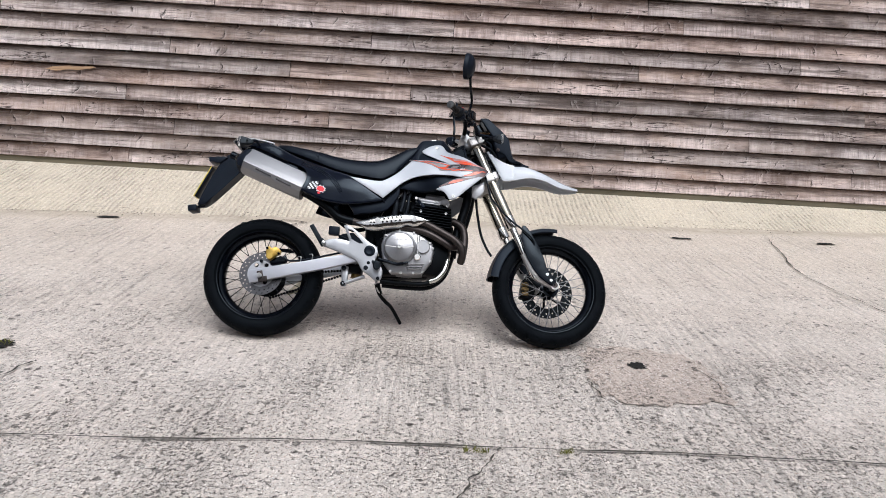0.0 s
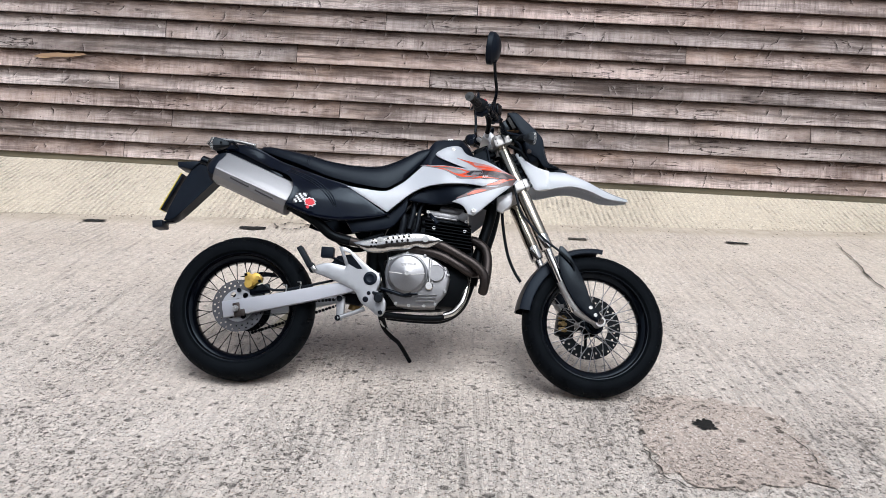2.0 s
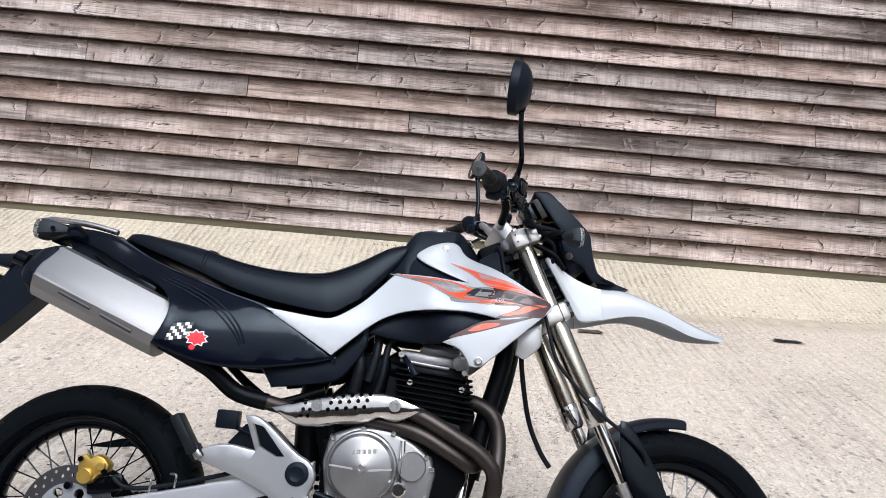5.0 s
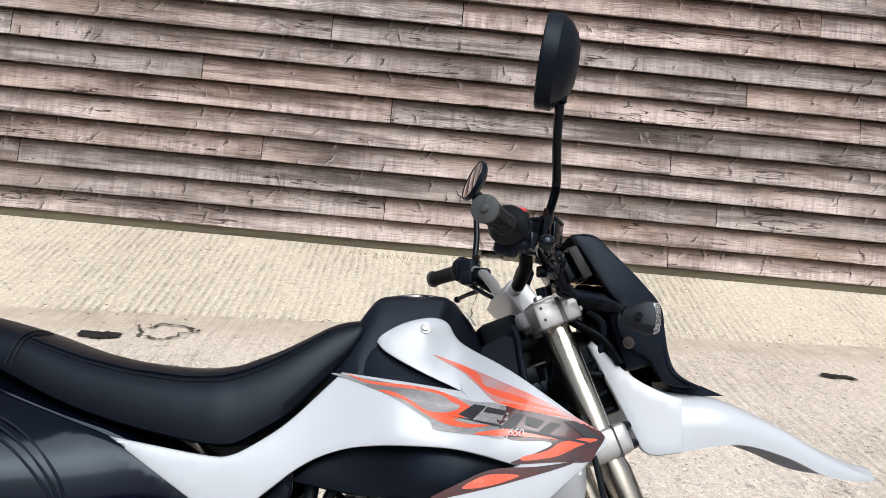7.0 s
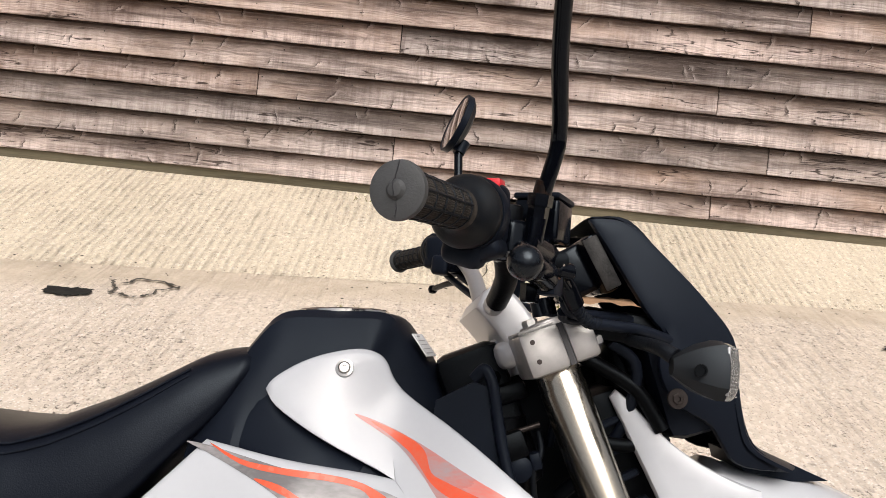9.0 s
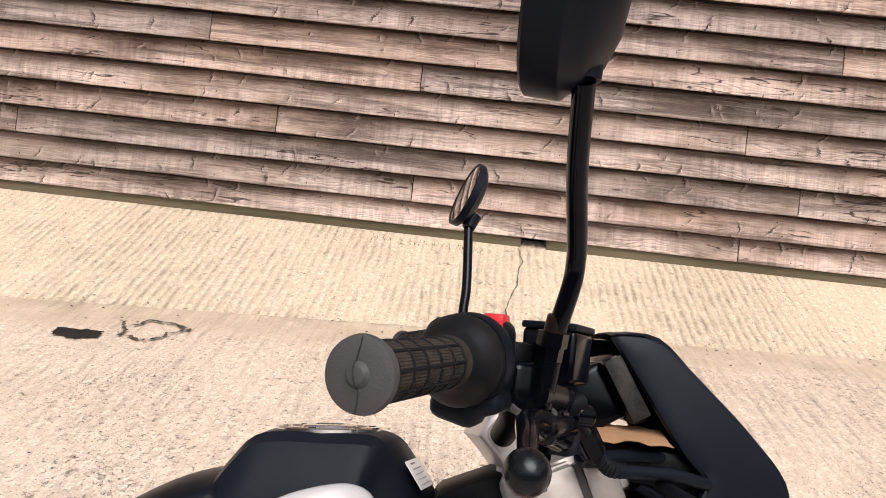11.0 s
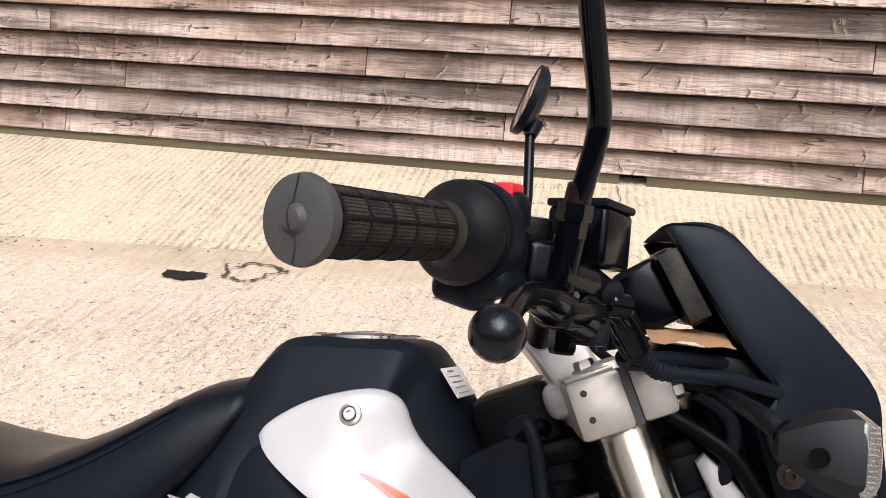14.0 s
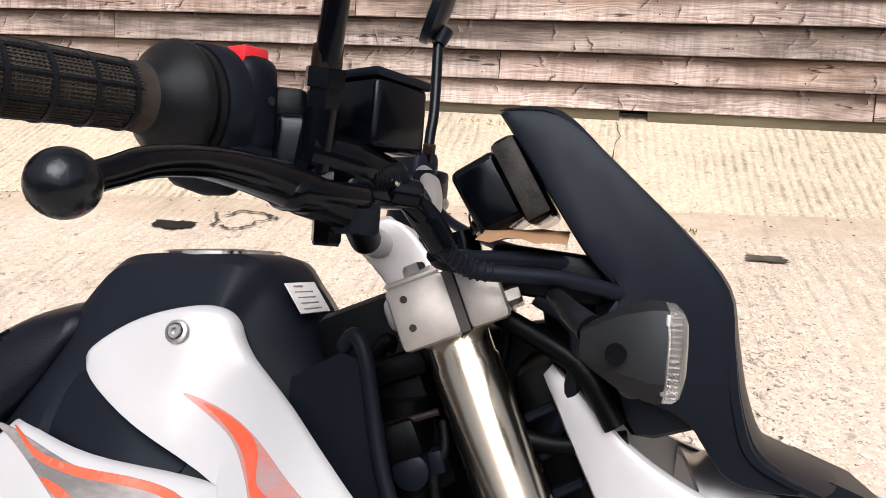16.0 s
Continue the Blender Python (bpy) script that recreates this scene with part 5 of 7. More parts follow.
def indicator(name, c, size, fwd, stalk_to, stalk_dir):
    """A tapered black body on a rubber stalk with a ribbed clear lens on one end."""
    x, y, z = c
    sx, sy, sz = size
    rings = []
    for t, k in ((0.0, 0.30), (0.12, 0.48), (0.38, 0.80), (0.66, 0.99), (0.80, 1.0)):
        px = x - fwd * sx / 2 + fwd * sx * t
        rings.append([Vector((px, y + sy / 2 * k * a, z + sz / 2 * k * b)) for a, b in ((-1, -0.55), (-1.0, 0.25), (-0.72, 0.86), (0.3, 1), (0.9, 0.6), (1, -0.5), (0.5, -1), (-0.55, -1))])
    ob = part(name, bevel_all(rings_to_bm(bmesh.new(), rings), 0.002, 2, 25), SIGNALM, bike, "black turn signal with a clear lens")
    rings = []
    for t, k in ((0.81, 0.985), (0.90, 0.97), (0.97, 0.86), (1.0, 0.70)):
        px = x - fwd * sx / 2 + fwd * sx * t
        rings.append([Vector((px, y + sy / 2 * k * a, z + sz / 2 * k * b)) for a, b in ((-1, -0.55), (-1.0, 0.25), (-0.72, 0.86), (0.3, 1), (0.9, 0.6), (1, -0.5), (0.5, -1), (-0.55, -1))])
    part("lens", rings_to_bm(bmesh.new(), rings), GLASS, ob, "ribbed clear lens")
    rb = bmesh.new()
    for k in range(14):
        zz = z - sz * 0.40 + sz * 0.78 * k / 13
        tube([(x + fwd * sx * 0.31, y - sy * 0.495, zz), (x + fwd * sx * 0.42, y - sy * 0.485, zz)], 0.0006, 5, smooth=False, bm=rb)
    part("lens_rib", rb, GLASS, ob)
    part("reflector", box((x + fwd * sx * 0.30, y, z), (0.003, sy * 0.85, sz * 0.8), (0, 0, 0), 0.001), PLATEM, ob)
    part("stalk", tube([(x - fwd * sx * 0.42, y + sy * 0.1, z + sz * 0.15), (x - fwd * sx * 0.62, y + sy * 0.4, z + sz * 0.28), stalk_to], [0.0085, 0.007, 0.006], 12), RUBBER, ob)
    part("screw_hole", lathe([(0, 0.0058), (0.001, 0.0058), (0.001, 0.004), (-0.004, 0.004), (-0.004, 0)], (x - fwd * sx * 0.16, y - sy * 0.49, z - sz * 0.02), (0, -1, 0), 14), FRAMEM, ob)
    return ob


indicator("rear_turn_signal", (-0.868, -0.165, 0.957), (0.075, 0.058, 0.055), -1, (-0.80, -0.10, 0.945), 1)
UND = [(-1.031, 0.862), (-1.000, 0.905), (-0.985, 0.924), (-0.940, 0.930), (-0.895, 0.925), (-0.885, 0.86), (-0.934, 0.800), (-1.029, 0.690), (-1.085, 0.628), (-1.119, 0.634), (-1.095, 0.700), (-1.062, 0.784)]
fender = part("rear_mudguard", prism(rounded(UND, 1), -0.040, 0.040, 0.008), MATT, bike, "black plastic rear mudguard with plate holder")
part("tail_light", prism([(-1.082, 0.902), (-1.000, 0.909), (-0.985, 0.900), (-1.020, 0.868), (-1.078, 0.878)], -0.05, 0.05, 0.006), MATT, fender)
part("plate_holder", box((-1.098, 0, 0.765), (0.008, 0.066, 0.186), (0, 23.5, 0), 0.002), MATT, fender)
plate = part("number_plate", box((-1.104, 0, 0.7665), (0.004, 0.070, 0.190), (0, 23.5, 0), 0.0015), YELLOW, fender, "yellow rear number plate edge-on")
for k in range(3):
    part("plate_mark", box((-1.1065, -0.022 + 0.022 * k, 0.768), (0.001, 0.014, 0.06), (0, 23.5, 0), 0), INK, plate)
part("reflector_block", join(box((-1.143, -0.0, 0.614), (0.044, 0.08, 0.034), (0, -8, 0), 0.005), box((-1.105, 0, 0.630), (0.04, 0.03, 0.012), (0, -10, 0), 0.003)), MATT, fender)

def drawn_out(ob):
    """Lengthens and lifts the tail behind the seat."""
    for v in ob.data.vertices:
        k = min(1.0, max(0.0, (-0.58 - v.co.x) / 0.24))
        v.co.z += 0.021 * k * k * (3 - 2 * k)
        v.co.x += 0.070 * min(0.0, v.co.x + 0.52)


for ob in bike.children_recursive:
    if ob.name.split(".")[0] in ("silencer", "end_cap", "tail_pipe", "slot", "silencer_bracket", "tail_panel", "tail_deck", "tail_inner", "panel_groove", "grab_rail", "tail_top", "rear_turn_signal", "rear_mudguard", "tail_light", "plate_holder", "number_plate", "plate_mark", "reflector_block", "seat", "piping") or (ob.parent and ob.parent.name == "rear_turn_signal"):
        if not ob.data.get("drawn"):
            drawn_out(ob)
            ob.data["drawn"] = 1
seat.location = (0, 0, 0.010)

# -- tank, side panels --
TANKS = [(-0.022, 0.955, 0.110, 0.88), (0.005, 1.005, 0.103, 0.88), (0.026, 1.040, 0.095, 0.87), (0.047, 1.064, 0.090, 0.87), (0.075, 1.071, 0.088, 0.86), (0.11, 1.073, 0.088, 0.86), (0.155, 1.076, 0.087, 0.86), (0.181, 1.071, 0.086, 0.86), (0.198, 1.054, 0.084, 0.86), (0.212, 1.038, 0.083, 0.86), (0.232, 1.010, 0.082, 0.86), (0.252, 0.980, 0.078, 0.86), (0.27, 0.92, 0.07, 0.86)]


def tank_bm():
    rings = []
    p = spline([(x, zt, w) for x, zt, w, zb in TANKS], 3)
    for q in p:
        x, zt, w = q.x, q.y, q.z
        half = [(0.0, zt + 0.002), (0.035, zt), (0.62 * w, zt - 0.001), (0.76 * w, zt - 0.010), (0.90 * w, zt - 0.034), (1.0 * w, zt - 0.060), (1.10 * w, min(zt - 0.085, 0.96)), (1.22 * w, min(zt - 0.11, 0.93)), (1.25 * w, 0.86)]
        nose = 0.045 * min(1.0, max(0.0, (x - 0.150) / 0.05))
        lift = 0.008 * min(1.0, max(0.0, (x + 0.01) / 0.05))
        rings.append([Vector((x - nose * (y / 0.085) ** 2, y, z + lift * min(1.0, max(0.0, (z - 0.97) / 0.06)))) for y, z in [(-a, b) for a, b in half] + [(a, b) for a, b in half[:0:-1]]])
    return rings_to_bm(bmesh.new(), rings)


tank = part("fuel_tank", upright(tank_bm()), MATT, bike, "matt black fuel tank cover with filler cap", angle=22)
capc = (0.108, 0.024, 1.0800)
CAPN = Vector((-0.08, 0.055, 1)).normalized()
cap = part("filler_cap", lathe([(-0.008, 0.054), (0.002, 0.054), (0.0035, 0.052), (0.0035, 0.040), (0.002, 0.038), (0.002, 0.029), (0.0045, 0.027), (0.0055, 0.022), (0.0055, 0.0)], capc, CAPN, 56), CHROME, tank, "satin steel flush filler cap")
cu = CAPN.cross(Vector((0, 1, 0))).normalized()
cv = CAPN.cross(cu)
for k in range(6):
    a = 2 * math.pi * k / 6 + 0.3
    part("cap_bolt", bolt(Vector(capc) + cu * 0.044 * math.cos(a) + cv * 0.044 * math.sin(a) + CAPN * 0.0032, CAPN, 0.004, 0.0008), BLACKM, cap)
part("key_flap", box(Vector(capc) + CAPN * 0.0056, (0.026, 0.014, 0.0012), (-3.1, -4.6, 0), 0.0004), INK, cap)
lab = part("warning_label", box((0.2065, -0.014, 1.0530), (0.030, 0.040, 0.0015), (0, 50, -14), 0.0004), STICK, tank, "small white printed label")
lb = Matrix.Translation((0.2065, -0.014, 1.0530)) @ Euler((0, radians(50), radians(-14))).to_matrix().to_4x4()
lines = bmesh.new()
for k in range(5):
    b2 = box((-0.011 + 0.0055 * k, -0.002 if k else -0.006, 0.0011), (0.0008 if k else 0.0016, 0.024 if k else 0.012, 0.0004), (0, 0, 0), 0)
    b2.transform(lb)
    join(lines, b2)
part("print_bar", lines, PLATEM, lab)

PANEL = [(-0.332, 0.817), (-0.255, 0.807), (-0.182, 0.798), (-0.148, 0.799), (-0.110, 0.823), (-0.071, 0.853), (-0.030, 0.900), (0.003, 0.938), (0.052, 0.934), (0.120, 0.929), (0.196, 0.922), (0.130, 0.946), (0.066, 0.976), (0.054, 0.992), (0.058, 1.003), (0.091, 1.026), (0.130, 1.039), (0.154, 1.041), (0.172, 1.033), (0.182, 1.012), (0.200, 0.996), (0.262, 0.966), (0.320, 0.928), (0.376, 0.891), (0.418, 0.869), (0.418, 0.858), (0.368, 0.815), (0.310, 0.763), (0.245, 0.703), (0.228, 0.694), (0.208, 0.699), (0.196, 0.722), (0.178, 0.742), (0.138, 0.754), (0.200, 0.786), (0.278, 0.821), (0.200, 0.837), (0.132, 0.837), (0.070, 0.833), (0.017, 0.823), (-0.038, 0.797), (-0.090, 0.750), (-0.143, 0.704), (-0.230, 0.757)]
PD = blend_depth([(0.178, 1.033, 0.063), (0.19, 1.005, 0.070), (0.147, 0.947, 0.108), (0.095, 0.972, 0.097), (-0.3, 0.81, 0.146), (-0.14, 0.71, 0.150), (-0.15, 0.79, 0.148), (-0.05, 0.88, 0.115), (0.0, 0.94, 0.092), (0.13, 1.02, 0.083), (0.055, 0.998, 0.083), (0.165, 1.04, 0.064), (0.20, 0.924, 0.120), (0.23, 0.71, 0.205), (0.42, 0.865, 0.165), (0.36, 0.87, 0.185), (0.262, 0.967, 0.125), (0.1, 0.85, 0.172), (0.28, 0.82, 0.198), (0.1, 0.90, 0.155), (0.25, 0.88, 0.185)], 1.2e-3)
for s in (-1, 1):
    sp = part("side_panel", panel(PANEL, PD, 0.004, 0.016 if s < 0 else 0.03, lip=0.005, lip_r=0.005, side=s, keep=48), WHITE, bike, "white side panel with orange and smoky flame print" if s < 0 else "white side panel")
    if s < 0:
        shroud = sp
INSERT = [(-0.060, 0.772), (-0.036, 0.800), (0.017, 0.826), (0.070, 0.836), (0.132, 0.841), (0.200, 0.840), (0.280, 0.824), (0.205, 0.786), (0.138, 0.756), (0.080, 0.756), (0.022, 0.758)]
INSD = blend_depth([(-0.05, 0.78, 0.125), (0.1, 0.83, 0.140), (0.12, 0.79, 0.165), (0.27, 0.82, 0.165), (0.1, 0.765, 0.14)])
for s in (-1, 1):
    part("panel_insert", panel(INSERT, INSD, 0.006, 0.02, side=s), MATT, bike)
    part("tank_infill", panel([(0.0, 0.944), (0.053, 1.001), (0.068, 0.978), (0.13, 0.948), (0.203, 0.924), (0.12, 0.926), (0.05, 0.930)], lambda x, z: PD(x, z) - 0.010, 0.006, 0.02, lip=0.004, side=s), MATT, tank)


def screw(c, axis, r, parent):
    part("panel_screw", join(lathe([(0, r), (0.002, r * 0.95), (0.0025, r * 0.7), (0.0005, r * 0.62), (0.0005, 0)], c, axis, 20), bolt(Vector(c) + Vector(axis) * 0.0005, axis, r * 0.6, 0.004, seg=16)), ZINC, parent)


screw((0.132, -PD(0.132, 1.02) - 0.0005, 1.020), (0, -0.95, 0.3), 0.0095, shroud)
screw((0.230, -PD(0.230, 0.711) - 0.0005, 0.711), (0, -1, 0), 0.012, shroud)
FL = [
    (ASH, [(-0.014, 0.936), (0.054, 0.93), (0.097, 0.925), (0.139, 0.92), (0.181, 0.9144), (0.214, 0.9077), (0.26, 0.9038), (0.263, 0.8597), (0.221, 0.8596), (0.159, 0.8618), (0.148, 0.874), (0.117, 0.891), (0.083, 0.907), (0.048, 0.918), (0.011, 0.928)]),
    (WINE, [(0.255, 0.9039), (0.339, 0.8932), (0.39, 0.8852), (0.41, 0.8748), (0.413, 0.8667), (0.401, 0.85), (0.386, 0.8333), (0.338, 0.8302), (0.269, 0.8236), (0.298, 0.838), (0.328, 0.8534), (0.318, 0.8586), (0.258, 0.8598)]),
    (SMOKE, [(0.148, 0.977), (0.179, 0.9694), (0.222, 0.9546), (0.262, 0.9388), (0.301, 0.924), (0.341, 0.9072), (0.375, 0.8925), (0.405, 0.8779), (0.385, 0.8843), (0.348, 0.892), (0.307, 0.8979), (0.276, 0.9035), (0.245, 0.9101), (0.222, 0.9306), (0.197, 0.9511), (0.171, 0.9646)]),
    (ORANGE, [(0.01, 0.937), (0.046, 0.928), (0.089, 0.926), (0.13, 0.924), (0.169, 0.9176), (0.206, 0.9019), (0.21, 0.8958), (0.181, 0.9044), (0.165, 0.9137), (0.131, 0.919), (0.089, 0.921), (0.047, 0.924)]),
    (ORANGE, [(0.065, 0.914), (0.09, 0.913), (0.116, 0.903), (0.141, 0.89), (0.166, 0.8877), (0.188, 0.8932), (0.199, 0.903), (0.218, 0.8936), (0.199, 0.883), (0.184, 0.8793), (0.206, 0.8749), (0.238, 0.8752), (0.206, 0.8689), (0.174, 0.8715), (0.15, 0.88), (0.129, 0.89), (0.108, 0.902)]),
    (ORANGE, [(0.166, 0.9717), (0.206, 0.9599), (0.222, 0.9506), (0.23, 0.9344), (0.246, 0.9291), (0.277, 0.9215), (0.308, 0.9118), (0.34, 0.9042), (0.292, 0.9092), (0.253, 0.9169), (0.23, 0.9264), (0.21, 0.9458), (0.184, 0.9613)]),
    (ORANGE, [(0.253, 0.9099), (0.3, 0.906), (0.356, 0.8949), (0.307, 0.8989), (0.276, 0.9015)]),
    (ORANGE, [(0.214, 0.8607), (0.236, 0.8673), (0.275, 0.8735), (0.306, 0.8679), (0.338, 0.8622), (0.306, 0.8629), (0.267, 0.8627), (0.244, 0.8611)]),
    (ORANGE, [(0.287, 0.8353), (0.322, 0.8456), (0.342, 0.8582), (0.38, 0.8664), (0.402, 0.865), (0.371, 0.8546), (0.338, 0.8392), (0.306, 0.8319), (0.285, 0.8293)]),
    (INK, [(0.176, 0.8845), (0.259, 0.8768), (0.388, 0.8612), (0.384, 0.8583), (0.259, 0.8728)]),
    (INK, [(0.191, 0.8872), (0.215, 0.9037), (0.233, 0.9023), (0.212, 0.8808)]),
    (INK, [(0.234, 0.9013), (0.264, 0.8977), (0.257, 0.8909), (0.228, 0.8934)]),
    (INK, [(0.254, 0.8759), (0.274, 0.8955), (0.289, 0.8942), (0.271, 0.8716)]),
    (INK, [(0.291, 0.8922), (0.319, 0.8876), (0.308, 0.8758), (0.289, 0.8802)]),
    (INK, [(0.308, 0.8708), (0.327, 0.8865), (0.344, 0.8841), (0.324, 0.8685)]),
    (INK, [(0.349, 0.888), (0.371, 0.8886), (0.409, 0.8678), (0.384, 0.8663)]),
    (WINE, [(0.153, 0.765), (0.193, 0.79), (0.242, 0.814), (0.305, 0.822), (0.365, 0.832), (0.299, 0.808), (0.229, 0.785)]),
    (ORANGE, [(0.2, 0.786), (0.235, 0.806), (0.282, 0.809), (0.254, 0.796), (0.222, 0.787)]),
]
for m, poly in FL:
    lift = 0.0006 + 0.0005 * (m is ORANGE) + 0.0010 * (m is INK)
    bm = panel(poly, lambda x, z, k=lift: PD(x, z) + k, 0.0012, 0.009, lip=0, smooth=0 if m is INK else 4)
    part("printed_bar" if m is INK else "flame_print", bm, m, shroud)
shroud.location = (-0.003, 0, 0.004)
txt = bpy.data.curves.new("capacity", "FONT")
txt.body, txt.size, txt.extrude, txt.shear = "650", 0.0150, 0.0006, 0.3
tob = new("capacity_number", txt)
tme = bpy.data.meshes.new_from_object(tob.evaluated_get(bpy.context.evaluated_depsgraph_get()))
bpy.data.objects.remove(tob)
tme.materials.append(STICK)
tob = new("capacity_number", tme)
tob.parent = shroud
tob.matrix_basis = Matrix.Translation((0.262, -PD(0.285, 0.866) - 0.0045, 0.8635)) @ Matrix.Rotation(radians(90), 4, "X") @ Matrix.Rotation(radians(-4), 4, "Y")

for s in (-1, 1):
    part("shroud_lip", tube([(0.262, 0.075 * s, 1.025), (0.272, 0.080 * s, 1.036), (0.282, 0.082 * s, 1.02), (0.290, 0.082 * s, 0.985), (0.302, 0.085 * s, 0.94), (0.325, 0.09 * s, 0.88), (0.33, 0.09 * s, 0.80)], 0.006, 8), MATT, bike)
    part("shroud_inner", panel([(0.225, 1.00), (0.262, 1.022), (0.280, 1.018), (0.290, 0.985), (0.303, 0.94), (0.325, 0.88), (0.32, 0.78), (0.24, 0.80), (0.22, 0.9)], 0.080, 0.006, 0.03, lip=0, side=s), MATT, bike)
inn = bmesh.new()
box((0.300, -0.02, 0.955), (0.05, 0.10, 0.030), (0, -25, 0), 0.006, bm=inn)
box((0.285, -0.02, 1.005), (0.075, 0.07, 0.020), (0, -22, 0), 0.005, bm=inn)
box((0.288, 0.02, 0.86), (0.05, 0.13, 0.10), (0, -20, 0), 0.01, bm=inn)
part("wiring_box", inn, FRAMEM, bike)
# black plate added so the gap between the fork legs stays dark
part("steering_void", prism([(0.300, 1.02), (0.345, 1.035), (0.41, 1.05), (0.445, 1.00), (0.425, 0.93), (0.405, 0.86), (0.365, 0.80), (0.300, 0.82)], 0.030, 0.055, 0.006), FRAMEM, bike)
part("horn_knob", join(lathe([(0, 0.014), (0.02, 0.014), (0.022, 0.011), (0.022, 0)], (0.317, -0.045, 0.937), (0, -1, 0), 20), box((0.335, -0.05, 0.945), (0.012, 0.02, 0.018), (0, -20, 0), 0.003)), MATT, bike)
part("wire_clip", tube([(0.336, -0.05, 0.975), (0.340, -0.055, 0.955), (0.333, -0.055, 0.935), (0.338, -0.05, 0.90)], 0.0035, 8), RUBBER, bike)
part("tank_bracket", join(tube([(0.275, -0.035, 1.015), (0.285, -0.035, 1.028), (0.290, -0.03, 1.018)], 0.007, 8), tube([(0.27, -0.045, 0.992), (0.31, -0.045, 1.008)], 0.005, 8)), FRAMEM, bike)
part("radiator_cap", tube([(0.293, -0.062, 0.966), (0.335, -0.062, 0.984)], 0.003, 6), PIPE, bike)

# -- front fork, clamps --
def on_fork(s, y, off=0.0):
    return Vector((0.337, y, 1.036)) + FORK * s + Vector((0.91, 0, 0.415)) * off


for s in (-1, 1):
    y = 0.102 * s
    leg = part("fork_leg", steered(tube([on_fork(-0.030, y), on_fork(0.02, y), on_fork(0.022, y), on_fork(0.235, y), on_fork(0.250, y), on_fork(0.500, y), on_fork(0.505, y)], [0.0235, 0.0235, 0.0248, 0.0248, 0.0282, 0.0282, 0.0265], 32, smooth=False)), ANODISE, bike, "champagne anodised upside-down fork leg")
    part("fork_sleeve", steered(lathe([(0.440, 0.0282), (0.444, 0.0298), (0.456, 0.0298), (0.457, 0.0290), (0.462, 0.0290), (0.463, 0.0300), (0.503, 0.0300), (0.509, 0.027)], on_fork(0, y), FORK, 32, start=(0, 1, 0))), CHROME, leg)
    part("slider", steered(tube([on_fork(0.50, y), on_fork(0.80, y)], 0.0185, 20, smooth=False)), CHROME, leg)
    lug = tube([on_fork(0.66, y), on_fork(0.74, y, 0.004), on_fork(0.80, y, 0.016), (FC[0], y, FC[1])], [0.020, 0.023, 0.024, 0.021], 16)
    lathe([(-0.028, 0.022), (0.028, 0.022)], (FC[0], y, FC[1]), (0, 1, 0), 18, bm=lug)
    part("axle_lug", steered(lug), CAST, leg)
    guard = prism(rounded([(0.596, 0.585), (0.616, 0.582), (0.640, 0.545), (0.665, 0.508), (0.691, 0.461), (0.712, 0.405), (0.730, 0.348), (0.779, 0.287), (0.767, 0.260), (0.737, 0.267), (0.667, 0.325), (0.607, 0.433), (0.591, 0.501), (0.590, 0.554)], 1), y + s * 0.026, y + s * 0.036, 0.004)
    gd = part("fork_guard", steered(guard), BLACKM, leg)
    for x, z in ((0.728, 0.322), (0.748, 0.291)):
        part("guard_bolt", steered(bolt((x, y + s * 0.036, z), (0, s, 0), 0.0085, 0.006, seg=12)), ZINC, gd)
part("axle_end", steered(lathe([(0, 0.013), (0.010, 0.013), (0.010, 0.008), (0.004, 0.008), (0.004, 0)], (FC[0], -0.128, FC[1]), (0, -1, 0), 18)), PIPE, bike)


def clamp_half(s):
    """One end of the top yoke: a split casting round the fork tube."""
    bm = bmesh.new()
    R = (0, -24.5, 0)
    y = 0.104 * s
    c0 = on_fork(-0.020, y)
    box(c0 + Vector((0.91, 0, 0.415)) * -0.0125, (0.043, 0.066, 0.046), R, 0.005, 2, bm=bm)
    box(c0 + Vector((0.91, 0, 0.415)) * 0.0285, (0.029, 0.062, 0.044), R, 0.005, 2, bm=bm)
    return bm


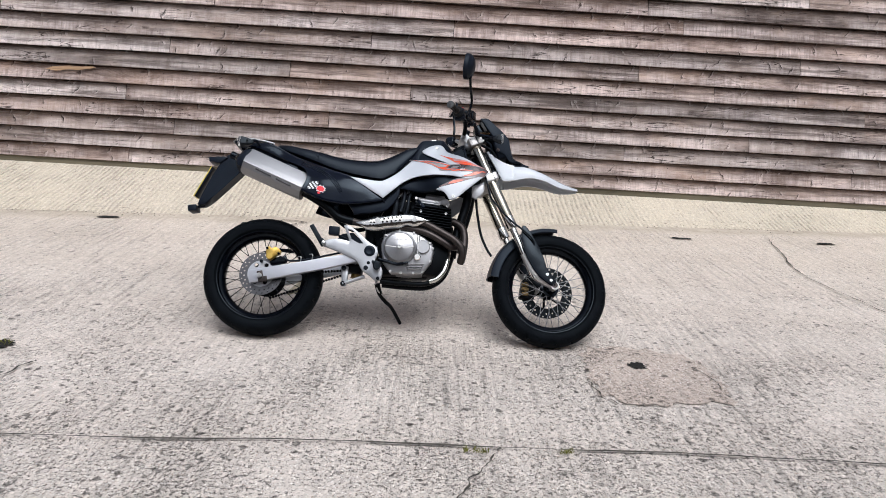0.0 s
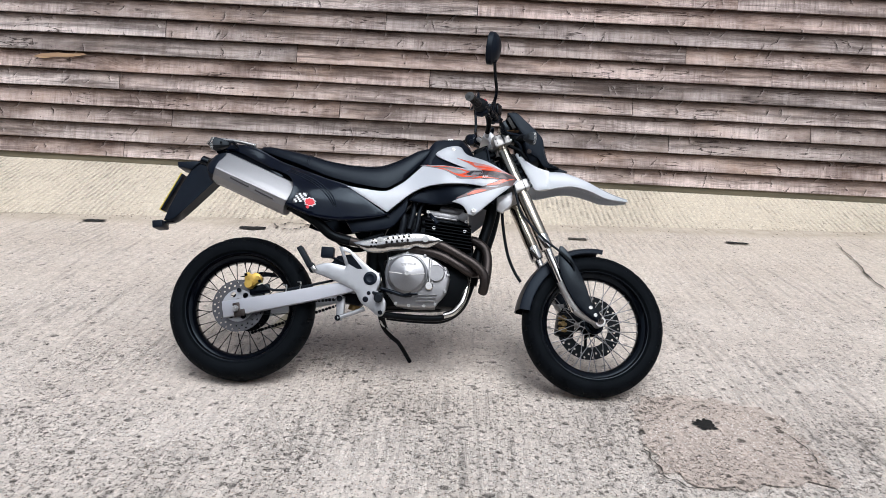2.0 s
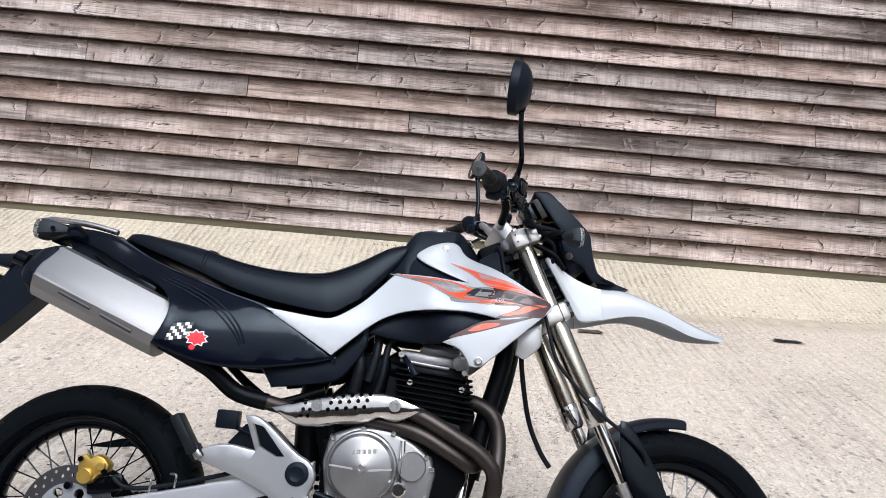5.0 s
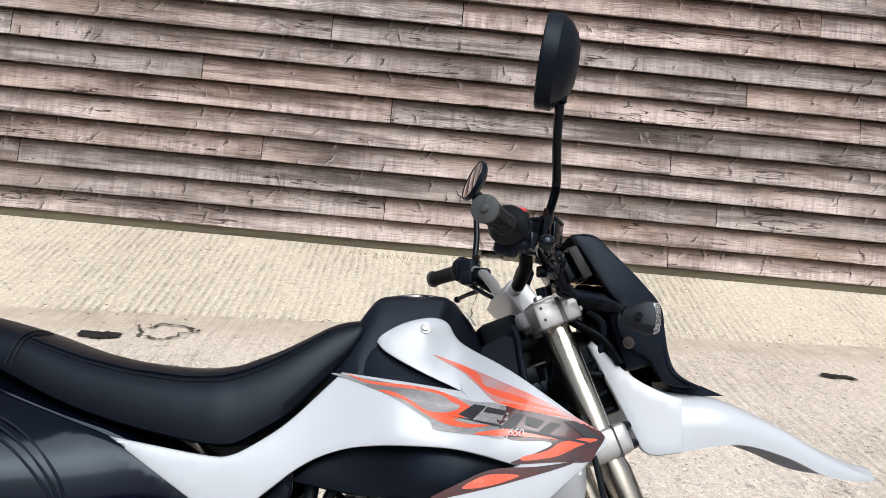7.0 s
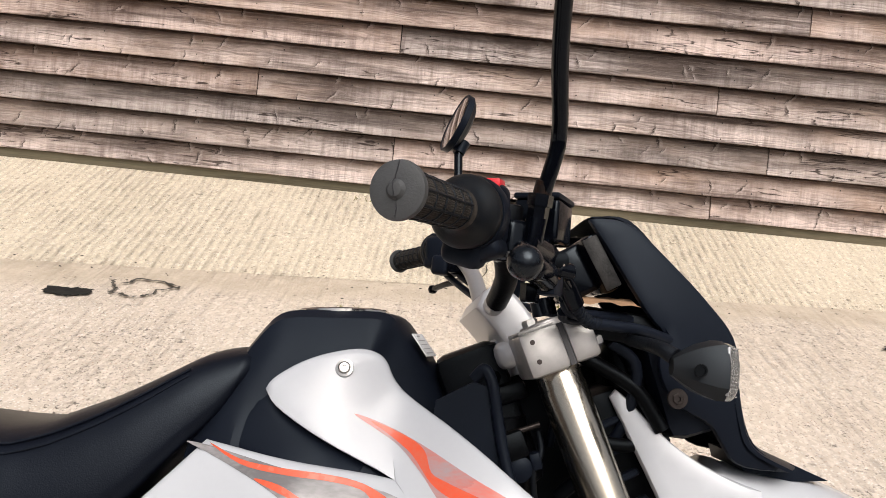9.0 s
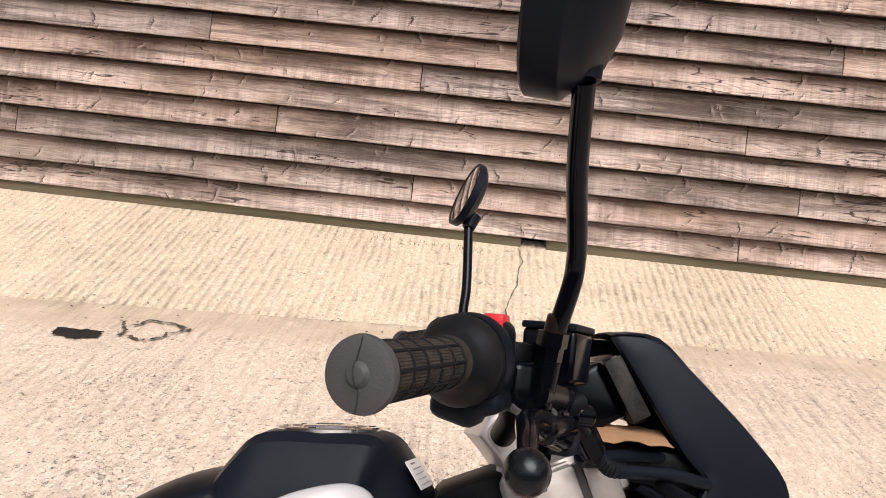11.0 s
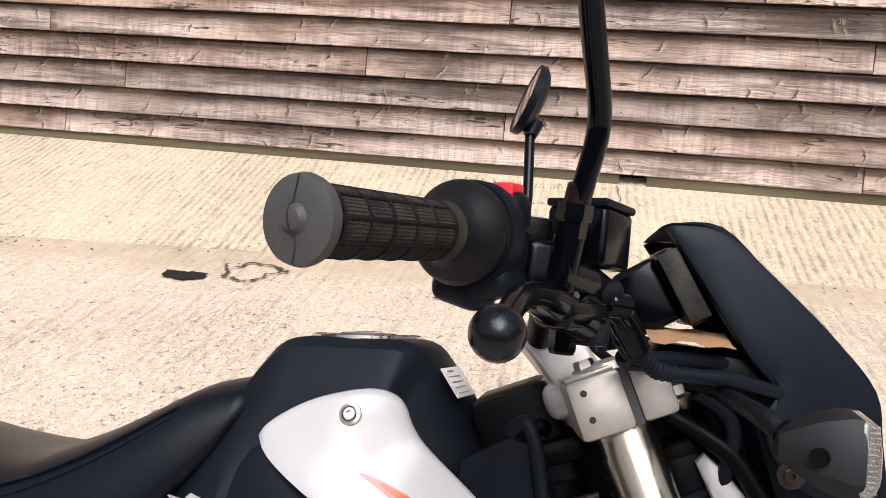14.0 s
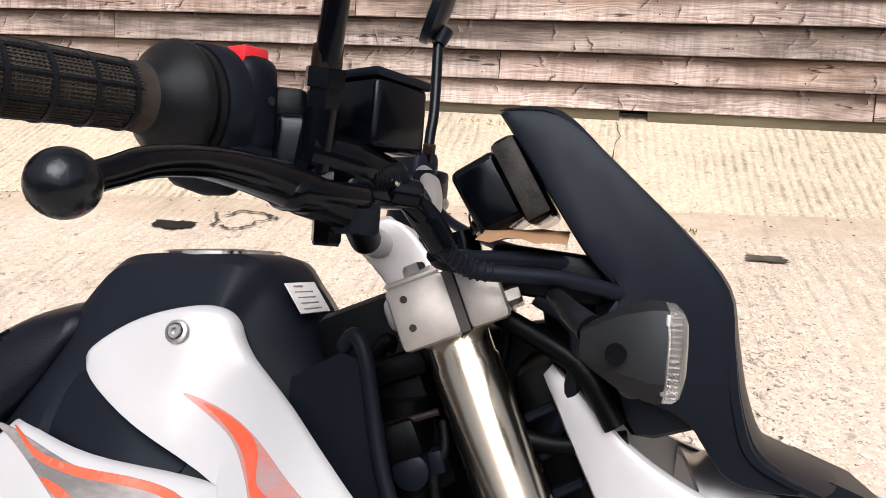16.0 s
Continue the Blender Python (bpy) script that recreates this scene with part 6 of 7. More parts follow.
for s in (-1, 1):
    cl = part("top_clamp", steered(clamp_half(s)), CAST, bike, "rough cast alloy top yoke clamp")
    part("clamp_slot", steered(box(on_fork(-0.020, 0.104 * s, 0.0112), (0.0060, 0.0615, 0.0435), (0, -24.5, 0), 0)), INK, cl)
    part("clamp_bolt", steered(join(bolt(on_fork(-0.012, 0.112 * s, 0.041), (0.91, 0, 0.415), 0.0075, 0.012, socket=False), lathe([(0, 0.0105), (0.0025, 0.0105)], on_fork(-0.012, 0.112 * s, 0.040), (0.91, 0, 0.415), 18))), ZINC, cl)
    for sv in (-0.020, 0.0):
        part("clamp_hole", steered(lathe([(0, 0.0026), (0.0004, 0.0026), (0.0004, 0.0020), (-0.003, 0.0020), (-0.003, 0)], on_fork(sv - 0.012, 0.1375 * s, -0.022), (0, s, 0), 14)), PIPE, cl)
    part("clamp_nut", steered(bolt(on_fork(-0.043, 0.112 * s, -0.012), -FORK, 0.0085, 0.012, socket=False)), ZINC, cl)
    part("clamp_lid", steered(box(on_fork(-0.044, 0.104 * s, -0.0135), (0.038, 0.060, 0.004), (0, -24.5, 0), 0.0015)), CAST, cl)
    part("clamp_cap", steered(lathe([(0, 0.024), (0.006, 0.022), (0.008, 0.012), (0.006, 0.0)], on_fork(-0.042, 0.104 * s), -FORK, 24)), CAST, cl)
    lc = box(on_fork(0.205, 0.104 * s), (0.078, 0.062, 0.050), (0, -24.5, 0), 0.010, 3)
    lcl = part("lower_clamp", steered(lc), CAST, bike)
    part("clamp_slot", steered(box(on_fork(0.205, 0.104 * s, 0.014), (0.003, 0.0635, 0.0508), (0, -24.5, 0), 0)), INK, lcl)
    for sv in (0.190, 0.220):
        part("clamp_bolt", steered(bolt(on_fork(sv, 0.122 * s, 0.038), (0.91, 0, 0.415), 0.0075, 0.010, socket=False)), BLACKM, lcl)
yoke = bmesh.new()
box(on_fork(-0.028, 0, -0.018), (0.062, 0.17, 0.030), (0, -24.5, 0), 0.010, 3, bm=yoke)
box(on_fork(-0.026, 0.0, -0.030), (0.040, 0.10, 0.046), (0, -24.5, 0), 0.012, 3, bm=yoke)
part("top_yoke", steered(yoke), ALU, bike, "pale silver alloy top yoke")
part("lower_yoke", steered(box(on_fork(0.205, 0, -0.012), (0.062, 0.18, 0.046), (0, -24.5, 0), 0.010, 3)), CAST, bike)
part("steering_nut", steered(lathe([(0, 0.018), (0.012, 0.018), (0.014, 0.015), (0.014, 0)], on_fork(-0.034, 0, -0.030), -FORK, 6)), ZINC, bike)
riser = prism(rounded([(0.252, 1.092), (0.262, 1.116), (0.282, 1.120), (0.303, 1.104), (0.337, 1.060), (0.330, 1.030), (0.303, 1.026), (0.288, 1.056), (0.268, 1.078)], 1, 70), -0.082, 0.082, 0.006, 3)
riser = part("bar_riser", steered(riser), ALU, bike, "pale silver cast handlebar riser")
for s in (-1, 1):
    part("riser_bolt", steered(bolt((0.293, 0.045 * s, 1.110), (0.6, 0, 0.8), 0.007, 0.008)), BLACKM, riser)
part("riser_cover", steered(lathe([(0, 0.016), (0.030, 0.016), (0.036, 0.011), (0.036, 0)], (0.285, -0.060, 1.110), (0.2, -0.5, 0.85), 18)), MATT, riser)
part("front_brake_hose", tube([(0.385, -0.125, 0.90), (0.405, -0.145, 0.83), (0.430, -0.150, 0.741), (0.471, -0.150, 0.687), (0.540, -0.150, 0.616), (0.608, -0.152, 0.565), (0.660, -0.145, 0.518), (0.668, -0.12, 0.470), (0.655, -0.06, 0.40)], 0.005, 8), RUBBER, bike)
part("brake_hose_loop", tube([(0.36, 0.02, 0.80), (0.370, 0.03, 0.70), (0.395, 0.05, 0.58), (0.43, 0.06, 0.50), (0.46, 0.06, 0.455)], 0.007, 8), RUBBER, bike)
part("reflector_bracket", panel([(0.330, 0.800), (0.395, 0.830), (0.400, 0.770), (0.355, 0.735), (0.330, 0.745)], 0.125, 0.02, 0.02), ALU, bike)


def hugger_bm():
    """The low front mudguard: an arched strip over the wheel with turned-down sides."""
    rings = []
    for k in range(25):
        a = radians(172 - 88 * k / 24)
        w = 0.070 - 0.012 * (k / 24) ** 2
        sec = []
        for v, dr in ((-1, -0.045), (-1.0, -0.018), (-0.88, -0.003), (-0.5, 0.004), (0, 0.006), (0.5, 0.004), (0.88, -0.003), (1.0, -0.018), (1, -0.045)):
            d = dr if abs(v) < 1 else dr * (0.5 if k > 15 else 1.0)
            sec.append((v * w, 0.339 + d))
        sec += [(y * 0.95, r - 0.004) for y, r in reversed(sec)]
        rings.append([Vector((FC[0] + r * math.cos(a), y, FC[1] + r * math.sin(a))) for y, r in sec])
    return rings_to_bm(bmesh.new(), rings)


hug = part("front_hugger", steered(hugger_bm()), MATT, bike, "black plastic front mudguard close over the tyre")
for s in (-1, 1):
    part("hugger_stay", steered(prism([(0.55, 0.52), (0.62, 0.54), (0.68, 0.40), (0.66, 0.37), (0.63, 0.37), (0.60, 0.43)], 0.071 * s, 0.077 * s, 0.002)), MATT, hug)

# -- high front fender --
FEND = [(0.412, 1.022, 1.000, 0.058), (0.430, 1.004, 0.965, 0.062), (0.465, 0.978, 0.905, 0.068), (0.495, 0.960, 0.855, 0.078), (0.520, 0.949, 0.846, 0.084), (0.560, 0.939, 0.855, 0.088), (0.62, 0.937, 0.869, 0.090), (0.670, 0.924, 0.872, 0.088), (0.735, 0.898, 0.857, 0.080), (0.80, 0.866, 0.832, 0.066), (0.86, 0.843, 0.826, 0.048), (0.905, 0.832, 0.827, 0.022)]


def fender_bm():
    rings = []
    for q, w in zip(spline([(x, zt, zb) for x, zt, zb, w in FEND], 4), np.interp(np.linspace(0, len(FEND) - 1, 4 * (len(FEND) - 1) + 1), range(len(FEND)), [f[3] for f in FEND])):
        x, zt, zb, w = q.x, q.y, q.z, float(w)
        h = zt - zb
        crown = 0.014 if x > 0.53 else 0.004
        half = [(0.0, zt + crown), (0.45 * w, zt + 0.75 * crown), (0.80 * w, zt), (0.95 * w, zt - 0.18 * h), (1.0 * w, zt - 0.6 * h), (0.985 * w, zb)]
        outer = [(-a, b) for a, b in reversed(half)] + half[1:]
        inner = [(a * 0.93, b - (0.005 if abs(a) < 0.9 * w else 0.0)) for a, b in reversed(outer)]
        rings.append([Vector((x, y, z)) for y, z in outer + inner])
    return rings_to_bm(bmesh.new(), rings)


def wing_bm(s):
    W = [(0.408, 1.018), (0.414, 1.026), (0.424, 1.020), (0.465, 0.981), (0.500, 0.960), (0.536, 0.946), (0.56, 0.940), (0.56, 0.855), (0.516, 0.845), (0.495, 0.850), (0.484, 0.872), (0.455, 0.930), (0.43, 0.975)]
    return panel(W, blend_depth([(0.41, 1.02, 0.060), (0.46, 0.97, 0.072), (0.5, 0.87, 0.088), (0.55, 0.90, 0.090)]), 0.007, 0.015, lip=0.005, lip_r=0.006, side=s)


FEND = [f for f in FEND if f[0] >= 0.520]
fen = part("front_fender", fender_bm(), WHITE, bike, "white high beak front fender", angle=60)
for v in fen.data.vertices:
    v.co.x += 0.06 * max(0.0, v.co.x - 0.62)
for s in (-1, 1):
    part("fender_wing", wing_bm(s), WHITE, fen)
# -- headlight cowl, instruments --
CREASE = [(0.366, 1.190), (0.404, 1.190), (0.445, 1.153), (0.489, 1.114), (0.520, 1.078), (0.527, 1.040), (0.534, 1.000), (0.548, 0.968), (0.588, 0.950)]
INNER = [(0.588, 0.946), (0.530, 0.946), (0.512, 0.971), (0.500, 0.989), (0.467, 1.001), (0.446, 1.022), (0.437, 1.052), (0.450, 1.071), (0.430, 1.087), (0.409, 1.116), (0.385, 1.152), (0.366, 1.178), (0.360, 1.186)]


def cowl_front():
    line = spline([(x, 0, z) for x, z in CREASE], 4)
    rings = []
    for k, p in enumerate(line):
        t = k / (len(line) - 1)
        bow = 0.001 + 0.002 * math.sin(math.pi * min(1, t * 1.15)) + 0.022 * t * t
        w = 0.086 - 0.010 * t
        outer = []
        for j in range(15):
            v = -1 + 2 * j / 14
            outer.append(Vector((p.x + bow * (1 - abs(v) ** 2.4) - 0.002 * abs(v), v * w, p.z + 0.004 * (1 - v * v) * (1 - t))))
        inner = [q + Vector((-0.005, 0, -0.002)) for q in reversed(outer)]
        rings.append(outer + inner)
    return rings_to_bm(bmesh.new(), rings)


cowl = part("headlight_cowl", cowl_front(), MATT, bike, "matt black headlight cowl and fly screen", angle=40)
CD = blend_depth([(0.37, 1.19, 0.088), (0.50, 1.10, 0.084), (0.44, 1.08, 0.094), (0.46, 1.01, 0.088), (0.54, 0.96, 0.074), (0.585, 0.949, 0.070)])
for s in (-1, 1):
    part("cowl_side", panel(CREASE + INNER, CD, 0.005, 0.014, lip=0.004, lip_r=0.005, side=s), MATT, cowl)
part("cowl_screw", join(lathe([(0, 0.0105), (0.002, 0.010), (0.002, 0)], (0.461, -0.089, 1.012), (0, -1, 0), 20), bolt((0.461, -0.090, 1.012), r=0.0060, h=0.003)), PIPE, cowl)
part("headlight_back", box((0.475, 0, 1.03), (0.07, 0.145, 0.12), (0, -20, 0), 0.02), MATT, cowl)
# black boxes added to fill the gap behind the cowl with dark
gap_fill = box((0.430, 0.0, 1.022), (0.056, 0.084, 0.100), (0, -12, 0), 0.018, 3)
box((0.400, -0.045, 1.078), (0.084, 0.078, 0.034), (0, 4, 0), 0.008, bm=gap_fill)
part("headlight_shell", gap_fill, FRAMEM, cowl)
tongue = panel([(0.545, 0.955), (0.60, 0.952), (0.640, 0.938), (0.600, 0.934), (0.55, 0.940)], 0.045, 0.09, 0.02, lip=0)
part("cowl_tongue", tongue, MATT, cowl)
inst = box((0.377, -0.008, 1.143), (0.064, 0.150, 0.021), (0, 59, 0), 0.006)
inst = part("instrument_panel", inst, BLACKM, bike, "worn black instrument cluster")
part("side_plate", box((0.377, -0.0835, 1.143), (0.058, 0.002, 0.017), (0, 59, 0), 0.001), surf("scuffed_black_plastic", (0.0075, 0.0075, 0.008), 0.45, var=0.4, scale=60, bump=0.15, bscale=500, col2=(0.040, 0.040, 0.040), spec=0.2), inst)
part("gauge_body", box((0.353, -0.012, 1.132), (0.054, 0.112, 0.038), (0, 57, 0), 0.006, 3), BLACKM, inst)
key = part("ignition_key", join(box((0.338, -0.018, 1.110), (0.006, 0.020, 0.026), (0, 20, 0), 0.002), lathe([(0, 0.014), (0.02, 0.014)], (0.332, -0.018, 1.085), (-0.3, 0, 1), 16)), BLACKM, bike)
part("key_ring", lathe([(0.0, 0.011), (0.0016, 0.012), (0.0, 0.013), (-0.0016, 0.012)], (0.346, -0.035, 1.116), (0.3, 1, 0.2), 24, closed=True), ZINC, key)
part("key_tag_tape", tube([(0.338, -0.045, 1.122), (0.346, -0.05, 1.118), (0.350, -0.052, 1.108), (0.346, -0.052, 1.101)], 0.0026, 8), CREAM, key)
pap = bmesh.new()
g = [[bm_v for bm_v in [pap.verts.new((0.353 + 0.060 * i / 6, -0.110 + 0.060 * j / 4, 1.0985 + 0.0026 * j + 0.005 * noise.noise((i * 0.6, j * 0.8, 4)) + 0.002 * i / 6)) for j in range(5)]] for i in range(7)]
for i in range(6):
    for j in range(4):
        pap.faces.new((g[i][j], g[i + 1][j], g[i + 1][j + 1], g[i][j + 1]))
bmesh.ops.solidify(pap, geom=pap.faces[:], thickness=0.0012)
part("key_tag", pap, PAPER, key, "crumpled brown paper tag")
signal = indicator("front_turn_signal", (0.452, -0.172, 1.055), (0.055, 0.046, 0.053), 1, (0.405, -0.10, 1.075), -1)

for ob in (cowl, inst, key):
    ob.location = (0.0065, 0, 0.013)
signal.location = (0.008, 0, 0.004)
# -- cables and hoses --
HOSES = [
    ([(0.322, -0.172, 1.140), (0.331, -0.162, 1.128), (0.347, -0.150, 1.106), (0.362, -0.135, 1.093), (0.390, -0.122, 1.091), (0.42, -0.108, 1.090), (0.460, -0.085, 1.082)], 0.0056),
    ([(0.336, -0.150, 1.112), (0.347, -0.132, 1.100), (0.378, -0.102, 1.100), (0.413, -0.082, 1.100), (0.45, -0.06, 1.09)], 0.0055),
    ([(0.338, -0.135, 1.100), (0.345, -0.118, 1.094), (0.385, -0.085, 1.094), (0.43, -0.06, 1.088)], 0.0050),
    ([(0.232, 0.255, 1.165), (0.28, 0.20, 1.13), (0.34, 0.12, 1.11), (0.40, 0.05, 1.10)], 0.0055),
    ([(0.225, 0.27, 1.155), (0.27, 0.19, 1.12), (0.33, 0.08, 1.09), (0.37, 0.03, 1.05), (0.36, 0.02, 0.95)], 0.0050),
    ([(0.40, -0.075, 1.075), (0.43, -0.07, 1.05), (0.42, -0.05, 0.98), (0.38, -0.03, 0.93)], 0.006),
    ([(0.41, -0.05, 1.08), (0.44, -0.04, 1.03), (0.41, -0.02, 0.95), (0.37, 0.0, 0.90)], 0.008),
]
for pts, r in HOSES:
    part("control_cable", tube(pts, r, 10), RUBBER if r > 0.006 else MATT, bike)
fer = tube([(0.326, -0.168, 1.135), (0.337, -0.157, 1.121), (0.347, -0.150, 1.106)], [0.0075, 0.0095, 0.0090], 12)
part("hose_union", fer, BLACKM, bike)
for k in range(9):
    p = spline([(0.347, -0.150, 1.106), (0.355, -0.142, 1.098), (0.364, -0.133, 1.0925), (0.376, -0.127, 1.0915)], 3)[k]
    part("boot_ring", lathe([(-0.0012, 0.0054), (0, 0.0070), (0.0012, 0.0054)], p, (0.75, 0.4, -0.3), 14), RUBBER, bike)
part("cowl_bracket", join(tube([(0.37, -0.06, 1.06), (0.43, -0.065, 1.03), (0.46, -0.07, 0.99)], 0.008, 8), tube([(0.36, -0.06, 0.98), (0.42, -0.06, 0.97), (0.47, -0.06, 0.98)], 0.007, 8)), FRAMEM, bike)
part("headlight_bracket", box((0.430, 0.01, 0.965), (0.050, 0.11, 0.13), (0, -24, 0), 0.012), FRAMEM, bike)
for k in range(4):
    part("bracket_rib", box((0.408 + 0.012 * k, -0.050, 0.990 - 0.026 * k), (0.026, 0.012, 0.007), (0, -30, 0), 0.002, 1), MATT, bike)

# -- handlebar and controls --
BAR = [(0.194, -0.377, 1.156), (0.234, -0.266, 1.166), (0.266, -0.20, 1.158), (0.281, -0.145, 1.130), (0.278, -0.09, 1.106), (0.276, 0, 1.099), (0.274, 0.09, 1.104), (0.262, 0.18, 1.150), (0.238, 0.245, 1.182), (0.200, 0.30, 1.190), (0.145, 0.366, 1.179)]
bar = part("handlebar", tube(BAR[4:], 0.0112, 16, 6), PLATEM, bike, "silver tapered handlebar with black controls")
# right half drawn black: the bar's shade put into its colour
part("bar_end", tube(BAR[:5], 0.0113, 16, 6), FRAMEM, bar)


def grip(a, b, parent, split):
    """A waffle grip: end flange with a nub, raised bands and bars over fine mesh."""
    a, b = Vector(a), Vector(b)
    d = (b - a).normalized()
    L = (b - a).length
    body = lathe([(0.003, 0.0145), (0.012, 0.0150), (L - 0.028, 0.0150), (L - 0.012, 0.0172)], a, d, 40)
    gp = part("grip", body, GRIPMESH, parent, "worn black waffle rubber grip")
    nub = lathe([(0.004, 0.0150), (0.0045, 0.0188), (0.002, 0.0194), (-0.001, 0.0186), (-0.0022, 0.0150), (-0.0025, 0.0066), (-0.0035, 0.0060), (-0.0052, 0.0045), (-0.006, 0.0)], a, d, 40)
    end = part("grip_end", nub, GRIPEND, gp, "grey rubber grip end with a crack")
    u = Vector((0, 0, 1)).cross(d).normalized()
    w = d.cross(u)
    if split:
        crk = [a + d * (-0.0026 if abs(k) > 0.34 else -0.0032 - 0.0028 * (1 - (k / 0.36) ** 2) ** 0.5) + w * 0.0188 * k + u * 0.0011 * math.sin(k * 4 + 0.6) for k in np.linspace(-0.96, 0.96, 49).tolist()]
        part("crack", tube(crk, 0.00035, 5, smooth=False), INK, end)
    rb = bmesh.new()
    n = 6
    for k in range(n):
        t = 0.010 + (L - 0.038) * k / (n - 1)
        lathe([(t - 0.0013, 0.0148), (t - 0.0009, 0.0163), (t + 0.0009, 0.0163), (t + 0.0013, 0.0148)], a, d, 36, bm=rb)
    for k in range(9):
        an = 2 * math.pi * k / 9 + 0.2
        o = math.cos(an) * u + math.sin(an) * w
        tube([a + d * 0.008 + o * 0.0152, a + d * (L - 0.026) + o * 0.0152], 0.0012, 6, smooth=False, bm=rb)
    part("grip_rib", rb, RUBBER, gp)
    fm = bmesh.new()
    for k in range(48):
        t = 0.012 + (L - 0.030) * k / 47
        lathe([(t - 0.0006, 0.0149), (t, 0.01560), (t + 0.0006, 0.0149)], a, d, 28, bm=fm)
    for k in range(54):
        an = 2 * math.pi * k / 54
        o = math.cos(an) * u + math.sin(an) * w
        tube([a + d * 0.010 + o * 0.0152, a + d * (L - 0.020) + o * 0.0152], 0.00045, 4, smooth=False, bm=fm)
    part("fine_rib", fm, GRIPMESH, gp)
    cone = lathe([(L - 0.020, 0.0155), (L - 0.014, 0.0178), (L - 0.010, 0.0215), (L - 0.006, 0.0262), (L - 0.002, 0.0290), (L, 0.0298), (L + 0.003, 0.0296), (L + 0.004, 0.026), (L + 0.006, 0.026), (L + 0.0065, 0.0285), (L + 0.010, 0.0285), (L + 0.011, 0.018)], a, d, 44)
    part("grip_flange", cone, DUSTY, gp, "scuffed rubber flange")
    return d


gd = grip((0.189, -0.386, 1.1555), (0.2335, -0.266, 1.166), bar, True)
hx = Matrix.Translation((0.2335, -0.266, 1.166)) @ gd.to_track_quat("Y", "Z").to_matrix().to_4x4()
hs = lathe([(0.011, 0.0295), (0.014, 0.031), (0.024, 0.031), (0.026, 0.029), (0.026, 0.012)], (0, 0, 0), (0, 1, 0), 36)
box((0.004, 0.037, 0.001), (0.042, 0.026, 0.052), (0, 0, 0), 0.009, 3, bm=hs)
hs2 = box((-0.006, 0.025, -0.030), (0.036, 0.030, 0.026), (0, 12, 0), 0.009, 3)
box((0.010, 0.030, -0.026), (0.030, 0.034, 0.022), (0, -20, 0), 0.007, 3, bm=hs2)
hs.transform(hx)
house = part("throttle_housing", hs, MATT, bar, "black throttle and switch housing")
hs2.transform(hx)
part("housing_lower", hs2, MATT, house)
sw = box((0.012, 0.036, 0.026), (0.015, 0.017, 0.010), (0, 0, 0), 0.002)
box((0.010, 0.034, 0.022), (0.020, 0.022, 0.006), (0, 0, 0), 0.002, bm=sw)
sw.transform(hx)
part("kill_switch", sw, RED, house, "red engine stop switch")
sc2 = lathe([(0, 0.0022), (0.0008, 0.0022), (0.0008, 0)], (0.0252, 0.040, 0.004), (1, 0, 0), 10)
sc2.transform(hx)
part("housing_screw", sc2, INK, house)
ms = tube([(0.285, -0.232, 1.150), (0.302, -0.200, 1.146), (0.318, -0.172, 1.142)], [0.013, 0.0155, 0.012], 16)
box((0.280, -0.214, 1.152), (0.034, 0.034, 0.036), (0, 0, 25), 0.006, 3, bm=ms)
box((0.308, -0.188, 1.134), (0.028, 0.050, 0.018), (0, 0, -28), 0.006, 3, bm=ms)
mas = part("brake_master_cylinder", ms, BLACKM, bar, "gloss black front brake master cylinder")
part("clamp_bolt", bolt((0.322, -0.186, 1.142), (0.8, -0.5, 0.3), 0.006, 0.006, socket=False), CHROME, mas)
ring = bmesh.new()
rc, ra = Vector((0.287, -0.231, 1.1385)), Vector((0.12, -0.30, 0.95)).normalized()
lathe([(-0.002, 0.0135), (-0.002, 0.0160), (0.002, 0.0160), (0.002, 0.0135)], rc, ra, 48, bm=ring, closed=True)
ru = ra.orthogonal().normalized()
for k in range(44):
    o = Matrix.Rotation(2 * math.pi * k / 44, 3, ra) @ ru
    tube([rc + o * 0.0160 - ra * 0.002, rc + o * 0.0160 + ra * 0.002], 0.0006, 4, smooth=False, bm=ring)
part("adjuster_ring", ring, CASE, mas, "knurled steel adjuster ring")
part("perch_clamp", box((0.272, -0.219, 1.172), (0.020, 0.022, 0.022), (0, 0, 22), 0.004, 2), FRAMEM, mas)
part("switch_plate", box((0.3045, -0.206, 1.1455), (0.017, 0.009, 0.005), (20, 12, -28), 0.002, 3), CHROME, mas, "small polished plate")
folds = [(0.0, 0.0)] + [(0.0013 * k + d, r) for k in range(1, 17, 2) for d, r in ((-0.0013, 0.0058), (0, 0.0078))] + [(0.022, 0.0058), (0.022, 0.0)]
part("plunger_boot", lathe(folds, (0.313, -0.197, 1.1400), (0.66, 0.72, 0.22), 14), RUBBER, mas, "ribbed rubber plunger boot")
part("outlet_cap", lathe([(0, 0.0), (0, 0.0070), (0.002, 0.0085), (0.017, 0.0085), (0.019, 0.0070), (0.019, 0)], (0.320, -0.184, 1.1355), (0.85, 0.5, -0.06), 20), BLACKM, mas)
part("banjo_pipe", tube([(0.326, -0.176, 1.132), (0.334, -0.165, 1.124), (0.343, -0.154, 1.116)], 0.0052, 12), BLACKM, mas)
part("pivot_nut", bolt((0.296, -0.213, 1.118), (0, 0, -1), 0.0085, 0.016, socket=False), BLACKM, mas)
rs = box((0.010, 0, -0.0045), (0.043, 0.042, 0.039), (0, 0, 0), 0.004, 3)
RM = Matrix.Translation((0.3025, -0.186, 1.181)) @ Euler((0, 0, radians(63))).to_matrix().to_4x4()
rs.transform(RM)
res = part("fluid_reservoir", rs, BLACKM, mas, "square black brake fluid reservoir")
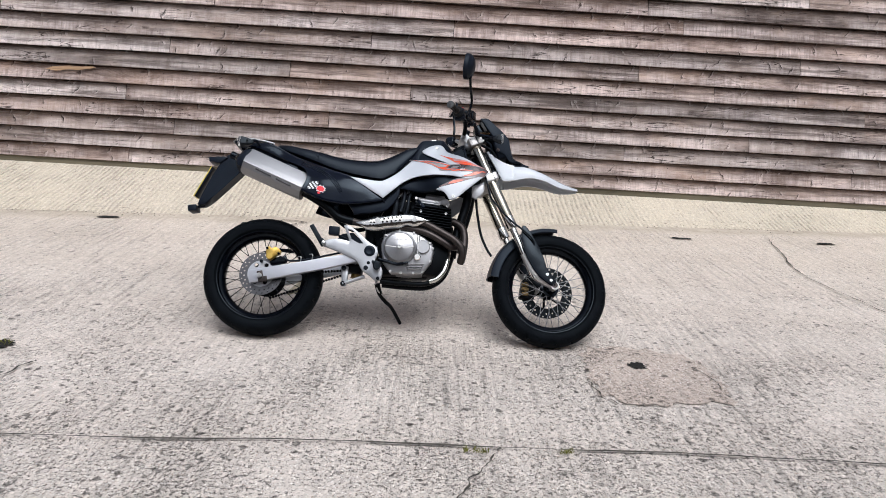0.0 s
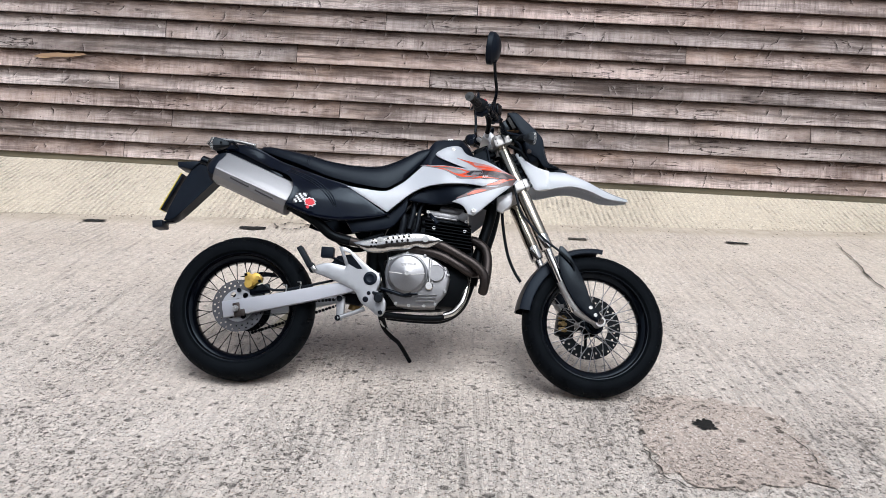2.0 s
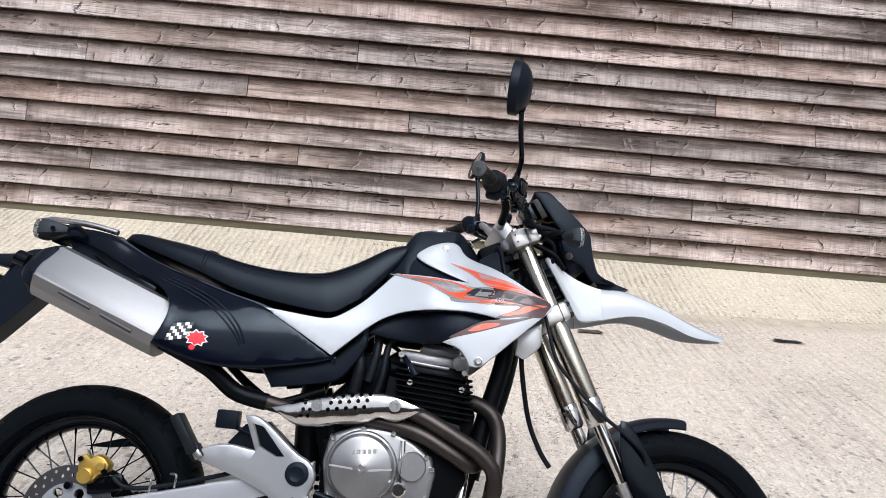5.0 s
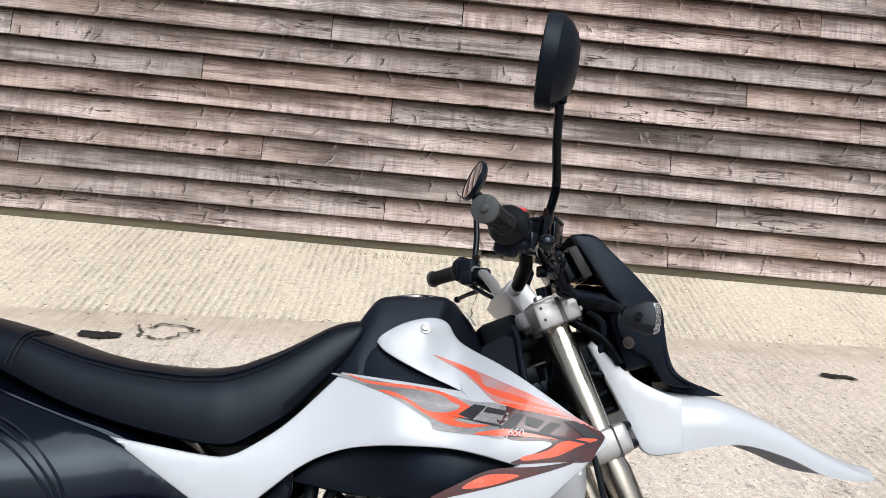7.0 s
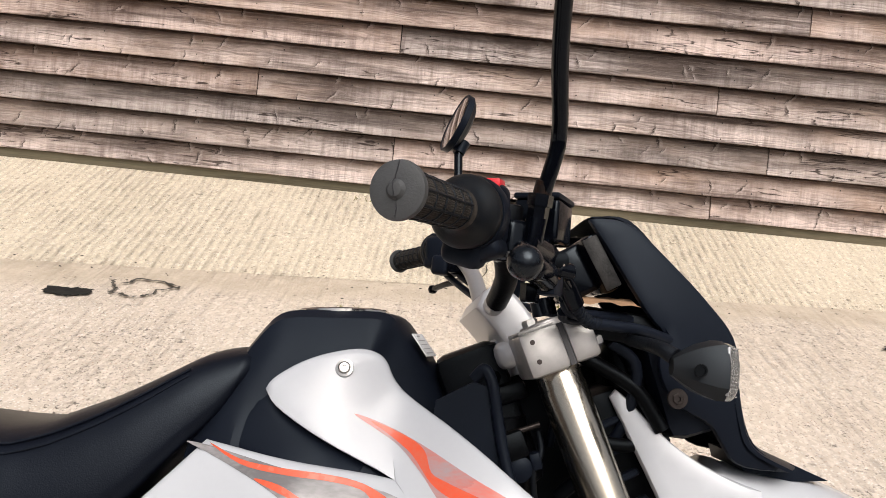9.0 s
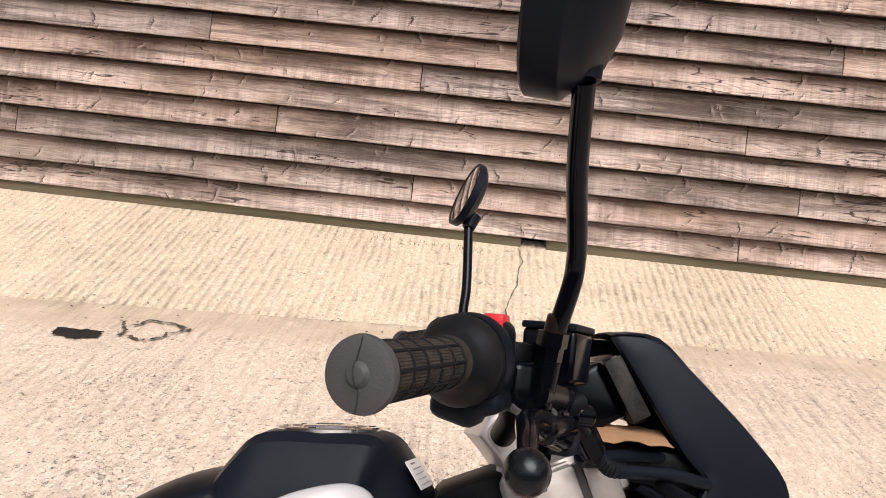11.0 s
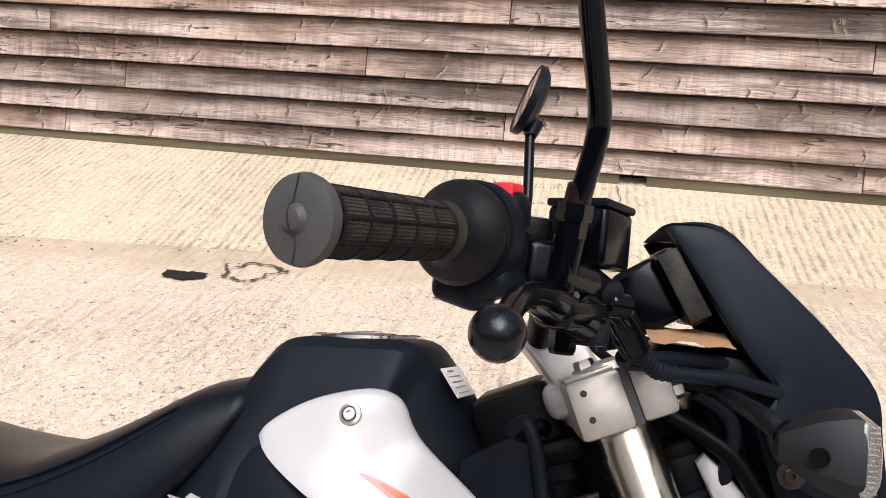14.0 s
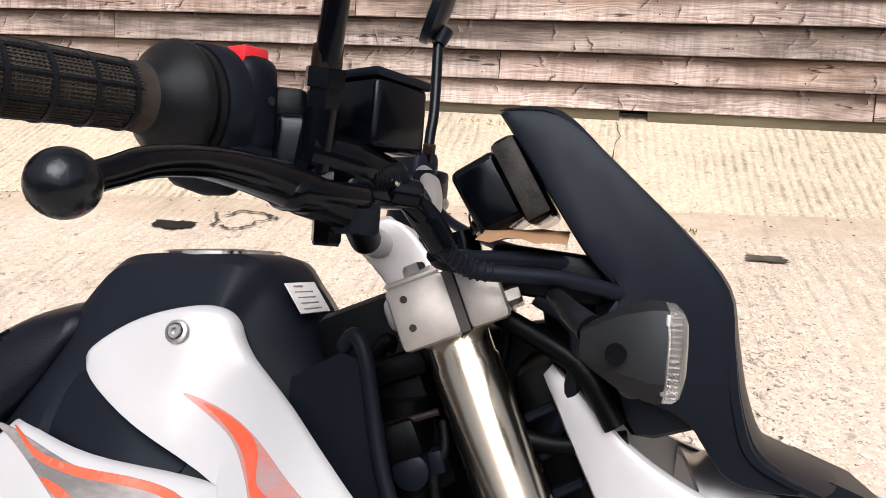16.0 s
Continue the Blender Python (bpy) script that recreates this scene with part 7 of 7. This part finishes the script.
ld = box((0.0105, 0, 0.0172), (0.0465, 0.0435, 0.0055), (0, 0, 0), 0.002, 2)
ld.transform(RM)
part("lid", ld, MATT, res)
lev = tube([(0.2715, -0.374, 1.119), (0.2730, -0.357, 1.1245), (0.2745, -0.338, 1.1305), (0.2770, -0.306, 1.1345), (0.2835, -0.272, 1.1330), (0.2945, -0.245, 1.1280), (0.308, -0.222, 1.1215)], [0.0052, 0.0056, 0.0062, 0.0072, 0.0095, 0.0115, 0.0105], 14)
lev = part("brake_lever", lev, BLACKM, bar, "black ball-ended brake lever")
ballbm = bmesh.new()
bmesh.ops.create_uvsphere(ballbm, u_segments=28, v_segments=18, radius=0.0116, matrix=Matrix.Translation((0.2717, -0.3777, 1.1188)))
part("lever_ball", ballbm, SCUFF, lev)
boot = box((0.300, -0.232, 1.127), (0.026, 0.060, 0.018), (0, 0, -25), 0.0085, 4)
part("lever_boot", boot, BLACKM, lev)
part("lever_tip", box((0.312, -0.214, 1.118), (0.018, 0.022, 0.018), (0, 0, -28), 0.003), MATT, lev)


def rear_mirror(base, mid, top, c, n, R, parent, tall, deep):
    st = part("mirror_stalk", tube([base, *mid, top], 0.0068, 12, 8), BLACKM, parent, "black rear-view mirror on a cranked stalk")
    b = Vector(base)
    part("stalk_nut", lathe([(-0.012, 0.0090), (-0.002, 0.0090), (-0.002, 0.0108), (0.008, 0.0108), (0.008, 0.008)], b, (0.08, -0.14, 1), 6), BLACKM, st)
    part("stalk_collar", lathe([(0.008, 0.0080), (0.019, 0.0078), (0.020, 0.0068)], b, (0.14, -0.26, 1), 24), RUST, st, "rusted collar")
    part("stalk_boss", lathe([(-0.048, 0.0090), (-0.012, 0.0092)], b, (0.10, -0.12, 1), 18), BLACKM, st)
    n = Vector(n).normalized()
    prof = [(-0.002, R - 0.006), (0.001, R - 0.002), (-0.001, R), (-0.021, R * 0.99), (-0.0225, R * 0.975), (-0.0235, R * 0.945), (-0.033, R * 0.86), (-0.043, R * 0.66), (-0.049, R * 0.40), (-0.051, 0.0)]
    prof = [(d * deep, r) for d, r in prof]
    bm = lathe(prof, (0, 0, 0), n, 48)
    bm.transform(Matrix.Diagonal((1, 1, tall, 1)))
    bm.transform(Matrix.Translation(c))
    hd = part("mirror_head", bm, MATT, st, "round black mirror housing")
    bm = lathe([(-0.0008, R - 0.0055), (0.0004, R * 0.5), (0.0006, 0.0)], (0, 0, 0), n, 48)
    bm.transform(Matrix.Diagonal((1, 1, tall, 1)))
    bm.transform(Matrix.Translation(c))
    part("mirror_glass", bm, MIRROR, hd)
    part("head_joint", tube([top, Vector(top).lerp(Vector(c), 0.45) - n * 0.012], [0.0095, 0.012], 12, smooth=False), MATT, hd)
    return st


rear_mirror((0.2962, -0.231, 1.184), [(0.3008, -0.2385, 1.205), (0.305, -0.2445, 1.226), (0.3055, -0.2485, 1.238), (0.304, -0.258, 1.250), (0.295, -0.296, 1.289)], (0.289, -0.338, 1.330), (0.262, -0.338, 1.391), (-0.97, 0.17, 0.15), 0.062, bar, 1.12, 1.0)
rear_mirror((0.231, 0.272, 1.205), [(0.231, 0.277, 1.235), (0.232, 0.284, 1.27)], (0.226, 0.304, 1.355), (0.215, 0.308, 1.407), (-1, -0.30, 0.34), 0.050, bar, 1.0, 0.5)
ga = Vector((0.143, 0.371, 1.178))
gl = grip((0.143, 0.371, 1.178), (0.205, 0.293, 1.190), bar, False)
swl = box((0.215, 0.278, 1.188), (0.048, 0.040, 0.050), (0, 0, -35), 0.008, 3)
box((0.222, 0.262, 1.168), (0.030, 0.040, 0.030), (0, 0, -35), 0.006, 3, bm=swl)
box((0.205, 0.29, 1.213), (0.020, 0.018, 0.014), (0, 0, -35), 0.004, 2, bm=swl)
swl = part("switch_housing", swl, MATT, bar, "black left switch housing")
part("clutch_lever", join(tube([(0.252, 0.255, 1.160), (0.250, 0.30, 1.152), (0.225, 0.345, 1.145), (0.205, 0.385, 1.138)], [0.008, 0.006, 0.005, 0.005], 10), lathe([(-0.008, 0.0), (-0.006, 0.006), (0, 0.0085), (0.006, 0.006), (0.008, 0.0)], (0.204, 0.388, 1.137), (0, 0, 1), 16)), BLACKM, bar)
part("clutch_perch", box((0.245, 0.238, 1.172), (0.036, 0.030, 0.034), (0, 0, -20), 0.006), BLACKM, bar)
# ---- hollows, cracks and joints in the concrete ----
def ragged(cx, cy, rx, ry, seed, n=44, up=0.010, square=0.0, rough=0.35):
    """A flat outline with a broken edge, squarish or round."""
    bm = bmesh.new()
    vs = []
    for k in range(n):
        a = 2 * math.pi * k / n
        c, s = math.cos(a), math.sin(a)
        e = 1.0 / (abs(c) ** (2 + square) + abs(s) ** (2 + square)) ** (1 / (2 + square))
        q = e * (1 + rough * noise.noise((c * 1.3, s * 1.3, seed)) + 0.5 * rough * noise.noise((c * 5, s * 5, seed + 4)))
        q *= 1 + 0.4 * rough * math.sin(k * 12.9898 + seed * 7.1) * math.sin(k * 4.3 + seed)
        x, y = cx + rx * q * c, cy + ry * q * s
        vs.append(bm.verts.new((x, y, ground_z(x, y) + up)))
    mid = bm.verts.new((cx, cy, ground_z(cx, cy) + up - 0.001))
    for a, b in zip(vs, vs[1:] + vs[:1]):
        bm.faces.new((a, b, mid))
    return bm


def crack(pts, w, seed, up=0.006):
    """A wandering dark crack of uneven width."""
    line = spline([(x, y, 0) for x, y in pts], 24)
    bm = bmesh.new()
    rows = []
    for k, p in enumerate(line):
        d = (line[min(k + 1, len(line) - 1)] - line[max(k - 1, 0)]).normalized()
        s = Vector((-d.y, d.x, 0))
        q = p + s * 0.026 * noise.noise((k * 0.09, seed, 0)) + s * 0.008 * noise.noise((k * 0.27, seed, 5))
        h = w * max(0.22, 0.55 + 1.0 * noise.noise((k * 0.17, seed, 9)))
        rows.append([bm.verts.new((*(q + s * h * e).xy, ground_z(q.x, q.y) + up)) for e in (-1, 1)])
    for a, b in zip(rows, rows[1:]):
        bm.faces.new((a[0], a[1], b[1], b[0]))
    return bm


def grass(cx, cy, rx, ry, count, seed, tall):
    """A tuft of thin bent blades rooted in a hollow."""
    r2 = random.Random(seed)
    bm = bmesh.new()
    for k in range(count):
        x, y = cx + r2.uniform(-rx, rx), cy + r2.uniform(-ry, ry)
        z = ground_z(x, y) + 0.006
        dx, dy, h, w = r2.uniform(-0.03, 0.03), r2.uniform(-0.03, 0.02), tall * r2.uniform(0.4, 1.0), 0.0016
        a, b, c, d = (bm.verts.new(p) for p in ((x - w, y, z), (x + w, y, z), (x + w * 0.8 + dx * 0.4, y + dy * 0.4, z + h * 0.7), (x - w * 0.8 + dx * 0.4, y + dy * 0.4, z + h * 0.7)))
        e = bm.verts.new((x + dx, y + dy, z + h))
        bm.faces.new((a, b, c, d))
        bm.faces.new((d, c, e))
    return bm


BLADE = surf("yellow_green_blades", (0.22, 0.22, 0.035), 0.7, var=0.3, scale=40)
# flat dark sheets stand for the shade inside the hollows
HOLES = [(1.203, -0.290, 0.046, 0.036, HOLE_DARK, 0.4, 0.5, "dark soil-filled hollow in the concrete"), (-1.985, -0.335, 0.085, 0.05, HOLE_DARK, 0.0, 0.5, "dark mossy hollow in the concrete"),
         (-2.757, 2.630, 0.10, 0.030, HOLE_DARK, 3.0, 0.5, "dark slotted drain hollow in the concrete"), (2.462, 2.789, 0.090, 0.028, HOLE_DARK, 3.0, 0.5, "dark slotted drain hollow in the concrete"),
         (-1.458, 2.600, 0.090, 0.050, HOLE_DARK, 4.0, 0.42, "dark slotted drain hollow in the concrete"), (-0.172, 2.660, 0.084, 0.032, HOLE_DARK, 4.0, 0.42, "drain hollow overgrown with yellow-green blades"),
         (3.848, 2.836, 0.085, 0.026, HOLE_DARK, 3.0, 0.5, "dark slotted drain hollow in the concrete"),
         (1.150, 2.703, 0.084, 0.026, CRACKM, 4.0, 0.4, "silted drain hollow in the concrete")]
for i, (x, y, rx, ry, m, sq, ro, lab) in enumerate(HOLES):
    tagged(part("pothole", ragged(x, y, rx, ry, i * 3.1, square=sq, rough=ro), m, None), lab, "pothole", group="hollows in the yard")
for x, y, rx, ry, n, h in ((-0.170, 2.655, 0.070, 0.022, 60, 0.035), (-1.985, -0.33, 0.06, 0.03, 60, 0.02), (0.857, 2.926, 0.05, 0.02, 30, 0.03), (0.33, -1.185, 0.05, 0.012, 40, 0.025), (0.68, -1.17, 0.03, 0.012, 30, 0.02), (-0.02, 3.98, 0.35, 0.03, 60, 0.03)):
    tagged(part("grass_tuft", grass(x, y, rx, ry, n, int(100 * x) + 900, h), BLADE, None), "thin yellow-green blades growing from the concrete", "grass", kind="stuff")
tagged(part("repair_patch", ragged(1.235, -0.38, 0.33, 0.32, 8.2, 60, 0.006, 1.5, 0.22), PATCH, None), "worn darker patch in the concrete round a hollow", "patch", kind="structure")
CRACKS = [([(-3.5, -1.27), (-1.46, -1.197), (0.415, -1.147), (1.93, -1.163), (3.6, -1.18)], 0.008), ([(0.42, -1.15), (0.37, -1.27), (0.29, -1.40), (0.24, -1.58)], 0.005),
          ([(3.34, 2.95), (3.20, 2.36), (3.09, 1.95), (3.04, 1.5), (3.10, 1.13), (3.15, 0.77), (3.35, 0.3)], 0.008), ([(-1.33, 2.78), (-1.30, 2.70), (-1.24, 2.62), (-1.131, 2.622), (-1.08, 2.70), (-1.03, 2.77), (-1.20, 2.82), (-1.28, 2.74)], 0.012),
          ([(0.55, 4.05), (0.56, 3.85), (0.50, 3.5), (0.45, 3.2), (0.40, 2.9)], 0.005), ([(0.90, -0.50), (0.931, -0.66), (0.99, -0.72), (1.16, -0.735)], 0.0045),
          ([(1.48, -0.28), (1.54, -0.45), (1.52, -0.55)], 0.003), ([(-2.4, -0.76), (-1.95, -0.72), (-1.77, -0.69), (-1.70, -0.52)], 0.010)]
for i, (pts, w) in enumerate(CRACKS):
    tagged(part("crack", crack(pts, w, i * 2.7, 0.016 if i == 4 else 0.011), CRACKM, None), "dark narrow crack in the concrete", "crack", kind="structure")
# a board split open to fresh timber
chip = bmesh.new()
cr = [(-3.98, 1.262), (-3.90, 1.292), (-3.74, 1.305), (-3.60, 1.300), (-3.50, 1.312), (-3.46, 1.295), (-3.55, 1.280), (-3.66, 1.262), (-3.75, 1.268), (-3.88, 1.246)]
chip.faces.new([chip.verts.new((x, 4.0935 - (4.11 - 4.08) * (1.33 - z) / 0.16, z)) for x, z in cr])
bmesh.ops.triangulate(chip, faces=chip.faces[:])
bmesh.ops.solidify(chip, geom=chip.faces[:], thickness=0.004)
part("split_timber", chip, FRESH, wall, "fresh orange split in a board")


def crumbs(x0, x1, off, spread, count, seed):
    """Loose grit and leaf crumbs lying along the foot of the apron."""
    r2 = random.Random(seed)
    bm = bmesh.new()
    for k in range(count):
        x = r2.uniform(x0, x1)
        y = 3.13 + 0.085 * x + off + r2.gauss(0, spread)
        q = r2.uniform(0.003, 0.011)
        z = ground_z(x, y) + 0.010
        a = r2.uniform(0, 6.28)
        pts = [bm.verts.new((x + q * math.cos(a + t) * e, y + q * math.sin(a + t) * e * 0.7, z)) for t, e in ((0, 1.3), (2.0, 0.7), (4.2, 1.0))]
        top = bm.verts.new((x, y, z + q * 0.5))
        bm.faces.new(pts)
        for u, v in zip(pts, pts[1:] + pts[:1]):
            bm.faces.new((u, v, top))
    return bm


for x0, x1, off, spread, n, sd in ((-5.5, -2.2, -0.12, 0.05, 130, 3), (-2.2, 3.8, -0.10, 0.09, 110, 4), (-4.0, 4.0, -1.6, 0.7, 60, 5)):
    tagged(part("litter", crumbs(x0, x1, off, spread, n, sd), CRACKM, None), "dark grit and leaf crumbs on the concrete", "litter", kind="stuff")
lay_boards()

# nail heads along the lower edge of each course
nails = bmesh.new()
nr = random.Random(11)
for k in range(24):
    x = -7.0 + nr.uniform(0, 0.3)
    while x < 7.0:
        for dz in (0.035, 0.120):
            z = BASE + COVER * k + SLOPE * x + dz + nr.uniform(-0.012, 0.012)
            y = WALL_Y - 0.026 + 0.058 * dz / 0.2033 - 0.003
            lathe([(0, 0.0042), (0.0012, 0.0036), (0.0012, 0.0)], (x + nr.uniform(-0.02, 0.02), y, z), (0, -1, 0.2), 7, bm=nails)
        x += nr.uniform(0.52, 0.66)
part("nail", nails, DARK, wall, kind="stuff")
